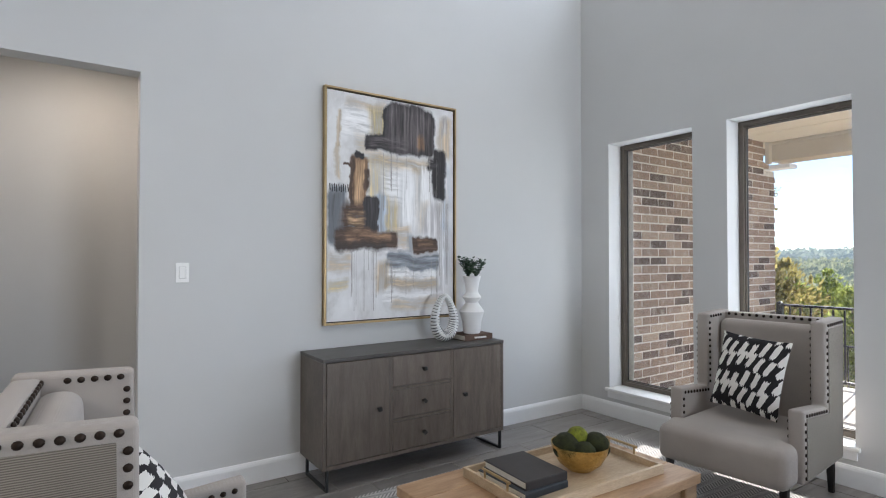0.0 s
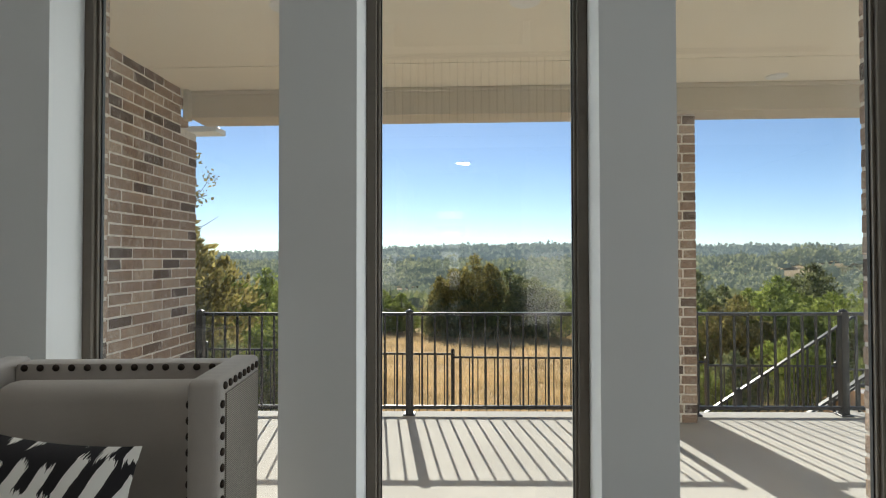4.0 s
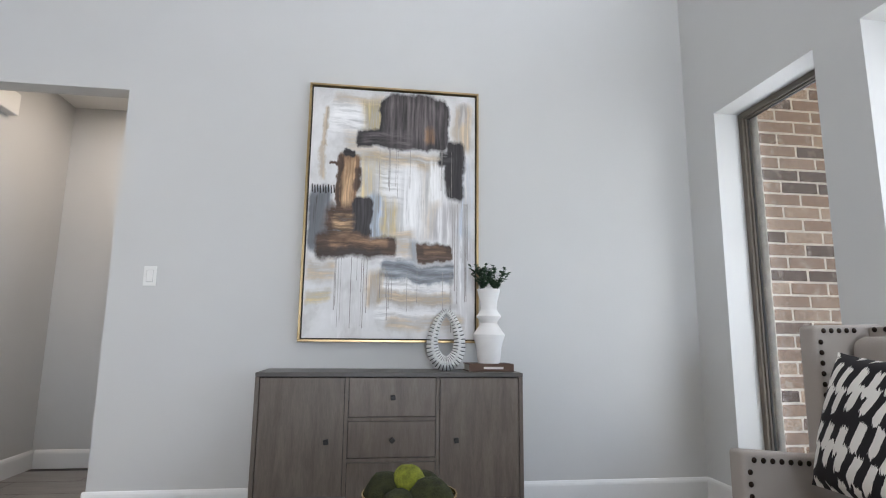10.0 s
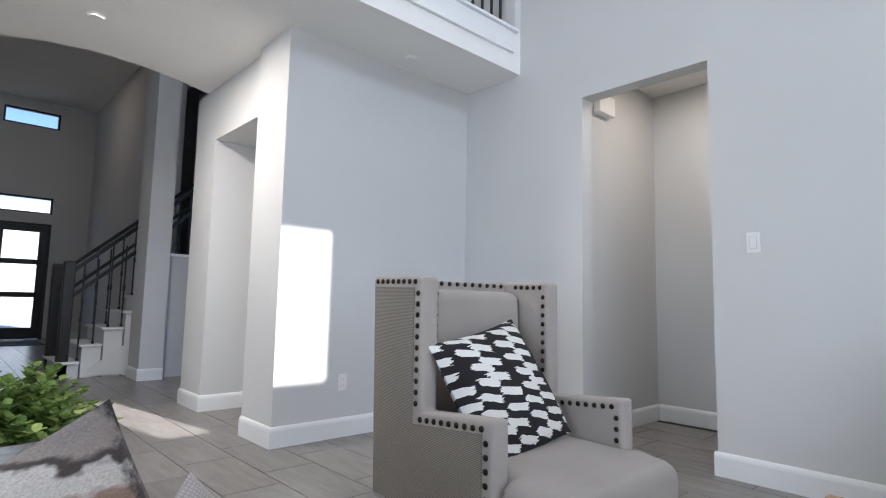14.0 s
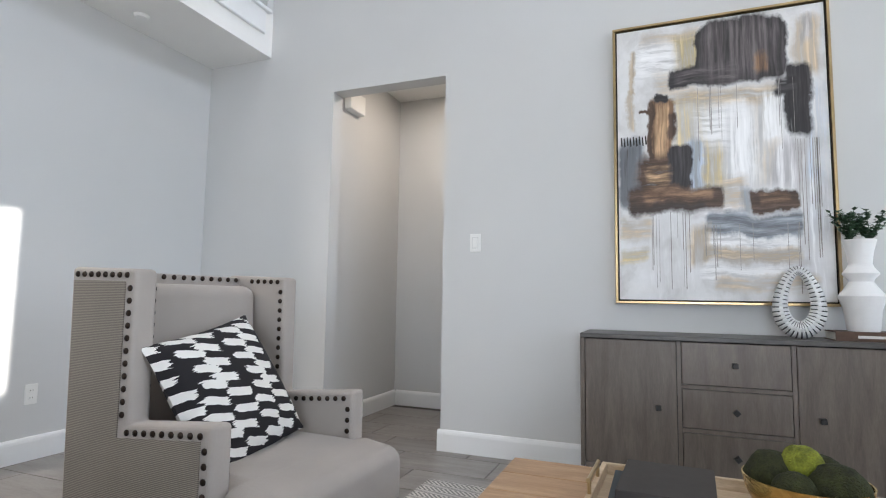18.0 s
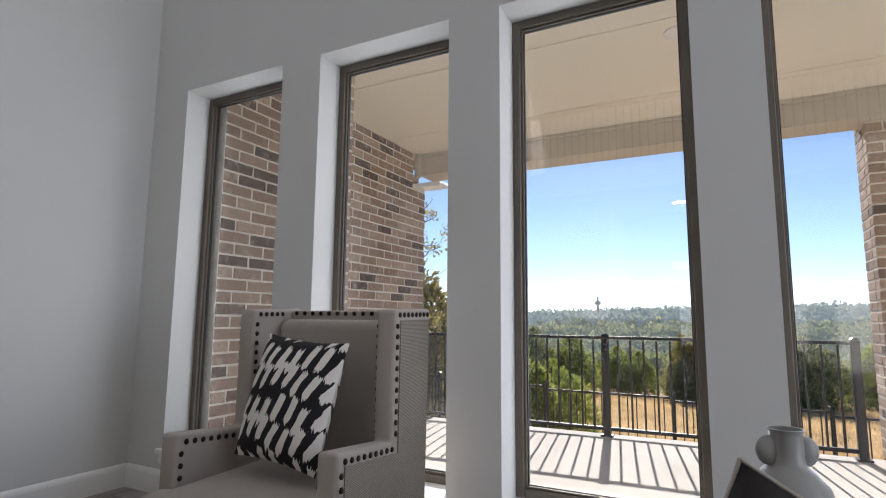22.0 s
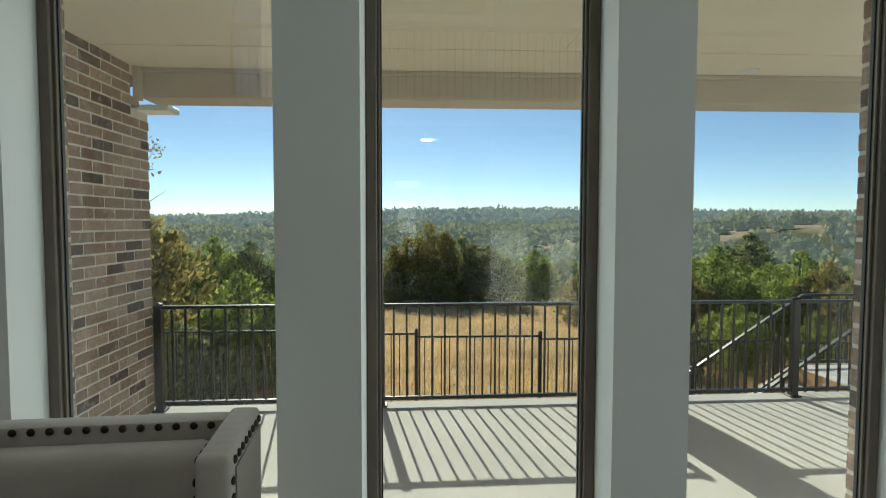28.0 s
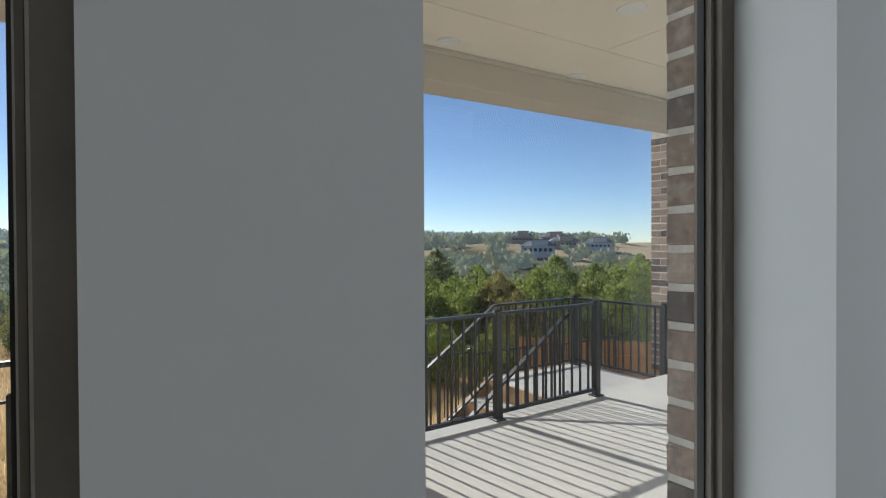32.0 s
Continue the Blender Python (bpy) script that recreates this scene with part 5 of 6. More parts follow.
# ---- plant on a stand beside the sofa ----
PS = thing("plant_stand", "white round plant stand beside the sofa", "table", pose(3.128, -4.44, 0))
part("top", lathe([(0, 0.0), (0.20, 0.0), (0.20, 0.022), (0, 0.022)], 36), TRIM, PS).matrix_basis = pose(0, 0, 0.293)
for k in range(3):
    a = 2.094 * k + 0.4
    part("leg", tube((0.16 * math.cos(a), 0.16 * math.sin(a), 0), (0.12 * math.cos(a), 0.12 * math.sin(a), 0.293), 0.011, n=8), TRIM, PS)
POTM = plain("whitewashed_pot", (0.62, 0.62, 0.60), 0.85, vary=0.15, scale=14, fine=90, relief=0.5, depth=0.002)
PL = thing("potted_plant", "bushy pale green eucalyptus plant in a whitewashed pot", "plant", pose(3.128, -4.44, 0.315))
part("pot", lathe([(0, 0), (0.070, 0), (0.076, 0.01), (0.092, 0.165), (0.097, 0.17), (0.097, 0.19), (0.086, 0.19), (0.082, 0.16), (0, 0.155)], 32), POTM, PL, smooth=True)
part("soil", lathe([(0, 0.15), (0.081, 0.15), (0.081, 0.162), (0, 0.166)], 20), plain("dark_soil", (0.03, 0.02, 0.015), 1.0), PL)


def round_leaf(bm, at, way, size):
    """A cupped oval leaf with its tip rounded off."""
    way = way.normalized()
    side = way.cross(Vector((0, 0, 1)))
    side = side.normalized() if side.length > 0.05 else Vector((1, 0, 0))
    lift = side.cross(way)
    rim = [bm.verts.new(at + way * size * u + side * size * v + lift * size * abs(v) * 0.35) for u, v in ((0, 0), (0.28, -0.34), (0.66, -0.38), (0.95, -0.16), (0.95, 0.16), (0.66, 0.38), (0.28, 0.34))]
    mid = bm.verts.new(at + way * size * 0.5)
    for a, b in zip(rim, rim[1:] + rim[:1]):
        bm.faces.new((a, b, mid))


def bush(parent, rnd, at, count, reach, leaf, materials):
    """Arching stems that leave the pot on all sides, each set with pairs of round leaves."""
    leaves, stems = [bmesh.new() for _ in materials], bmesh.new()
    for k in range(count):
        a, rise = k * 2.39996 + rnd.uniform(-0.3, 0.3), (k + 0.5) / count
        length = reach * rnd.uniform(0.75, 1.12)
        out, up = Vector((math.cos(a), math.sin(a), 0)) * length * (1 - 0.80 * rise ** 1.6), length * (0.20 + 0.62 * rise)
        last = Vector(at)
        steps = 9
        for j in range(1, steps + 1):
            f = j / steps
            q = Vector(at) + out * f ** 0.9 + Vector((0, 0, up * (1.5 * f - 0.5 * f * f)))
            bm_tube(stems, last, q, 0.0022, 0.0016, 5, False)
            if f > 0.25:
                way = (q - last).normalized()
                for s in (0, math.pi):
                    b = j * 1.57 + s + rnd.uniform(-0.5, 0.5)
                    side = Vector((math.cos(b), math.sin(b), rnd.uniform(-0.1, 0.5)))
                    size = leaf * rnd.uniform(0.7, 1.15) * (1.1 - 0.4 * f)
                    round_leaf(leaves[0 if rnd.random() < 0.74 else 1], q, side + way * 0.5, size)
            last = q
    for bm, material in zip(leaves, materials):
        part("leaves", bm, material, parent)
    part("stem", stems, materials[0], parent)


bush(PL, random.Random(11), (0, 0, 0.165), 110, 0.27, 0.044, (LEAF, LEAFLIME))

# ---- front door, stairs and foyer ----
BLACKDOOR = plain("black_door_paint", (0.012, 0.012, 0.013), 0.4, vary=0.15)
RAIN = glass_mat("rain_glass", (0.92, 0.95, 0.97), 0.25, 0.06)
FD = tagged(new("door_1"), "black front door with three glass panes", "door", kind="structure")
w = DX1 - DX0
for x in (DX0, DX1 - 0.05):
    part("door_jamb", box(x, END_Y - 0.16, 0, x + 0.05, END_Y + 0.01, DZ), BLACKDOOR, FD)
part("door_head", box(DX0 + 0.05, END_Y - 0.16, DZ - 0.05, DX1 - 0.05, END_Y + 0.01, DZ), BLACKDOOR, FD)
for a, b in ((DX0 + 0.05, DX0 + 0.19), (DX1 - 0.19, DX1 - 0.05)):
    part("stile", box(a, END_Y - 0.09, 0.01, b, END_Y - 0.04, DZ - 0.05), BLACKDOOR, FD)
for a, b in ((0.01, 0.24), (0.87, 0.98), (1.56, 1.67), (2.25, DZ - 0.05)):
    part("door_rail", box(DX0 + 0.19, END_Y - 0.09, a, DX1 - 0.19, END_Y - 0.04, b), BLACKDOOR, FD)
for a, b in ((0.24, 0.87), (0.98, 1.56), (1.67, 2.25)):
    pn = part("pane", box(DX0 + 0.19, END_Y - 0.068, a, DX1 - 0.19, END_Y - 0.062, b), RAIN, FD)
    pn.visible_shadow = False
part("door_handle", tube((DX1 - 0.12, END_Y - 0.02, 1.0), (DX1 - 0.12, END_Y - 0.02, 1.16), 0.012), IRON, FD)
for k, (z0, z1) in enumerate(((2.64, 3.00), (4.50, 4.86))):
    r = tagged(new(f"window_{9 + k}"), "narrow transom window in the foyer wall", "window", kind="structure")
    for q in ((DX0, z0, DX0 + 0.04, z1), (DX1 - 0.04, z0, DX1, z1), (DX0 + 0.04, z0, DX1 - 0.04, z0 + 0.04), (DX0 + 0.04, z1 - 0.04, DX1 - 0.04, z1)):
        part("window_frame", box(q[0], END_Y - 0.12, q[1], q[2], END_Y - 0.05, q[3]), BLACKDOOR, r)
    pn = part("pane", box(DX0 + 0.04, END_Y - 0.088, z0 + 0.04, DX1 - 0.04, END_Y - 0.082, z1 - 0.04), GLASS, r)
    pn.visible_shadow = False
structure("front_yard", box(-20, -60, -0.4, 25, END_Y - 0.17, -0.15), CONCRETE, "pale paving in front of the house", "ground")
structure("facade_across", box(-14, -46.3, -0.2, 20, -46, 7), plain("white_render_across", (0.75, 0.74, 0.72), 0.9, vary=0.06), "white house front across the street", "building")

ENTRY = tagged(part("entry_mat", box(1.75, -15.9, -0.004, 2.80, -14.9, 0.012, 0.003, 1), weave_mat("dark_mat", (0.06, 0.055, 0.05), (0.02, 0.02, 0.02), 60, contrast=0.8)), "dark woven mat inside the front door", "rug")
fr = thing("picture_frame", "white framed picture on the foyer wall", "picture", pose(3.72, -11.6, 1.2))
part("frame", box(-0.03, -0.5, -0.45, 0, 0.5, 0.45, 0.004, 1), TRIM, fr)
part("print", box(-0.034, -0.42, -0.37, -0.031, 0.42, 0.37), plain("pale_print", (0.5, 0.52, 0.54), 0.8, vary=0.2), fr)

SR = thing("staircase", "white staircase with closed stringers rising beside a pillar", "staircase", pose(0.08, 0, 0))
n, run, rise = 11, 0.21, 0.190
for k in range(n):
    x = 2.20 - k * run
    part("riser", box(x - run, -10.7, 0, x - 0.02, -9.74, (k + 1) * rise - 0.03), TRIM, SR)
    part("tread", box(x - run - 0.002, -10.7, (k + 1) * rise - 0.03, x + 0.012, -9.70, (k + 1) * rise, 0.006, 1), TRIM, SR)
part("skirt", moved(prism([(1.90, 0.02), (1.55, 0.02), (1.55, 0.36), (1.90, 0.10)], -0.012, "y"), pose(0, -9.72, 0)), TRIM, SR)
BR = thing("stair_railing", "black wooden stair railing with iron balusters", "railing", pose(0.08, -9.80, 0))
part("newel", box(2.09, -0.06, 0, 2.20, 0.06, 1.32, 0.008, 1), LEG_BLACK, BR)
part("newel", box(2.09, -0.88, 0, 2.20, -0.76, 1.32, 0.008, 1), LEG_BLACK, BR)
for y in (0.0, -0.82):
    bm = bmesh.new()
    a, b = Vector((2.10, y, 1.22)), Vector((0.1, y, 1.22 + 2.0 * rise / run))
    q = [(0.03, 0.03), (-0.03, 0.03), (-0.03, -0.03), (0.03, -0.03)]
    ea, eb = [bm.verts.new(a + Vector((0, u, v))) for u, v in q], [bm.verts.new(b + Vector((0, u, v))) for u, v in q]
    for k in range(4):
        bm.faces.new((ea[k], ea[(k + 1) % 4], eb[(k + 1) % 4], eb[k]))
    bm.faces.new(ea[::-1])
    bm.faces.new(eb)
    bmesh.ops.recalc_face_normals(bm, faces=bm.faces[:])
    part("handrail", bm, LEG_BLACK, BR)
    low = mesh_of("lower_rail", box(-0.02, -0.018, -0.02, 2.74, 0.018, 0.02), IRON)
    share("lower_rail", low, BR, pose(2.10, y, 0.92) @ Matrix.Rotation(-(math.pi - math.atan2(rise, run)), 4, "Y"))
    bar = bmesh.new()
    bm_box(bar, -0.008, -0.008, 0, 0.008, 0.008, 0.98)
    bm_box(bar, -0.014, -0.014, 0.0, 0.014, 0.014, 0.03)
    bm_box(bar, -0.013, -0.013, 0.44, 0.013, 0.013, 0.50)
    me = mesh_of("baluster", bar, IRON)
    for k in range(13):
        x = 2.0 - k * 0.14
        share("baluster", me, BR, pose(x, y, rise * (math.floor((2.20 - x) / run) + 1)))

# white door in the recess
RD = tagged(new("door_2"), "closed white panel door in a recess", "door", kind="structure")
part("door_leaf", box(SIDE_X - 0.50, -6.97, 0.01, SIDE_X - 0.46, -6.13, 2.09), TRIM, RD)
part("casing", box(SIDE_X - 0.46, -6.98, 0, SIDE_X - 0.425, -6.90, 2.15, 0.004, 1), TRIM, RD)
part("casing", box(SIDE_X - 0.46, -6.90, 2.09, SIDE_X - 0.425, -6.125, 2.15, 0.004, 1), TRIM, RD)
kb = bmesh.new()
bm_tube(kb, (SIDE_X - 0.46, -6.84, 0.95), (SIDE_X - 0.41, -6.84, 0.95), 0.011)
bmesh.ops.create_uvsphere(kb, u_segments=14, v_segments=8, radius=0.027, matrix=Matrix.Translation((SIDE_X - 0.40, -6.84, 0.95)))
part("door_knob", kb, IRON, RD, "dark round knob", smooth=True)

# ---- porch ----
PCZ, BEAM_Z = 2.71, 2.49            # porch ceiling and beam underside
RAIL_Y = lambda x: 2.855 + 0.032 * x      # line of the railing
prch = bmesh.new()
vs = [(-1.5, 0.17), (8.6, 0.17), (8.6, RAIL_Y(8.6) + 0.10), (-1.5, RAIL_Y(-1.5) + 0.10)]
structure("porch_floor", moved(prism(vs, -0.2, "z"), pose(0, 0, -0.008)), CONCRETE, "pale broom-finished concrete porch slab", "porch")
PC = structure("porch_ceiling", box(0.2, 0.29, PCZ, 8.7, 3.4, PCZ + 0.13), SOFFIT, "cream painted porch ceiling with panel seams", "ceiling")
for y in (1.03, 2.13):
    part("seam_batten", box(0.41, y - 0.006, PCZ - 0.006, 8.6, y + 0.006, PCZ, 0.002, 1), SOFFIT, PC)
for x in (3.55, 6.1):
    part("seam_batten", box(x - 0.006, 1.04, PCZ - 0.0045, x + 0.006, 2.12, PCZ, 0.002, 1), SOFFIT, PC)
BM = structure("porch_beam", box(0.42, 2.69, BEAM_Z, 8.5, 2.99, PCZ, 0.004, 1), BEAMP, "tan painted porch beam", "beam")
part("crown_strip", box(0.42, 2.665, PCZ - 0.035, 8.5, 2.689, PCZ, 0.006, 1), BEAMP, BM)
part("beam_return", box(0.405, 2.62, BEAM_Z - 0.03, 0.45, 2.69, PCZ, 0.003, 1), BEAMP, BM)
part("eave_board", box(-0.5, 3.0, 2.450, 0.50, 3.20, 2.50, 0.004, 1), TRIM, BM, "pale eave end")
structure("porch_roof", box(-0.8, 0.17, PCZ + 0.14, 9.0, 3.6, PCZ + 0.33), BEAMP, "flat porch roof", "roof")
for x, y in ((1.732, 1.22), (3.05, 1.22), (5.70, 1.60)):
    can_light(x, y, PCZ, 0, (1, 1, 1), "white recessed porch light", SOFTGLOW, 0.062)
# glowing discs built for warm spots taken as room-light reflections
for x, y in ((5.10, 2.55), (6.35, 2.62)):
    can_light(x, y, PCZ, 0, (1, 1, 1), "warm glowing disc on the porch ceiling", WARMGLINT, 0.055)
ceiling_disc("porch_sensor", "white round sensor on the porch ceiling", "sensor", 4.24, 1.20, PCZ, 0.05, 0.012, SOFFIT)


def railing(name, label, pts, top, low, posts=True, bars=0.105, skip=()):
    """Iron railing along straight legs: post, top rail, bottom rail and thin bars. pts: (x, y, z of the ground)."""
    root = thing(name, label, "railing", pose(0, 0, 0))
    bar_me = mesh_of("bar", box(-0.008, -0.008, 0, 0.008, 0.008, top - low - 0.03), IRON)
    for (x0, y0, z0), (x1, y1, z1) in zip(pts, pts[1:]):
        a, b = Vector((x0, y0, z0)), Vector((x1, y1, z1))
        flat = Vector((x1 - x0, y1 - y0, 0)).length
        for h, r in ((top, 0.021), (low, 0.015)):
            bm = bmesh.new()
            side = Vector((-(y1 - y0), x1 - x0, 0)).normalized() * r
            up = Vector((0, 0, r if h == low else 0.013))
            ea = [bm.verts.new(a + Vector((0, 0, h)) + d) for d in (side + up, -side + up, -side - up, side - up)]
            eb = [bm.verts.new(b + Vector((0, 0, h)) + d) for d in (side + up, -side + up, -side - up, side - up)]
            for k in range(4):
                bm.faces.new((ea[k], ea[(k + 1) % 4], eb[(k + 1) % 4], eb[k]))
            bm.faces.new(ea[::-1])
            bm.faces.new(eb)
            bmesh.ops.recalc_face_normals(bm, faces=bm.faces[:])
            part("top_rail" if h == top else "bottom_rail", bm, IRON, root)
        n = max(2, int(flat / bars))
        for k in range(1, n):
            p = a.lerp(b, k / n)
            share("bar", bar_me, root, pose(p.x, p.y, p.z + low + 0.012))
    if posts:
        for k, (x, y, z) in enumerate(pts):
            if k in skip:
                continue
            bm = box(x - 0.03, y - 0.03, z - 0.008, x + 0.03, y + 0.03, z + top + 0.018, 0.003, 1)
            post = part("post", bm, IRON, root)
            part("cap", bevelled(moved(lathe([(0, 0), (0.036, 0), (0.036, 0.008), (0.012, 0.022), (0, 0.024)], 8), pose(x, y, z + top + 0.018)), 0.002, 1), IRON, post)
            part("foot_plate", box(x - 0.05, y - 0.05, z - 0.007, x + 0.05, y + 0.05, z + 0.006, 0.002, 1), IRON, post)
    return root


P = lambda x: (x, RAIL_Y(x), 0.0)
railing("porch_railing", "black iron porch railing on the slab edge", [P(0.44), P(2.235), P(4.06)], 0.845, 0.055)
railing("porch_railing", "black iron porch railing beside the brick column", [P(4.64), P(5.89), P(7.08)], 0.845, 0.055)
railing("stair_guard", "black iron guard round the porch landing", [(8.40, 3.30, -0.14), (8.36, 4.56, -0.14), (7.0, 4.50, -0.14)], 0.84, 0.06, skip=(2,))
railing("stair_handrail", "sloping black iron stair rail", [(7.0, 4.50, -0.14), (5.7, 4.46, -0.99), (5.2, 4.44, -1.32)], 0.84, 0.06, skip=(0,))
railing("stair_handrail", "sloping black iron stair rail beside the porch", [(6.9, 3.26, -0.05), (5.5, 3.22, -0.98), (5.0, 3.20, -1.32)], 0.80, 0.06, skip=(0,))

# landing and steps down from the porch
FRESHWOOD = wood_mat("fresh_pine", (0.50, 0.28, 0.13), (0.66, 0.42, 0.22), (1.2, 5, 5), 0.7, 4.0)
LD = thing("porch_steps", "pale concrete landing and steps with pine form boards", "steps", pose(0, 0, 0))
part("landing", box(6.98, 3.24, -1.5, 8.46, 4.62, -0.15, 0.01, 1), CONCRETE, LD)
for y in (3.215, 4.622):
    part("form_board", box(6.955, y, -0.40, 8.46, y + 0.024, -0.145), FRESHWOOD, LD, "fresh pine board")
part("form_board", box(6.955, 3.24, -0.33, 6.979, 4.62, -0.145), FRESHWOOD, LD, "fresh pine board")
for k in range(6):
    part("step", box(6.955 - 0.29 * (k + 1), 3.30, -1.6, 6.95 - 0.29 * k, 4.56, -0.33 - 0.17 * k, 0.008, 1), CONCRETE, LD)
    part("form_board", box(6.93 - 0.29 * (k + 1), 3.30, -0.52 - 0.17 * k, 6.953 - 0.29 * (k + 1), 4.56, -0.34 - 0.17 * k), FRESHWOOD, LD, "fresh pine board")
for y in (3.262, 4.565):
    part("stringer", moved(prism([(6.95, -0.16), (6.95, -0.46), (5.1, -1.56), (5.1, -1.28)], 0.035, "y"), pose(0, y, 0)), FRESHWOOD, LD, "fresh pine board along the steps")


# ---- ground: one sheet to the horizon ----
def height(x, y):
    base = -1.35 - 0.055 * max(0, y - 4) if y < 26 else -2.56
    if y >= 26:
        d = min(1, (y - 26) / 90)
        base += -9.0 * d * d * (3 - 2 * d)
    if y > 160:
        far = min(1, (y - 160) / 520)
        ridge = 17.3 + max(-6, min(1, x * 0.02)) + 3.5 * noise.noise(Vector((x * 0.0021 + 2.0, y * 0.0009, 0.3))) + 3 * noise.noise(Vector((x * 0.006, 4.1, 0.0)))
        base += far * far * (3 - 2 * far) * ridge
    if x > 40 and y > 50:
        a, b = min(1, (x - 40) / 90), min(1, (y - 50) / 100)
        base += 12.5 * a * a * (3 - 2 * a) * b * max(0.0, min(1, (330 - y) / 120))
    return base + 0.12 * noise.noise(Vector((x * 0.15, y * 0.15, 0.0))) * min(1, max(0.0, y - 4) / 6)


def ground_mat(name):
    m, t, p = nodes(name)
    v = place(t, kind="World")
    g, f = noise_tex(t, v, 0.35, 5, 0.6), noise_tex(t, v, 9, 5, 0.7)
    gold = ramp(t, f, ((0.3, (0.48, 0.32, 0.17)), (0.7, (0.72, 0.53, 0.31))))
    green = ramp(t, f, ((0.3, (0.07, 0.08, 0.045)), (0.7, (0.17, 0.17, 0.10))))
    sep = t.nodes.new("ShaderNodeSeparateXYZ")
    gp = t.nodes.new("ShaderNodeNewGeometry")
    t.links.new(gp.outputs["Position"], sep.inputs[0])
    far = t.nodes.new("ShaderNodeMapRange")
    far.inputs["From Min"].default_value, far.inputs["From Max"].default_value = 30, 60
    t.links.new(sep.outputs["Y"], far.inputs["Value"])
    patchy = ramp(t, noise_tex(t, v, 0.012, 4, 0.6), ((0.38, (0, 0, 0)), (0.50, (1, 1, 1))))
    wild = mix(t, patchy.outputs[0], green.outputs[0], (0.50, 0.39, 0.26))
    t.links.new(mix(t, far.outputs[0], gold.outputs[0], wild), p.inputs["Base Color"])
    p.inputs["Roughness"].default_value = 1.0
    p.inputs["Specular IOR Level"].default_value = 0.1
    bump(t, p, f, 0.8, 0.05)
    return m


bm = bmesh.new()
ys = [3.05 + 0.9 * k for k in range(28)] + [29 * 1.135 ** k for k in range(33)]
xs = sorted({s * (0.8 * k + 0.020 * k ** 2.75) for k in range(0, 34) for s in (-1, 1)})
rows = [[bm.verts.new((x, y, height(x, y) if y > 3.2 else -1.35)) for x in xs] for y in ys]
for a, b in zip(rows, rows[1:]):
    for k in range(len(xs) - 1):
        bm.faces.new((a[k], a[k + 1], b[k + 1], b[k]))
GROUND = structure("ground", bm, ground_mat("dry_golden_grass"), "dry golden grass field running out to wooded hills", "ground", True)

# lower iron fence across the field's near edge
def yard_fence():
    """Level panels between posts, each a little lower than the last."""
    root = thing("yard_fence", "low black iron yard fence below the porch", "fence", pose(0, 0, 0))
    bar_me, n = mesh_of("bar", box(-0.007, -0.007, 0, 0.007, 0.007, 1.16), IRON), 15
    wide = 1.77
    for k in range(-6, 5):
        x0, top = 2.51 + wide * k, -0.065 - 0.05 * k
        y0, y1 = 6.02 + 0.03 * k, 6.05 + 0.03 * k
        for h in (top, top - 1.05):
            part("fence_rail", box(x0 + 0.025, y0 - 0.012, h - 0.028, x0 + wide - 0.025, y0 + 0.012, h, 0.003, 1), IRON, root)
        for i in range(1, n):
            share("bar", bar_me, root, pose(x0 + wide * i / n, y0, top - 1.175))
        part("post", box(x0 - 0.025, y0 - 0.025, -1.6, x0 + 0.025, y0 + 0.025, top + 0.085, 0.003, 1), IRON, root)
        part("cap", moved(lathe([(0, 0), (0.032, 0), (0.032, 0.012), (0, 0.026)], 4), pose(x0, y0, top + 0.085, 0, 0, 45)), IRON, root)
    return root


yard_fence()


def picket_fence(a, b, z, h, name, label):
    root = thing(name, label, "fence", pose(0, 0, 0))
    a, b = Vector((*a, z)), Vector((*b, z))
    n = int((b - a).length / 0.145)
    out = [(-0.069, 0), (0.069, 0), (0.069, h - 0.03), (0.045, h), (-0.045, h), (-0.069, h - 0.03)]
    me = mesh_of("picket", prism(out, 0.016, "y"), CEDAR)
    ang = math.degrees(math.atan2(b.y - a.y, b.x - a.x))
    for k in range(n):
        p = a.lerp(b, (k + 0.5) / n)
        share("picket", me, root, pose(p.x, p.y, z + 0.01 * math.sin(k * 2.4), 0, 0, ang))
    for hh in (0.3, h * 0.55, h - 0.3):
        d = (b - a).normalized()
        bm = moved(box(0, -0.045, hh - 0.045, (b - a).length, -0.002, hh + 0.045), pose(a.x, a.y, z, 0, 0, ang))
        part("fence_rail", bm, CEDAR, root)
    return root


CEDAR = wood_mat("orange_cedar", (0.55, 0.26, 0.09), (0.74, 0.42, 0.18), (5, 5, 1.0), 0.75, 4.0)
picket_fence((10.2, 7.8), (13.2, 4.3), -1.75, 1.31, "cedar_fence", "new orange cedar picket fence in the yard")

# ---- trees ----
NEEDLE = [foliage(n, d, l, grain=1.6, translucent=0.48) for n, d, l in (
    ("juniper_dark", (0.120, 0.145, 0.075), (0.420, 0.430, 0.200)), ("juniper_mid", (0.150, 0.200, 0.055), (0.480, 0.520, 0.150)),
    ("juniper_olive", (0.190, 0.170, 0.060), (0.520, 0.440, 0.170)), ("oak_green", (0.190, 0.250, 0.060), (0.560, 0.600, 0.170)))]
BARK = plain("grey_bark", (0.13, 0.105, 0.085), 0.95, vary=0.35, scale=8, fine=50, relief=0.8, depth=0.01)


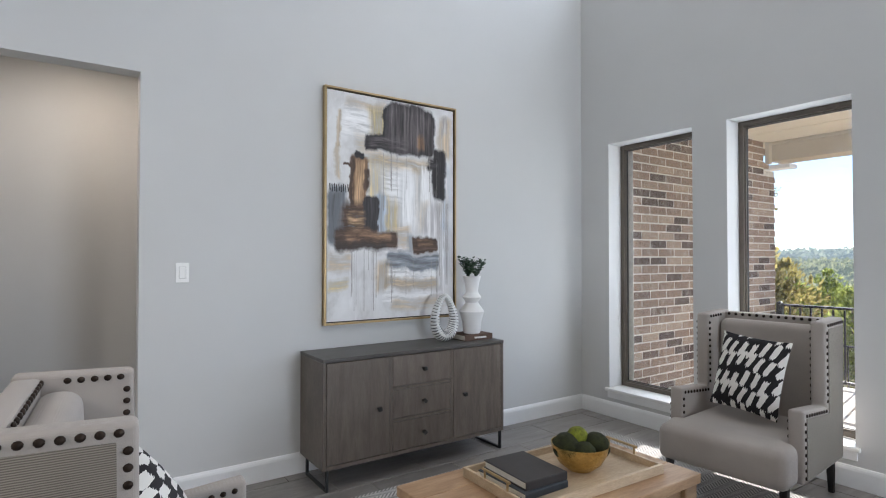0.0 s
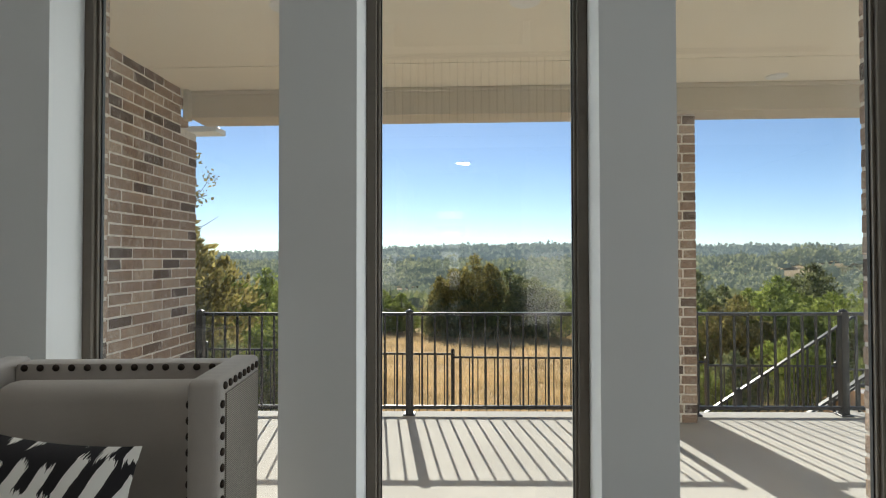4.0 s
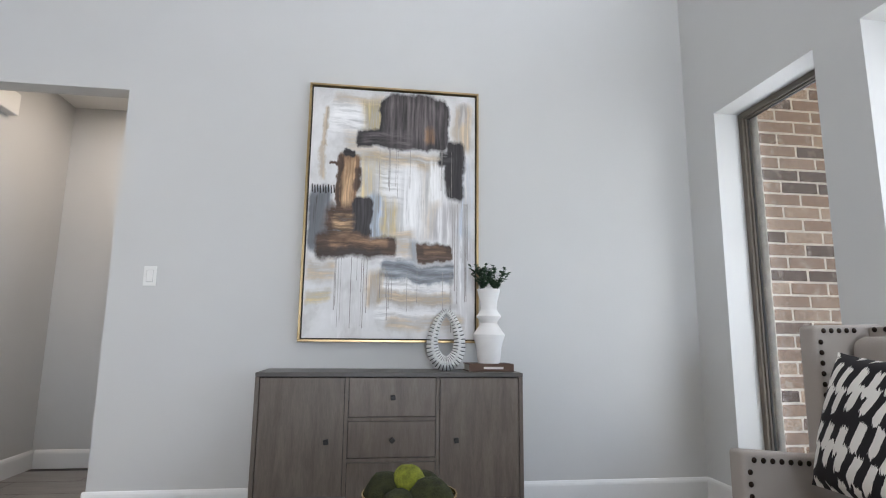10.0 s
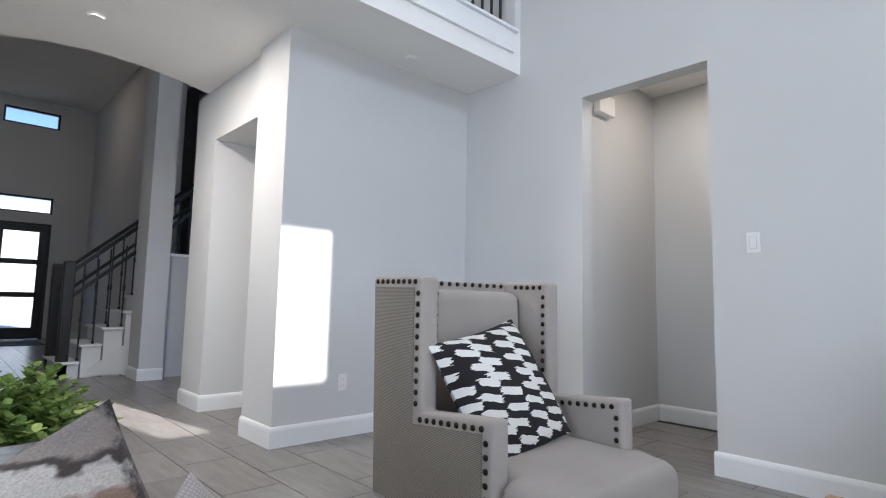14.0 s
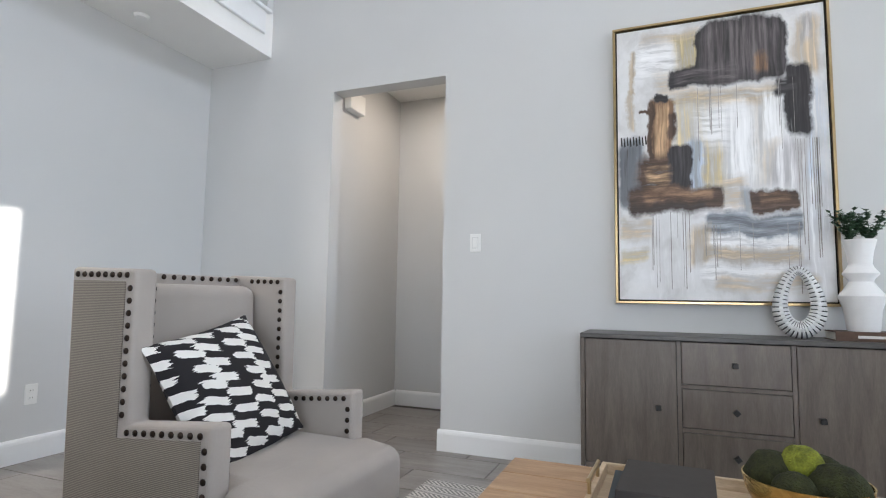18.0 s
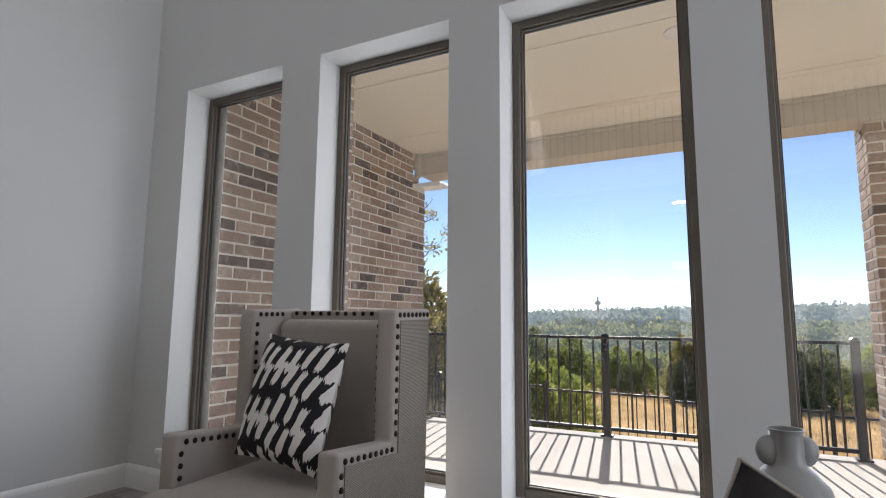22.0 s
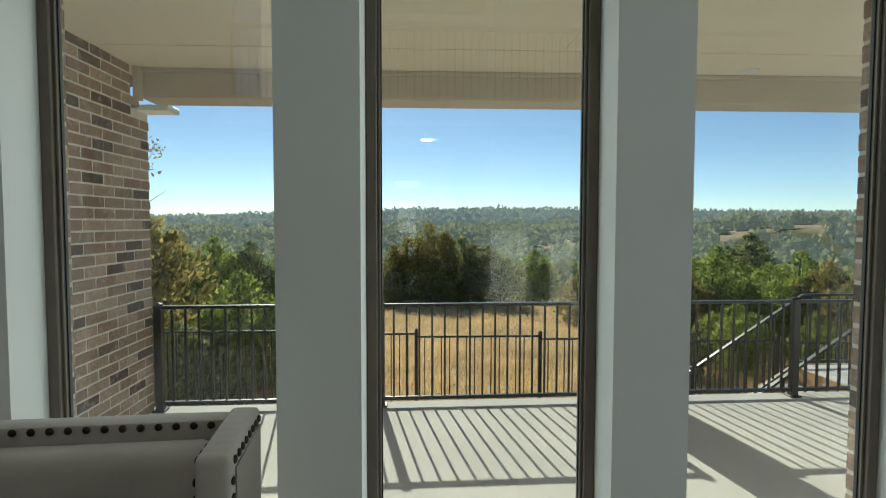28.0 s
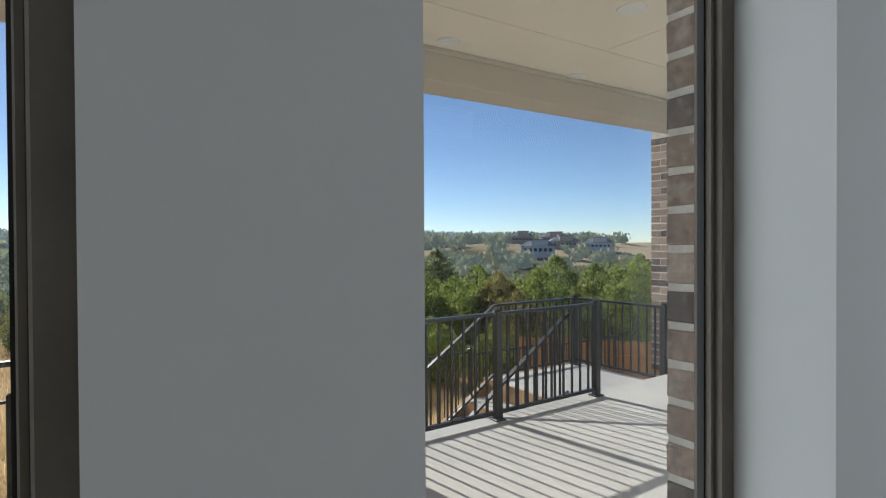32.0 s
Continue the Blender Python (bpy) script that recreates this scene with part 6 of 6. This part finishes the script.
def tree(seed, h, r, kind, spires=7, clumps=1900, size=0.105):
    """A tapered trunk with limbs, and a crown of feathery upright tufts that gather into ragged spires."""
    rnd = random.Random(seed)
    root = thing("tree", ("dark juniper tree with a ragged crown", "green juniper tree with a ragged crown", "olive juniper tree with a ragged crown", "bright green oak tree with a loose crown")[kind], "tree", pose(0, 0, 0), "trees in the valley")
    bm = bmesh.new()
    bm_tube(bm, (0, 0, -0.4), (0.1, 0.05, h * 0.45), 0.045 * h, 0.025 * h, 8)
    bm_tube(bm, (0.1, 0.05, h * 0.45), (0.05, 0.1, h * 0.93), 0.025 * h, 0.006 * h, 7)
    tops = [(0.0, 0.0, h, r * 0.70)]
    for k in range(spires):
        a, d = 6.283 * (k + rnd.uniform(-0.3, 0.3)) / spires, r * rnd.uniform(0.35, 0.68)
        tops.append((math.cos(a) * d, math.sin(a) * d, h * rnd.uniform(0.55, 0.90), r * rnd.uniform(0.42, 0.62)))
        bm_tube(bm, (0.05, 0.05, h * rnd.uniform(0.08, 0.3)), (tops[-1][0], tops[-1][1], tops[-1][2] * 0.8), 0.014 * h, 0.003 * h, 5)
    part("trunk", bm, BARK, root)
    share_of = [q[2] * q[3] for q in tops]
    vts, fcs = [], []
    for k in range(clumps):
        cx, cy, top, wide = rnd.choices(tops, share_of)[0]
        z, a = rnd.random() ** 0.85, rnd.uniform(0, 6.283)
        prof = (1 - z ** 2.6) ** 0.65 * (0.6 + 0.4 * min(1, z / 0.22))
        lump = 1 + 0.5 * noise.noise(Vector((math.cos(a) * 1.7 + seed + cx, math.sin(a) * 1.7, z * 5.5)))
        rad = wide * prof * lump * rnd.random() ** 0.4
        c = Vector((cx + math.cos(a) * rad, cy + math.sin(a) * rad, top * (0.02 + 0.98 * z)))
        tuft = Vector((math.cos(a) * 0.7 + rnd.uniform(-0.4, 0.4), math.sin(a) * 0.7 + rnd.uniform(-0.4, 0.4), rnd.uniform(0.5, 1.5))).normalized()
        for _ in range(7):
            d = (tuft + Vector([rnd.uniform(-0.55, 0.55) for _ in range(3)])).normalized()
            s = size * rnd.uniform(0.6, 1.5)
            o = c + Vector([rnd.uniform(-size, size) for _ in range(3)])
            side = d.cross(Vector((rnd.uniform(-1, 1), rnd.uniform(-1, 1), rnd.uniform(-1, 1)))).normalized() * s * 0.36
            b = len(vts)
            vts += [o - d * s * 0.4, o + side, o + d * s, o - side]
            fcs.append((b, b + 1, b + 2, b + 3))
    me = bpy.data.meshes.new("crown")
    me.from_pydata(vts, [], fcs)
    me.materials.append(NEEDLE[kind])
    new("crown", me).parent = root
    return root


def stand(src, x, y, s, turn, lift=0.0):
    return copy_thing(src, pose(x, y, height(x, y) + lift, 0, 0, turn) @ Matrix.Diagonal((s, s, s, 1)))


kinds = [tree(1, 4.3, 2.3, 0), tree(2, 3.9, 2.2, 1), tree(3, 4.2, 2.0, 2), tree(4, 4.1, 2.2, 3, 9), tree(5, 3.5, 2.4, 0, 8), tree(6, 4.4, 1.9, 2, 13, 3000, 0.085)]
for row in (  # kind, x, y, size, turn
        (2, -2.6, 7.6, 0.62, 20), (1, -0.7, 8.4, 0.55, 80), (4, -1.2, 6.9, 0.42, 10), (2, -3.3, 8.6, 0.95, 140), (3, -0.2, 9.6, 0.42, 200),
        (1, -8.2, 22.5, 0.72, 0), (3, -6.6, 23.0, 0.78, 60), (0, -5.2, 23.6, 0.70, 100), (1, -3.6, 24.5, 0.70, 33), (1, -11.0, 22.0, 0.8, 12), (0, -14.5, 23.0, 0.9, 77),
        (5, 1.9, 25.0, 0.74, 15), (5, 3.0, 24.8, 0.90, 160), (0, 4.7, 25.2, 0.76, 240), (4, 5.8, 24.4, 0.80, 300), (1, 8.6, 26.8, 0.68, 120), (1, -0.8, 26.6, 0.52, 44), (1, -2.0, 27.5, 0.57, 99), (4, 3.4, 24.0, 0.62, 200), (4, 1.4, 24.2, 0.53, 20),
        (3, 9.2, 15.0, 0.52, 30), (2, 9.9, 13.2, 0.50, 10), (1, 11.0, 13.6, 0.59, 140), (3, 12.2, 13.0, 0.54, 210), (2, 13.4, 12.4, 0.55, 280), (3, 15.2, 12.6, 0.59, 330), (1, 16.5, 14.0, 0.62, 60), (3, 14.4, 14.8, 0.62, 150),
        (1, 12.4, 16.0, 0.62, 190), (0, 10.4, 17.5, 0.69, 10), (1, 18.5, 13.2, 0.63, 90), (3, 17.6, 10.8, 0.55, 20), (2, 8.4, 17.0, 0.52, 250), (1, 19.8, 16.5, 0.71, 12), (3, 13.8, 18.5, 0.67, 40), (0, 16.0, 20.0, 0.76, 71), (3, 22.0, 14.0, 0.67, 9),
        (4, 7.9, 9.2, 0.33, 50), (3, 9.4, 9.8, 0.36, 90), (1, 10.6, 9.0, 0.34, 200), (2, 12.0, 9.9, 0.45, 120), (4, 13.6, 9.2, 0.42, 10), (1, 15.0, 9.4, 0.46, 170), (3, 6.9, 8.2, 0.24, 20)):
    stand(kinds[row[0]], *row[1:])
for k, t in enumerate(kinds):
    t.matrix_basis = pose(-18 - 4 * k, 24 + 2 * k, height(-18 - 4 * k, 24 + 2 * k))


# tall sparse tree beside the wing wall: bare limbs with tufts at their ends
def sparse_tree(x, y, h):
    rnd = random.Random(21)
    z0 = height(x, y)
    root = thing("tree", "tall sparse tree with bare grey limbs and leaf tufts", "tree", pose(x, y, z0), "trees in the valley")
    bm, vts, fcs = bmesh.new(), [], []
    trunk = [Vector((0.10 * math.sin(k * 1.3), 0.08 * math.cos(k * 1.7), -0.3 + (h + 0.3) * k / 8)) for k in range(9)]
    for k, (a, b) in enumerate(zip(trunk, trunk[1:])):
        bm_tube(bm, a, b, 0.085 - 0.009 * k, 0.076 - 0.009 * k, 8)
    for k in range(30):
        f = 0.12 + 0.88 * k / 29
        p = trunk[min(7, int(f * 8))].lerp(trunk[min(8, int(f * 8) + 1)], (f * 8) % 1)
        a = k * 2.4
        d = Vector((math.cos(a), math.sin(a), rnd.uniform(0.0, 0.7)))
        for j in range(5):
            q = p + (d + Vector([rnd.uniform(-0.4, 0.4) for _ in range(3)])) * (0.24 - 0.10 * f)
            bm_tube(bm, p, q, 0.020 - 0.0032 * j, 0.017 - 0.0032 * j, 5)
            if j > 0:
                tip = q + Vector((rnd.uniform(-0.2, 0.2), rnd.uniform(-0.2, 0.2), rnd.uniform(-0.05, 0.3)))
                bm_tube(bm, q, tip, 0.006, 0.002, 4)
                if f > 0.45 and rnd.random() < 0.72:
                    for _ in range(46):
                        o = tip + Vector([rnd.gauss(0, 0.075) for _ in range(3)])
                        e = Vector((rnd.uniform(-1, 1), rnd.uniform(-1, 1), rnd.uniform(-0.4, 1.2))).normalized() * rnd.uniform(0.03, 0.06)
                        side = e.cross(Vector((rnd.uniform(-1, 1), rnd.uniform(-1, 1), 0.3))) * 0.45
                        n = len(vts)
                        vts += [o - e * 0.5, o + side, o + e, o - side]
                        fcs.append((n, n + 1, n + 2, n + 3))
            p = q
    part("trunk", bm, BARK, root)
    me = bpy.data.meshes.new("crown")
    me.from_pydata(vts, [], fcs)
    me.materials.append(NEEDLE[2])
    new("crown", me).parent = root
    return root


sparse_tree(-2.3, 6.6, 4.7)


# woods on the hills, past counting
def far_woods(seed, count, y0, y1, spread, size, leaves, material, label, gap):
    """Crowns of loose leaf clumps round a small core, with strips of open ground between them."""
    rnd = random.Random(seed)
    vts, fcs = [], []
    unit = bmesh.new()
    bmesh.ops.create_icosphere(unit, subdivisions=1, radius=1)
    uv, uf = [v.co.copy() for v in unit.verts], [[v.index for v in f.verts] for f in unit.faces]
    unit.free()
    made = 0
    while made < count:
        y = y0 + (y1 - y0) * rnd.random() ** 1.3
        x = rnd.uniform(-spread, spread) * (y + 30) + 0.25 * y
        if noise.noise(Vector((x * 0.008, y * 0.022, seed))) < gap and rnd.random() < 0.93:
            made += 0.02
            continue
        if 85 < x < 180 and 95 < y < 172 and rnd.random() < 0.85:
            continue
        made += 1
        s = size * rnd.uniform(0.5, 1.3) * (1 + y / 700)
        c, base = Vector((x, y, height(x, y) + s * 0.45)), len(vts)
        for p in uv:
            k = 0.72 + 0.45 * noise.noise(p * 1.9 + c)
            vts.append(c + Vector((p.x * s * k, p.y * s * k, p.z * s * 0.72 * k)))
        fcs.extend([[base + i for i in f] for f in uf])
        for _ in range(leaves):
            d = Vector((rnd.gauss(0, 1), rnd.gauss(0, 1), rnd.gauss(0.25, 0.9))).normalized()
            o = c + Vector((d.x * s, d.y * s, d.z * s * 0.8)) * rnd.uniform(0.6, 1.02)
            side = d.cross(Vector((rnd.uniform(-1, 1), rnd.uniform(-1, 1), rnd.uniform(-1, 1)))).normalized() * s * rnd.uniform(0.12, 0.24)
            up = (d + Vector((0, 0, 0.9))).normalized() * s * rnd.uniform(0.14, 0.30)
            base = len(vts)
            vts += [o - side, o - up * 0.5, o + side, o + up]
            fcs.append((base, base + 1, base + 2, base + 3))
    me = bpy.data.meshes.new("far_woods")
    me.from_pydata(vts, [], fcs)
    me.materials.append(material)
    return tagged(new("far_woods", me), label, "woods", kind="stuff")


# woods glow faintly with distance: airlight haze put in as emission
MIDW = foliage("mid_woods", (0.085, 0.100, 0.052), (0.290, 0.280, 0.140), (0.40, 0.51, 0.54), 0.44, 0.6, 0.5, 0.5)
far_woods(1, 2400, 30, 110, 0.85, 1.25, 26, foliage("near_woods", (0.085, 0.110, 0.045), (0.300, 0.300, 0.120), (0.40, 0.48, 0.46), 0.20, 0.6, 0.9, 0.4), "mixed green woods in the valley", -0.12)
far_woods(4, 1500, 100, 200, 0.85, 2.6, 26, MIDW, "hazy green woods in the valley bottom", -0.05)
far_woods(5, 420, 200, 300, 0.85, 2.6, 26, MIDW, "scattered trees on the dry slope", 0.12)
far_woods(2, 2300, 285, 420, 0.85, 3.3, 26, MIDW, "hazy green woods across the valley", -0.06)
far_woods(3, 5500, 400, 1000, 0.85, 4.2, 11, foliage("ridge_woods", (0.085, 0.105, 0.080), (0.20, 0.21, 0.14), (0.41, 0.53, 0.63), 0.68, 0.6, 0.3, 0.6), "hazy blue-green woods on the far ridge", -0.22)


# ---- far houses and the water tower ----
def far_house(x, y, w, d, h, turn, wall, label):
    z = height(x, y)
    root = thing("house", label, "house", pose(x, y, z + 0.5, 0, 0, turn))
    part("wall", box(-w / 2, -d / 2, -1.6, w / 2, d / 2, h), wall, root)
    part("roof", prism_roof(w, d, h), ROOFM, root)
    part("upper_wall", box(-w * 0.2, -d * 0.55, h, w * 0.3, d * 0.2, h + 1.7), wall, root)
    part("upper_roof", box(-w * 0.23, -d * 0.6, h + 1.7, w * 0.33, d * 0.24, h + 2.0), ROOFM, root)
    for k in range(6):
        u = -w * 0.42 + k * w * 0.15
        wd = part("window", box(u, -d / 2 - 0.06, 0.9, u + w * 0.09, -d / 2 - 0.001, h - 0.7), DARKPANE, root)
    return root


def prism_roof(w, d, h):
    bm = bmesh.new()
    a = [bm.verts.new(p) for p in ((-w / 2 - 0.6, -d / 2 - 0.6, h), (w / 2 + 0.6, -d / 2 - 0.6, h), (w / 2 + 0.6, d / 2 + 0.6, h), (-w / 2 - 0.6, d / 2 + 0.6, h))]
    r = [bm.verts.new(p) for p in ((-w * 0.3, 0, h + 1.5), (w * 0.3, 0, h + 1.5))]
    for q in ((a[3], a[2], a[1], a[0]), (a[0], a[1], r[1], r[0]), (a[2], a[3], r[0], r[1]), (a[1], a[2], r[1]), (a[3], a[0], r[0])):
        bm.faces.new(q)
    return bm


ROOFM = plain("slate_roof", (0.26, 0.28, 0.32), 0.8, vary=0.2, scale=0.6, fine=4)
DARKPANE = plain("dark_house_glass", (0.04, 0.06, 0.09), 0.15, vary=0.1)
WHITEH = plain("white_render", (0.62, 0.64, 0.68), 0.9, vary=0.06, scale=0.3, fine=3)
TANH = plain("tan_render", (0.42, 0.38, 0.33), 0.9, vary=0.1, scale=0.3, fine=3)
far_house(118, 124, 10, 6, 2.6, -42, WHITEH, "white two-storey house on the far hillside")
far_house(141, 136, 9, 6, 2.2, -35, TANH, "tan house with a slate roof on the far hillside")
far_house(152, 130, 9, 6, 2.3, -48, WHITEH, "pale house with a slate roof on the far hillside")
far_house(160, 160, 10, 6, 2.3, -40, TANH, "tan house high on the far hillside")
far_house(136, 152, 8, 5, 2.2, -40, TANH, "small tan house high on the far hillside")
WT = thing("water_tower", "pale water tower on the far ridge", "tower", pose(-98, 487.5, height(-98, 487.5)))
part("shaft", tube((0, 0, -3), (0, 0, 22), 1.1, 0.9, 14), TANH, WT)
part("tank", moved(lathe([(0, 0), (1.0, 0), (2.6, 1.2), (2.9, 2.6), (2.2, 3.6), (0, 4.0)], 18), pose(0, 0, 14.5)), TANH, WT)


# ---- tufts of dry grass ----
def grass(seed, count, x0, x1, y0, y1, h, material, label):
    rnd = random.Random(seed)
    vts, fcs = [], []
    for _ in range(count):
        y = y0 + (y1 - y0) * rnd.random()
        x = rnd.uniform(x0, x1)
        z = height(x, y)
        for _ in range(5):
            a, hh, w = rnd.uniform(0, 6.283), h * rnd.uniform(0.5, 1.3), rnd.uniform(0.004, 0.009) * (1 + y * 0.04)
            ox, oy = x + rnd.uniform(-0.08, 0.08), y + rnd.uniform(-0.08, 0.08)
            lx, ly = rnd.uniform(-0.12, 0.12), rnd.uniform(-0.12, 0.12)
            b = len(vts)
            vts += [(ox - w * math.cos(a), oy - w * math.sin(a), z - 0.03), (ox + w * math.cos(a), oy + w * math.sin(a), z - 0.03), (ox + lx, oy + ly, z + hh)]
            fcs.append((b, b + 1, b + 2))
    me = bpy.data.meshes.new("dry_grass")
    me.from_pydata(vts, [], fcs)
    me.materials.append(material)
    return tagged(new("dry_grass", me), label, "grass", kind="stuff")


STRAW = foliage("straw", (0.54, 0.39, 0.20), (0.84, 0.66, 0.40), translucent=0.55, grain=0.5)
grass(1, 14000, -9, 14, 4.4, 13, 0.20, STRAW, "tall dry golden grass in tufts")
grass(2, 14000, -12, 18, 13, 26, 0.18, STRAW, "dry golden grass further down the field")


# ---- brickwork ----
BL, BH, MJ = 0.237, 0.0645, 0.0135           # brick length, height, joint
CO = BH + MJ
BD = 0.10


def brick_mesh(l, d, h, seed):
    """A wire-cut brick with slightly worn edges."""
    rnd = random.Random(seed)
    bm = box(-l / 2, -d / 2, 0, l / 2, d / 2, h)
    bmesh.ops.bevel(bm, geom=bm.edges[:], offset=0.004, segments=1, affect="EDGES")
    for v in bm.verts:
        v.co += Vector([rnd.uniform(-0.0016, 0.0016) for _ in range(3)])
    return mesh_of("brick", bm, BRICK)


FULL = [brick_mesh(BL, BD, BH, k) for k in range(4)]
HALF = [brick_mesh(BL / 2 - MJ / 2, BD, BH, k + 9) for k in range(3)]
SHORT = [brick_mesh(0.124, BD, BH, k + 30) for k in range(3)]
MIDDLE = [brick_mesh(0.153, BD, BH, k + 40) for k in range(3)]
END = [brick_mesh(0.09, 0.10, BH, k + 20) for k in range(3)]

# wing wall
WING = tagged(new("wing_wall"), "brown brick wing wall of the porch", "wall", kind="structure")
part("mortar_bed", box(-0.6, 0.236, -0.1, 0.3915, 2.615, PCZ), MORTAR, WING)
part("mortar_bed", box(-0.6, 2.616, -0.1, 0.3915, 2.862, 2.39), MORTAR, WING)
rnd = random.Random(4)
for c in range(35):
    z = c * CO
    y = 0.238 + (0 if c % 2 else -0.125)
    while y < 2.87:
        end = min(y + BL, 2.872)
        mid = (max(y, 0.238) + end) / 2
        if end - max(y, 0.238) > 0.05 and not (mid > 2.62 and z + BH > 2.40):
            whole = end - max(y, 0.238)
            me = FULL[rnd.randrange(4)] if whole > 0.2 else HALF[rnd.randrange(3)]
            ob = share("brick", me, WING, pose(0.346 + rnd.uniform(-0.001, 0.001), mid, z, 0, 0, 90))
            ob.scale = (whole / (BL if whole > 0.2 else BL / 2 - MJ / 2), 1, 1)
        y += BL + MJ

# column
COLX, COLY, CS = 4.205, 2.785, 0.375
COL = thing("brick_column", "brown brick porch column on the slab edge", "column", pose(COLX, COLY, -0.008))
part("core", box(0.004, 0.004, 0, CS - 0.004, CS - 0.004, PCZ), MORTAR, COL)
part("cap_board", box(-0.02, -0.02, PCZ - 0.045, CS + 0.02, CS + 0.02, PCZ + 0.006, 0.006, 1), BEAMP, COL, "tan painted cap board")
for c in range(33):
    z = c * CO
    for side in range(4):
        m = (pose(0, 0, z), pose(CS, 0, z, 0, 0, 90), pose(CS, CS, z, 0, 0, 180), pose(0, CS, z, 0, 0, 270))[side]
        if (c + side) % 2 == 0:
            share("brick", FULL[rnd.randrange(4)], COL, m @ pose(BL / 2, 0.05, 0))
            share("brick", SHORT[rnd.randrange(3)], COL, m @ pose(CS - 0.062, 0.05, 0))
        else:
            share("brick", MIDDLE[rnd.randrange(3)], COL, m @ pose(CS / 2, 0.05, 0))

# far porch corner pier
PIER = thing("brick_pier", "pale-lit brick pier at the far end of the porch", "column", pose(8.42, 3.02, -0.008))
part("core", box(0.004, 0.004, 0, 0.448, 0.448, PCZ), MORTAR, PIER)
for c in range(33):
    z = c * CO
    for m, e in ((pose(0, 0.452, z, 0, 0, 270), 0), (pose(0, 0, z), 1)):
        f = (c + e) % 2
        share("brick", FULL[rnd.randrange(4)], PIER, m @ pose(BL / 2 + (0.212 if f else 0), 0.05, 0))
        share("brick", HALF[rnd.randrange(3)], PIER, m @ pose(0.057 + (0 if f else 0.25), 0.05, 0))
        share("brick", END[rnd.randrange(3)], PIER, m @ pose(0.165 if f else 0.40, 0.05, 0))

# outer brick skin of the window wall, with its returns at the openings
SKIN = tagged(new("brick_skin"), "brown brick skin outside the window wall", "wall", kind="structure")
bmx, x = bmesh.new(), 0.0
for a, b in WIN:
    if x > 0:
        bm_box(bmx, x, 0.232, -0.1, a - 0.005, 0.302, PCZ)
    bm_box(bmx, max(a - 0.005, 0.393), 0.232, -0.1, b + 0.005, 0.302, SILL_Z - 0.02)
    bm_box(bmx, max(a - 0.005, 0.393), 0.232, HEAD_Z + 0.02, b + 0.005, 0.302, PCZ)
    x = b + 0.005
bm_box(bmx, x, 0.232, -0.1, 8.6, 0.302, PCZ)
part("mortar_bed", bmx, MORTAR, SKIN)
for a, b in WIN:
    for c in range(4, 31):
        z = c * CO + 0.003
        if z + BH > HEAD_Z + 0.02:
            continue
        for x, s in ((b + 0.002, 1), (a - 0.002, -1)):
            if x < 0.4:
                continue
            share("brick", END[rnd.randrange(3)], SKIN, pose(x + s * 0.045 + rnd.uniform(-0.001, 0.001), 0.270, z)).scale = (1, 0.70, 1)
for c in range(4, 33):
    z = c * CO + 0.003
    for k in range(5):
        share("brick", FULL[rnd.randrange(4)], SKIN, pose(4.33 + k * (BL + MJ) + (0.12 if c % 2 else 0), 0.242, z))

# ---- floor tiles ----
TILE = wood_mat("wood_look_tile", (0.165, 0.153, 0.142), (0.290, 0.272, 0.256), (5.0, 0.8, 1), 0.30, 4.0, True, 0.1)
FL = structure("floor", box(-3, END_Y - 0.2, -0.2, EAST_X, 0.17, -0.009), plain("tile_grout", (0.10, 0.095, 0.09), 0.9), "grey-brown wood-look floor tiles with thin grout", "floor")
TW, TL, G = 0.305, 0.61, 0.004
bm = box(-TW / 2 + G / 2, -TL / 2 + G / 2, -0.009, TW / 2 - G / 2, TL / 2 - G / 2, 0.0)
bmesh.ops.bevel(bm, geom=[e for e in bm.edges if all(v.co.z > -0.001 for v in e.verts)], offset=0.0015, segments=1, affect="EDGES")
tile_me = mesh_of("tile", bm, TILE)
rest = []
made = 0
for i in range(-5, 25):
    off = (0.0, 0.2, 0.4)[i % 3]
    for j in range(-26, 2):
        x, y = 0.27 + (i + 0.0) * TW - 0.01, -0.45 + j * TL + off
        if x < -1.2 or x > EAST_X or y > 0.3 or y < END_Y:
            continue
        if -8.6 < y < -3.3 and -0.2 < x < 3.4 and made < 240 or (-3.3 < y < -0.05 and -0.1 < x < 0.8 and made < 295):
            ob = share("tile", tile_me, FL, pose(x, y, 0))
            made += 1
        else:
            rest.append((x, y))
vts, fcs = [], []
for x, y in rest:
    b = len(vts)
    for dz, q in ((0, 0.0015), (-0.009, 0)):
        for sx, sy in ((-1, -1), (1, -1), (1, 1), (-1, 1)):
            vts.append((x + sx * (TW / 2 - G / 2 - q), y + sy * (TL / 2 - G / 2 - q), dz))
    fcs += [(b, b + 1, b + 2, b + 3), (b + 4, b + 5, b + 1, b), (b + 5, b + 6, b + 2, b + 1), (b + 6, b + 7, b + 3, b + 2), (b + 7, b + 4, b, b + 3)]
me = bpy.data.meshes.new("far_tiles")
me.from_pydata(vts, [], fcs)
me.materials.append(TILE)
ft = new("far_tiles", me)
ft.parent = FL
tagged(ft, kind="stuff")
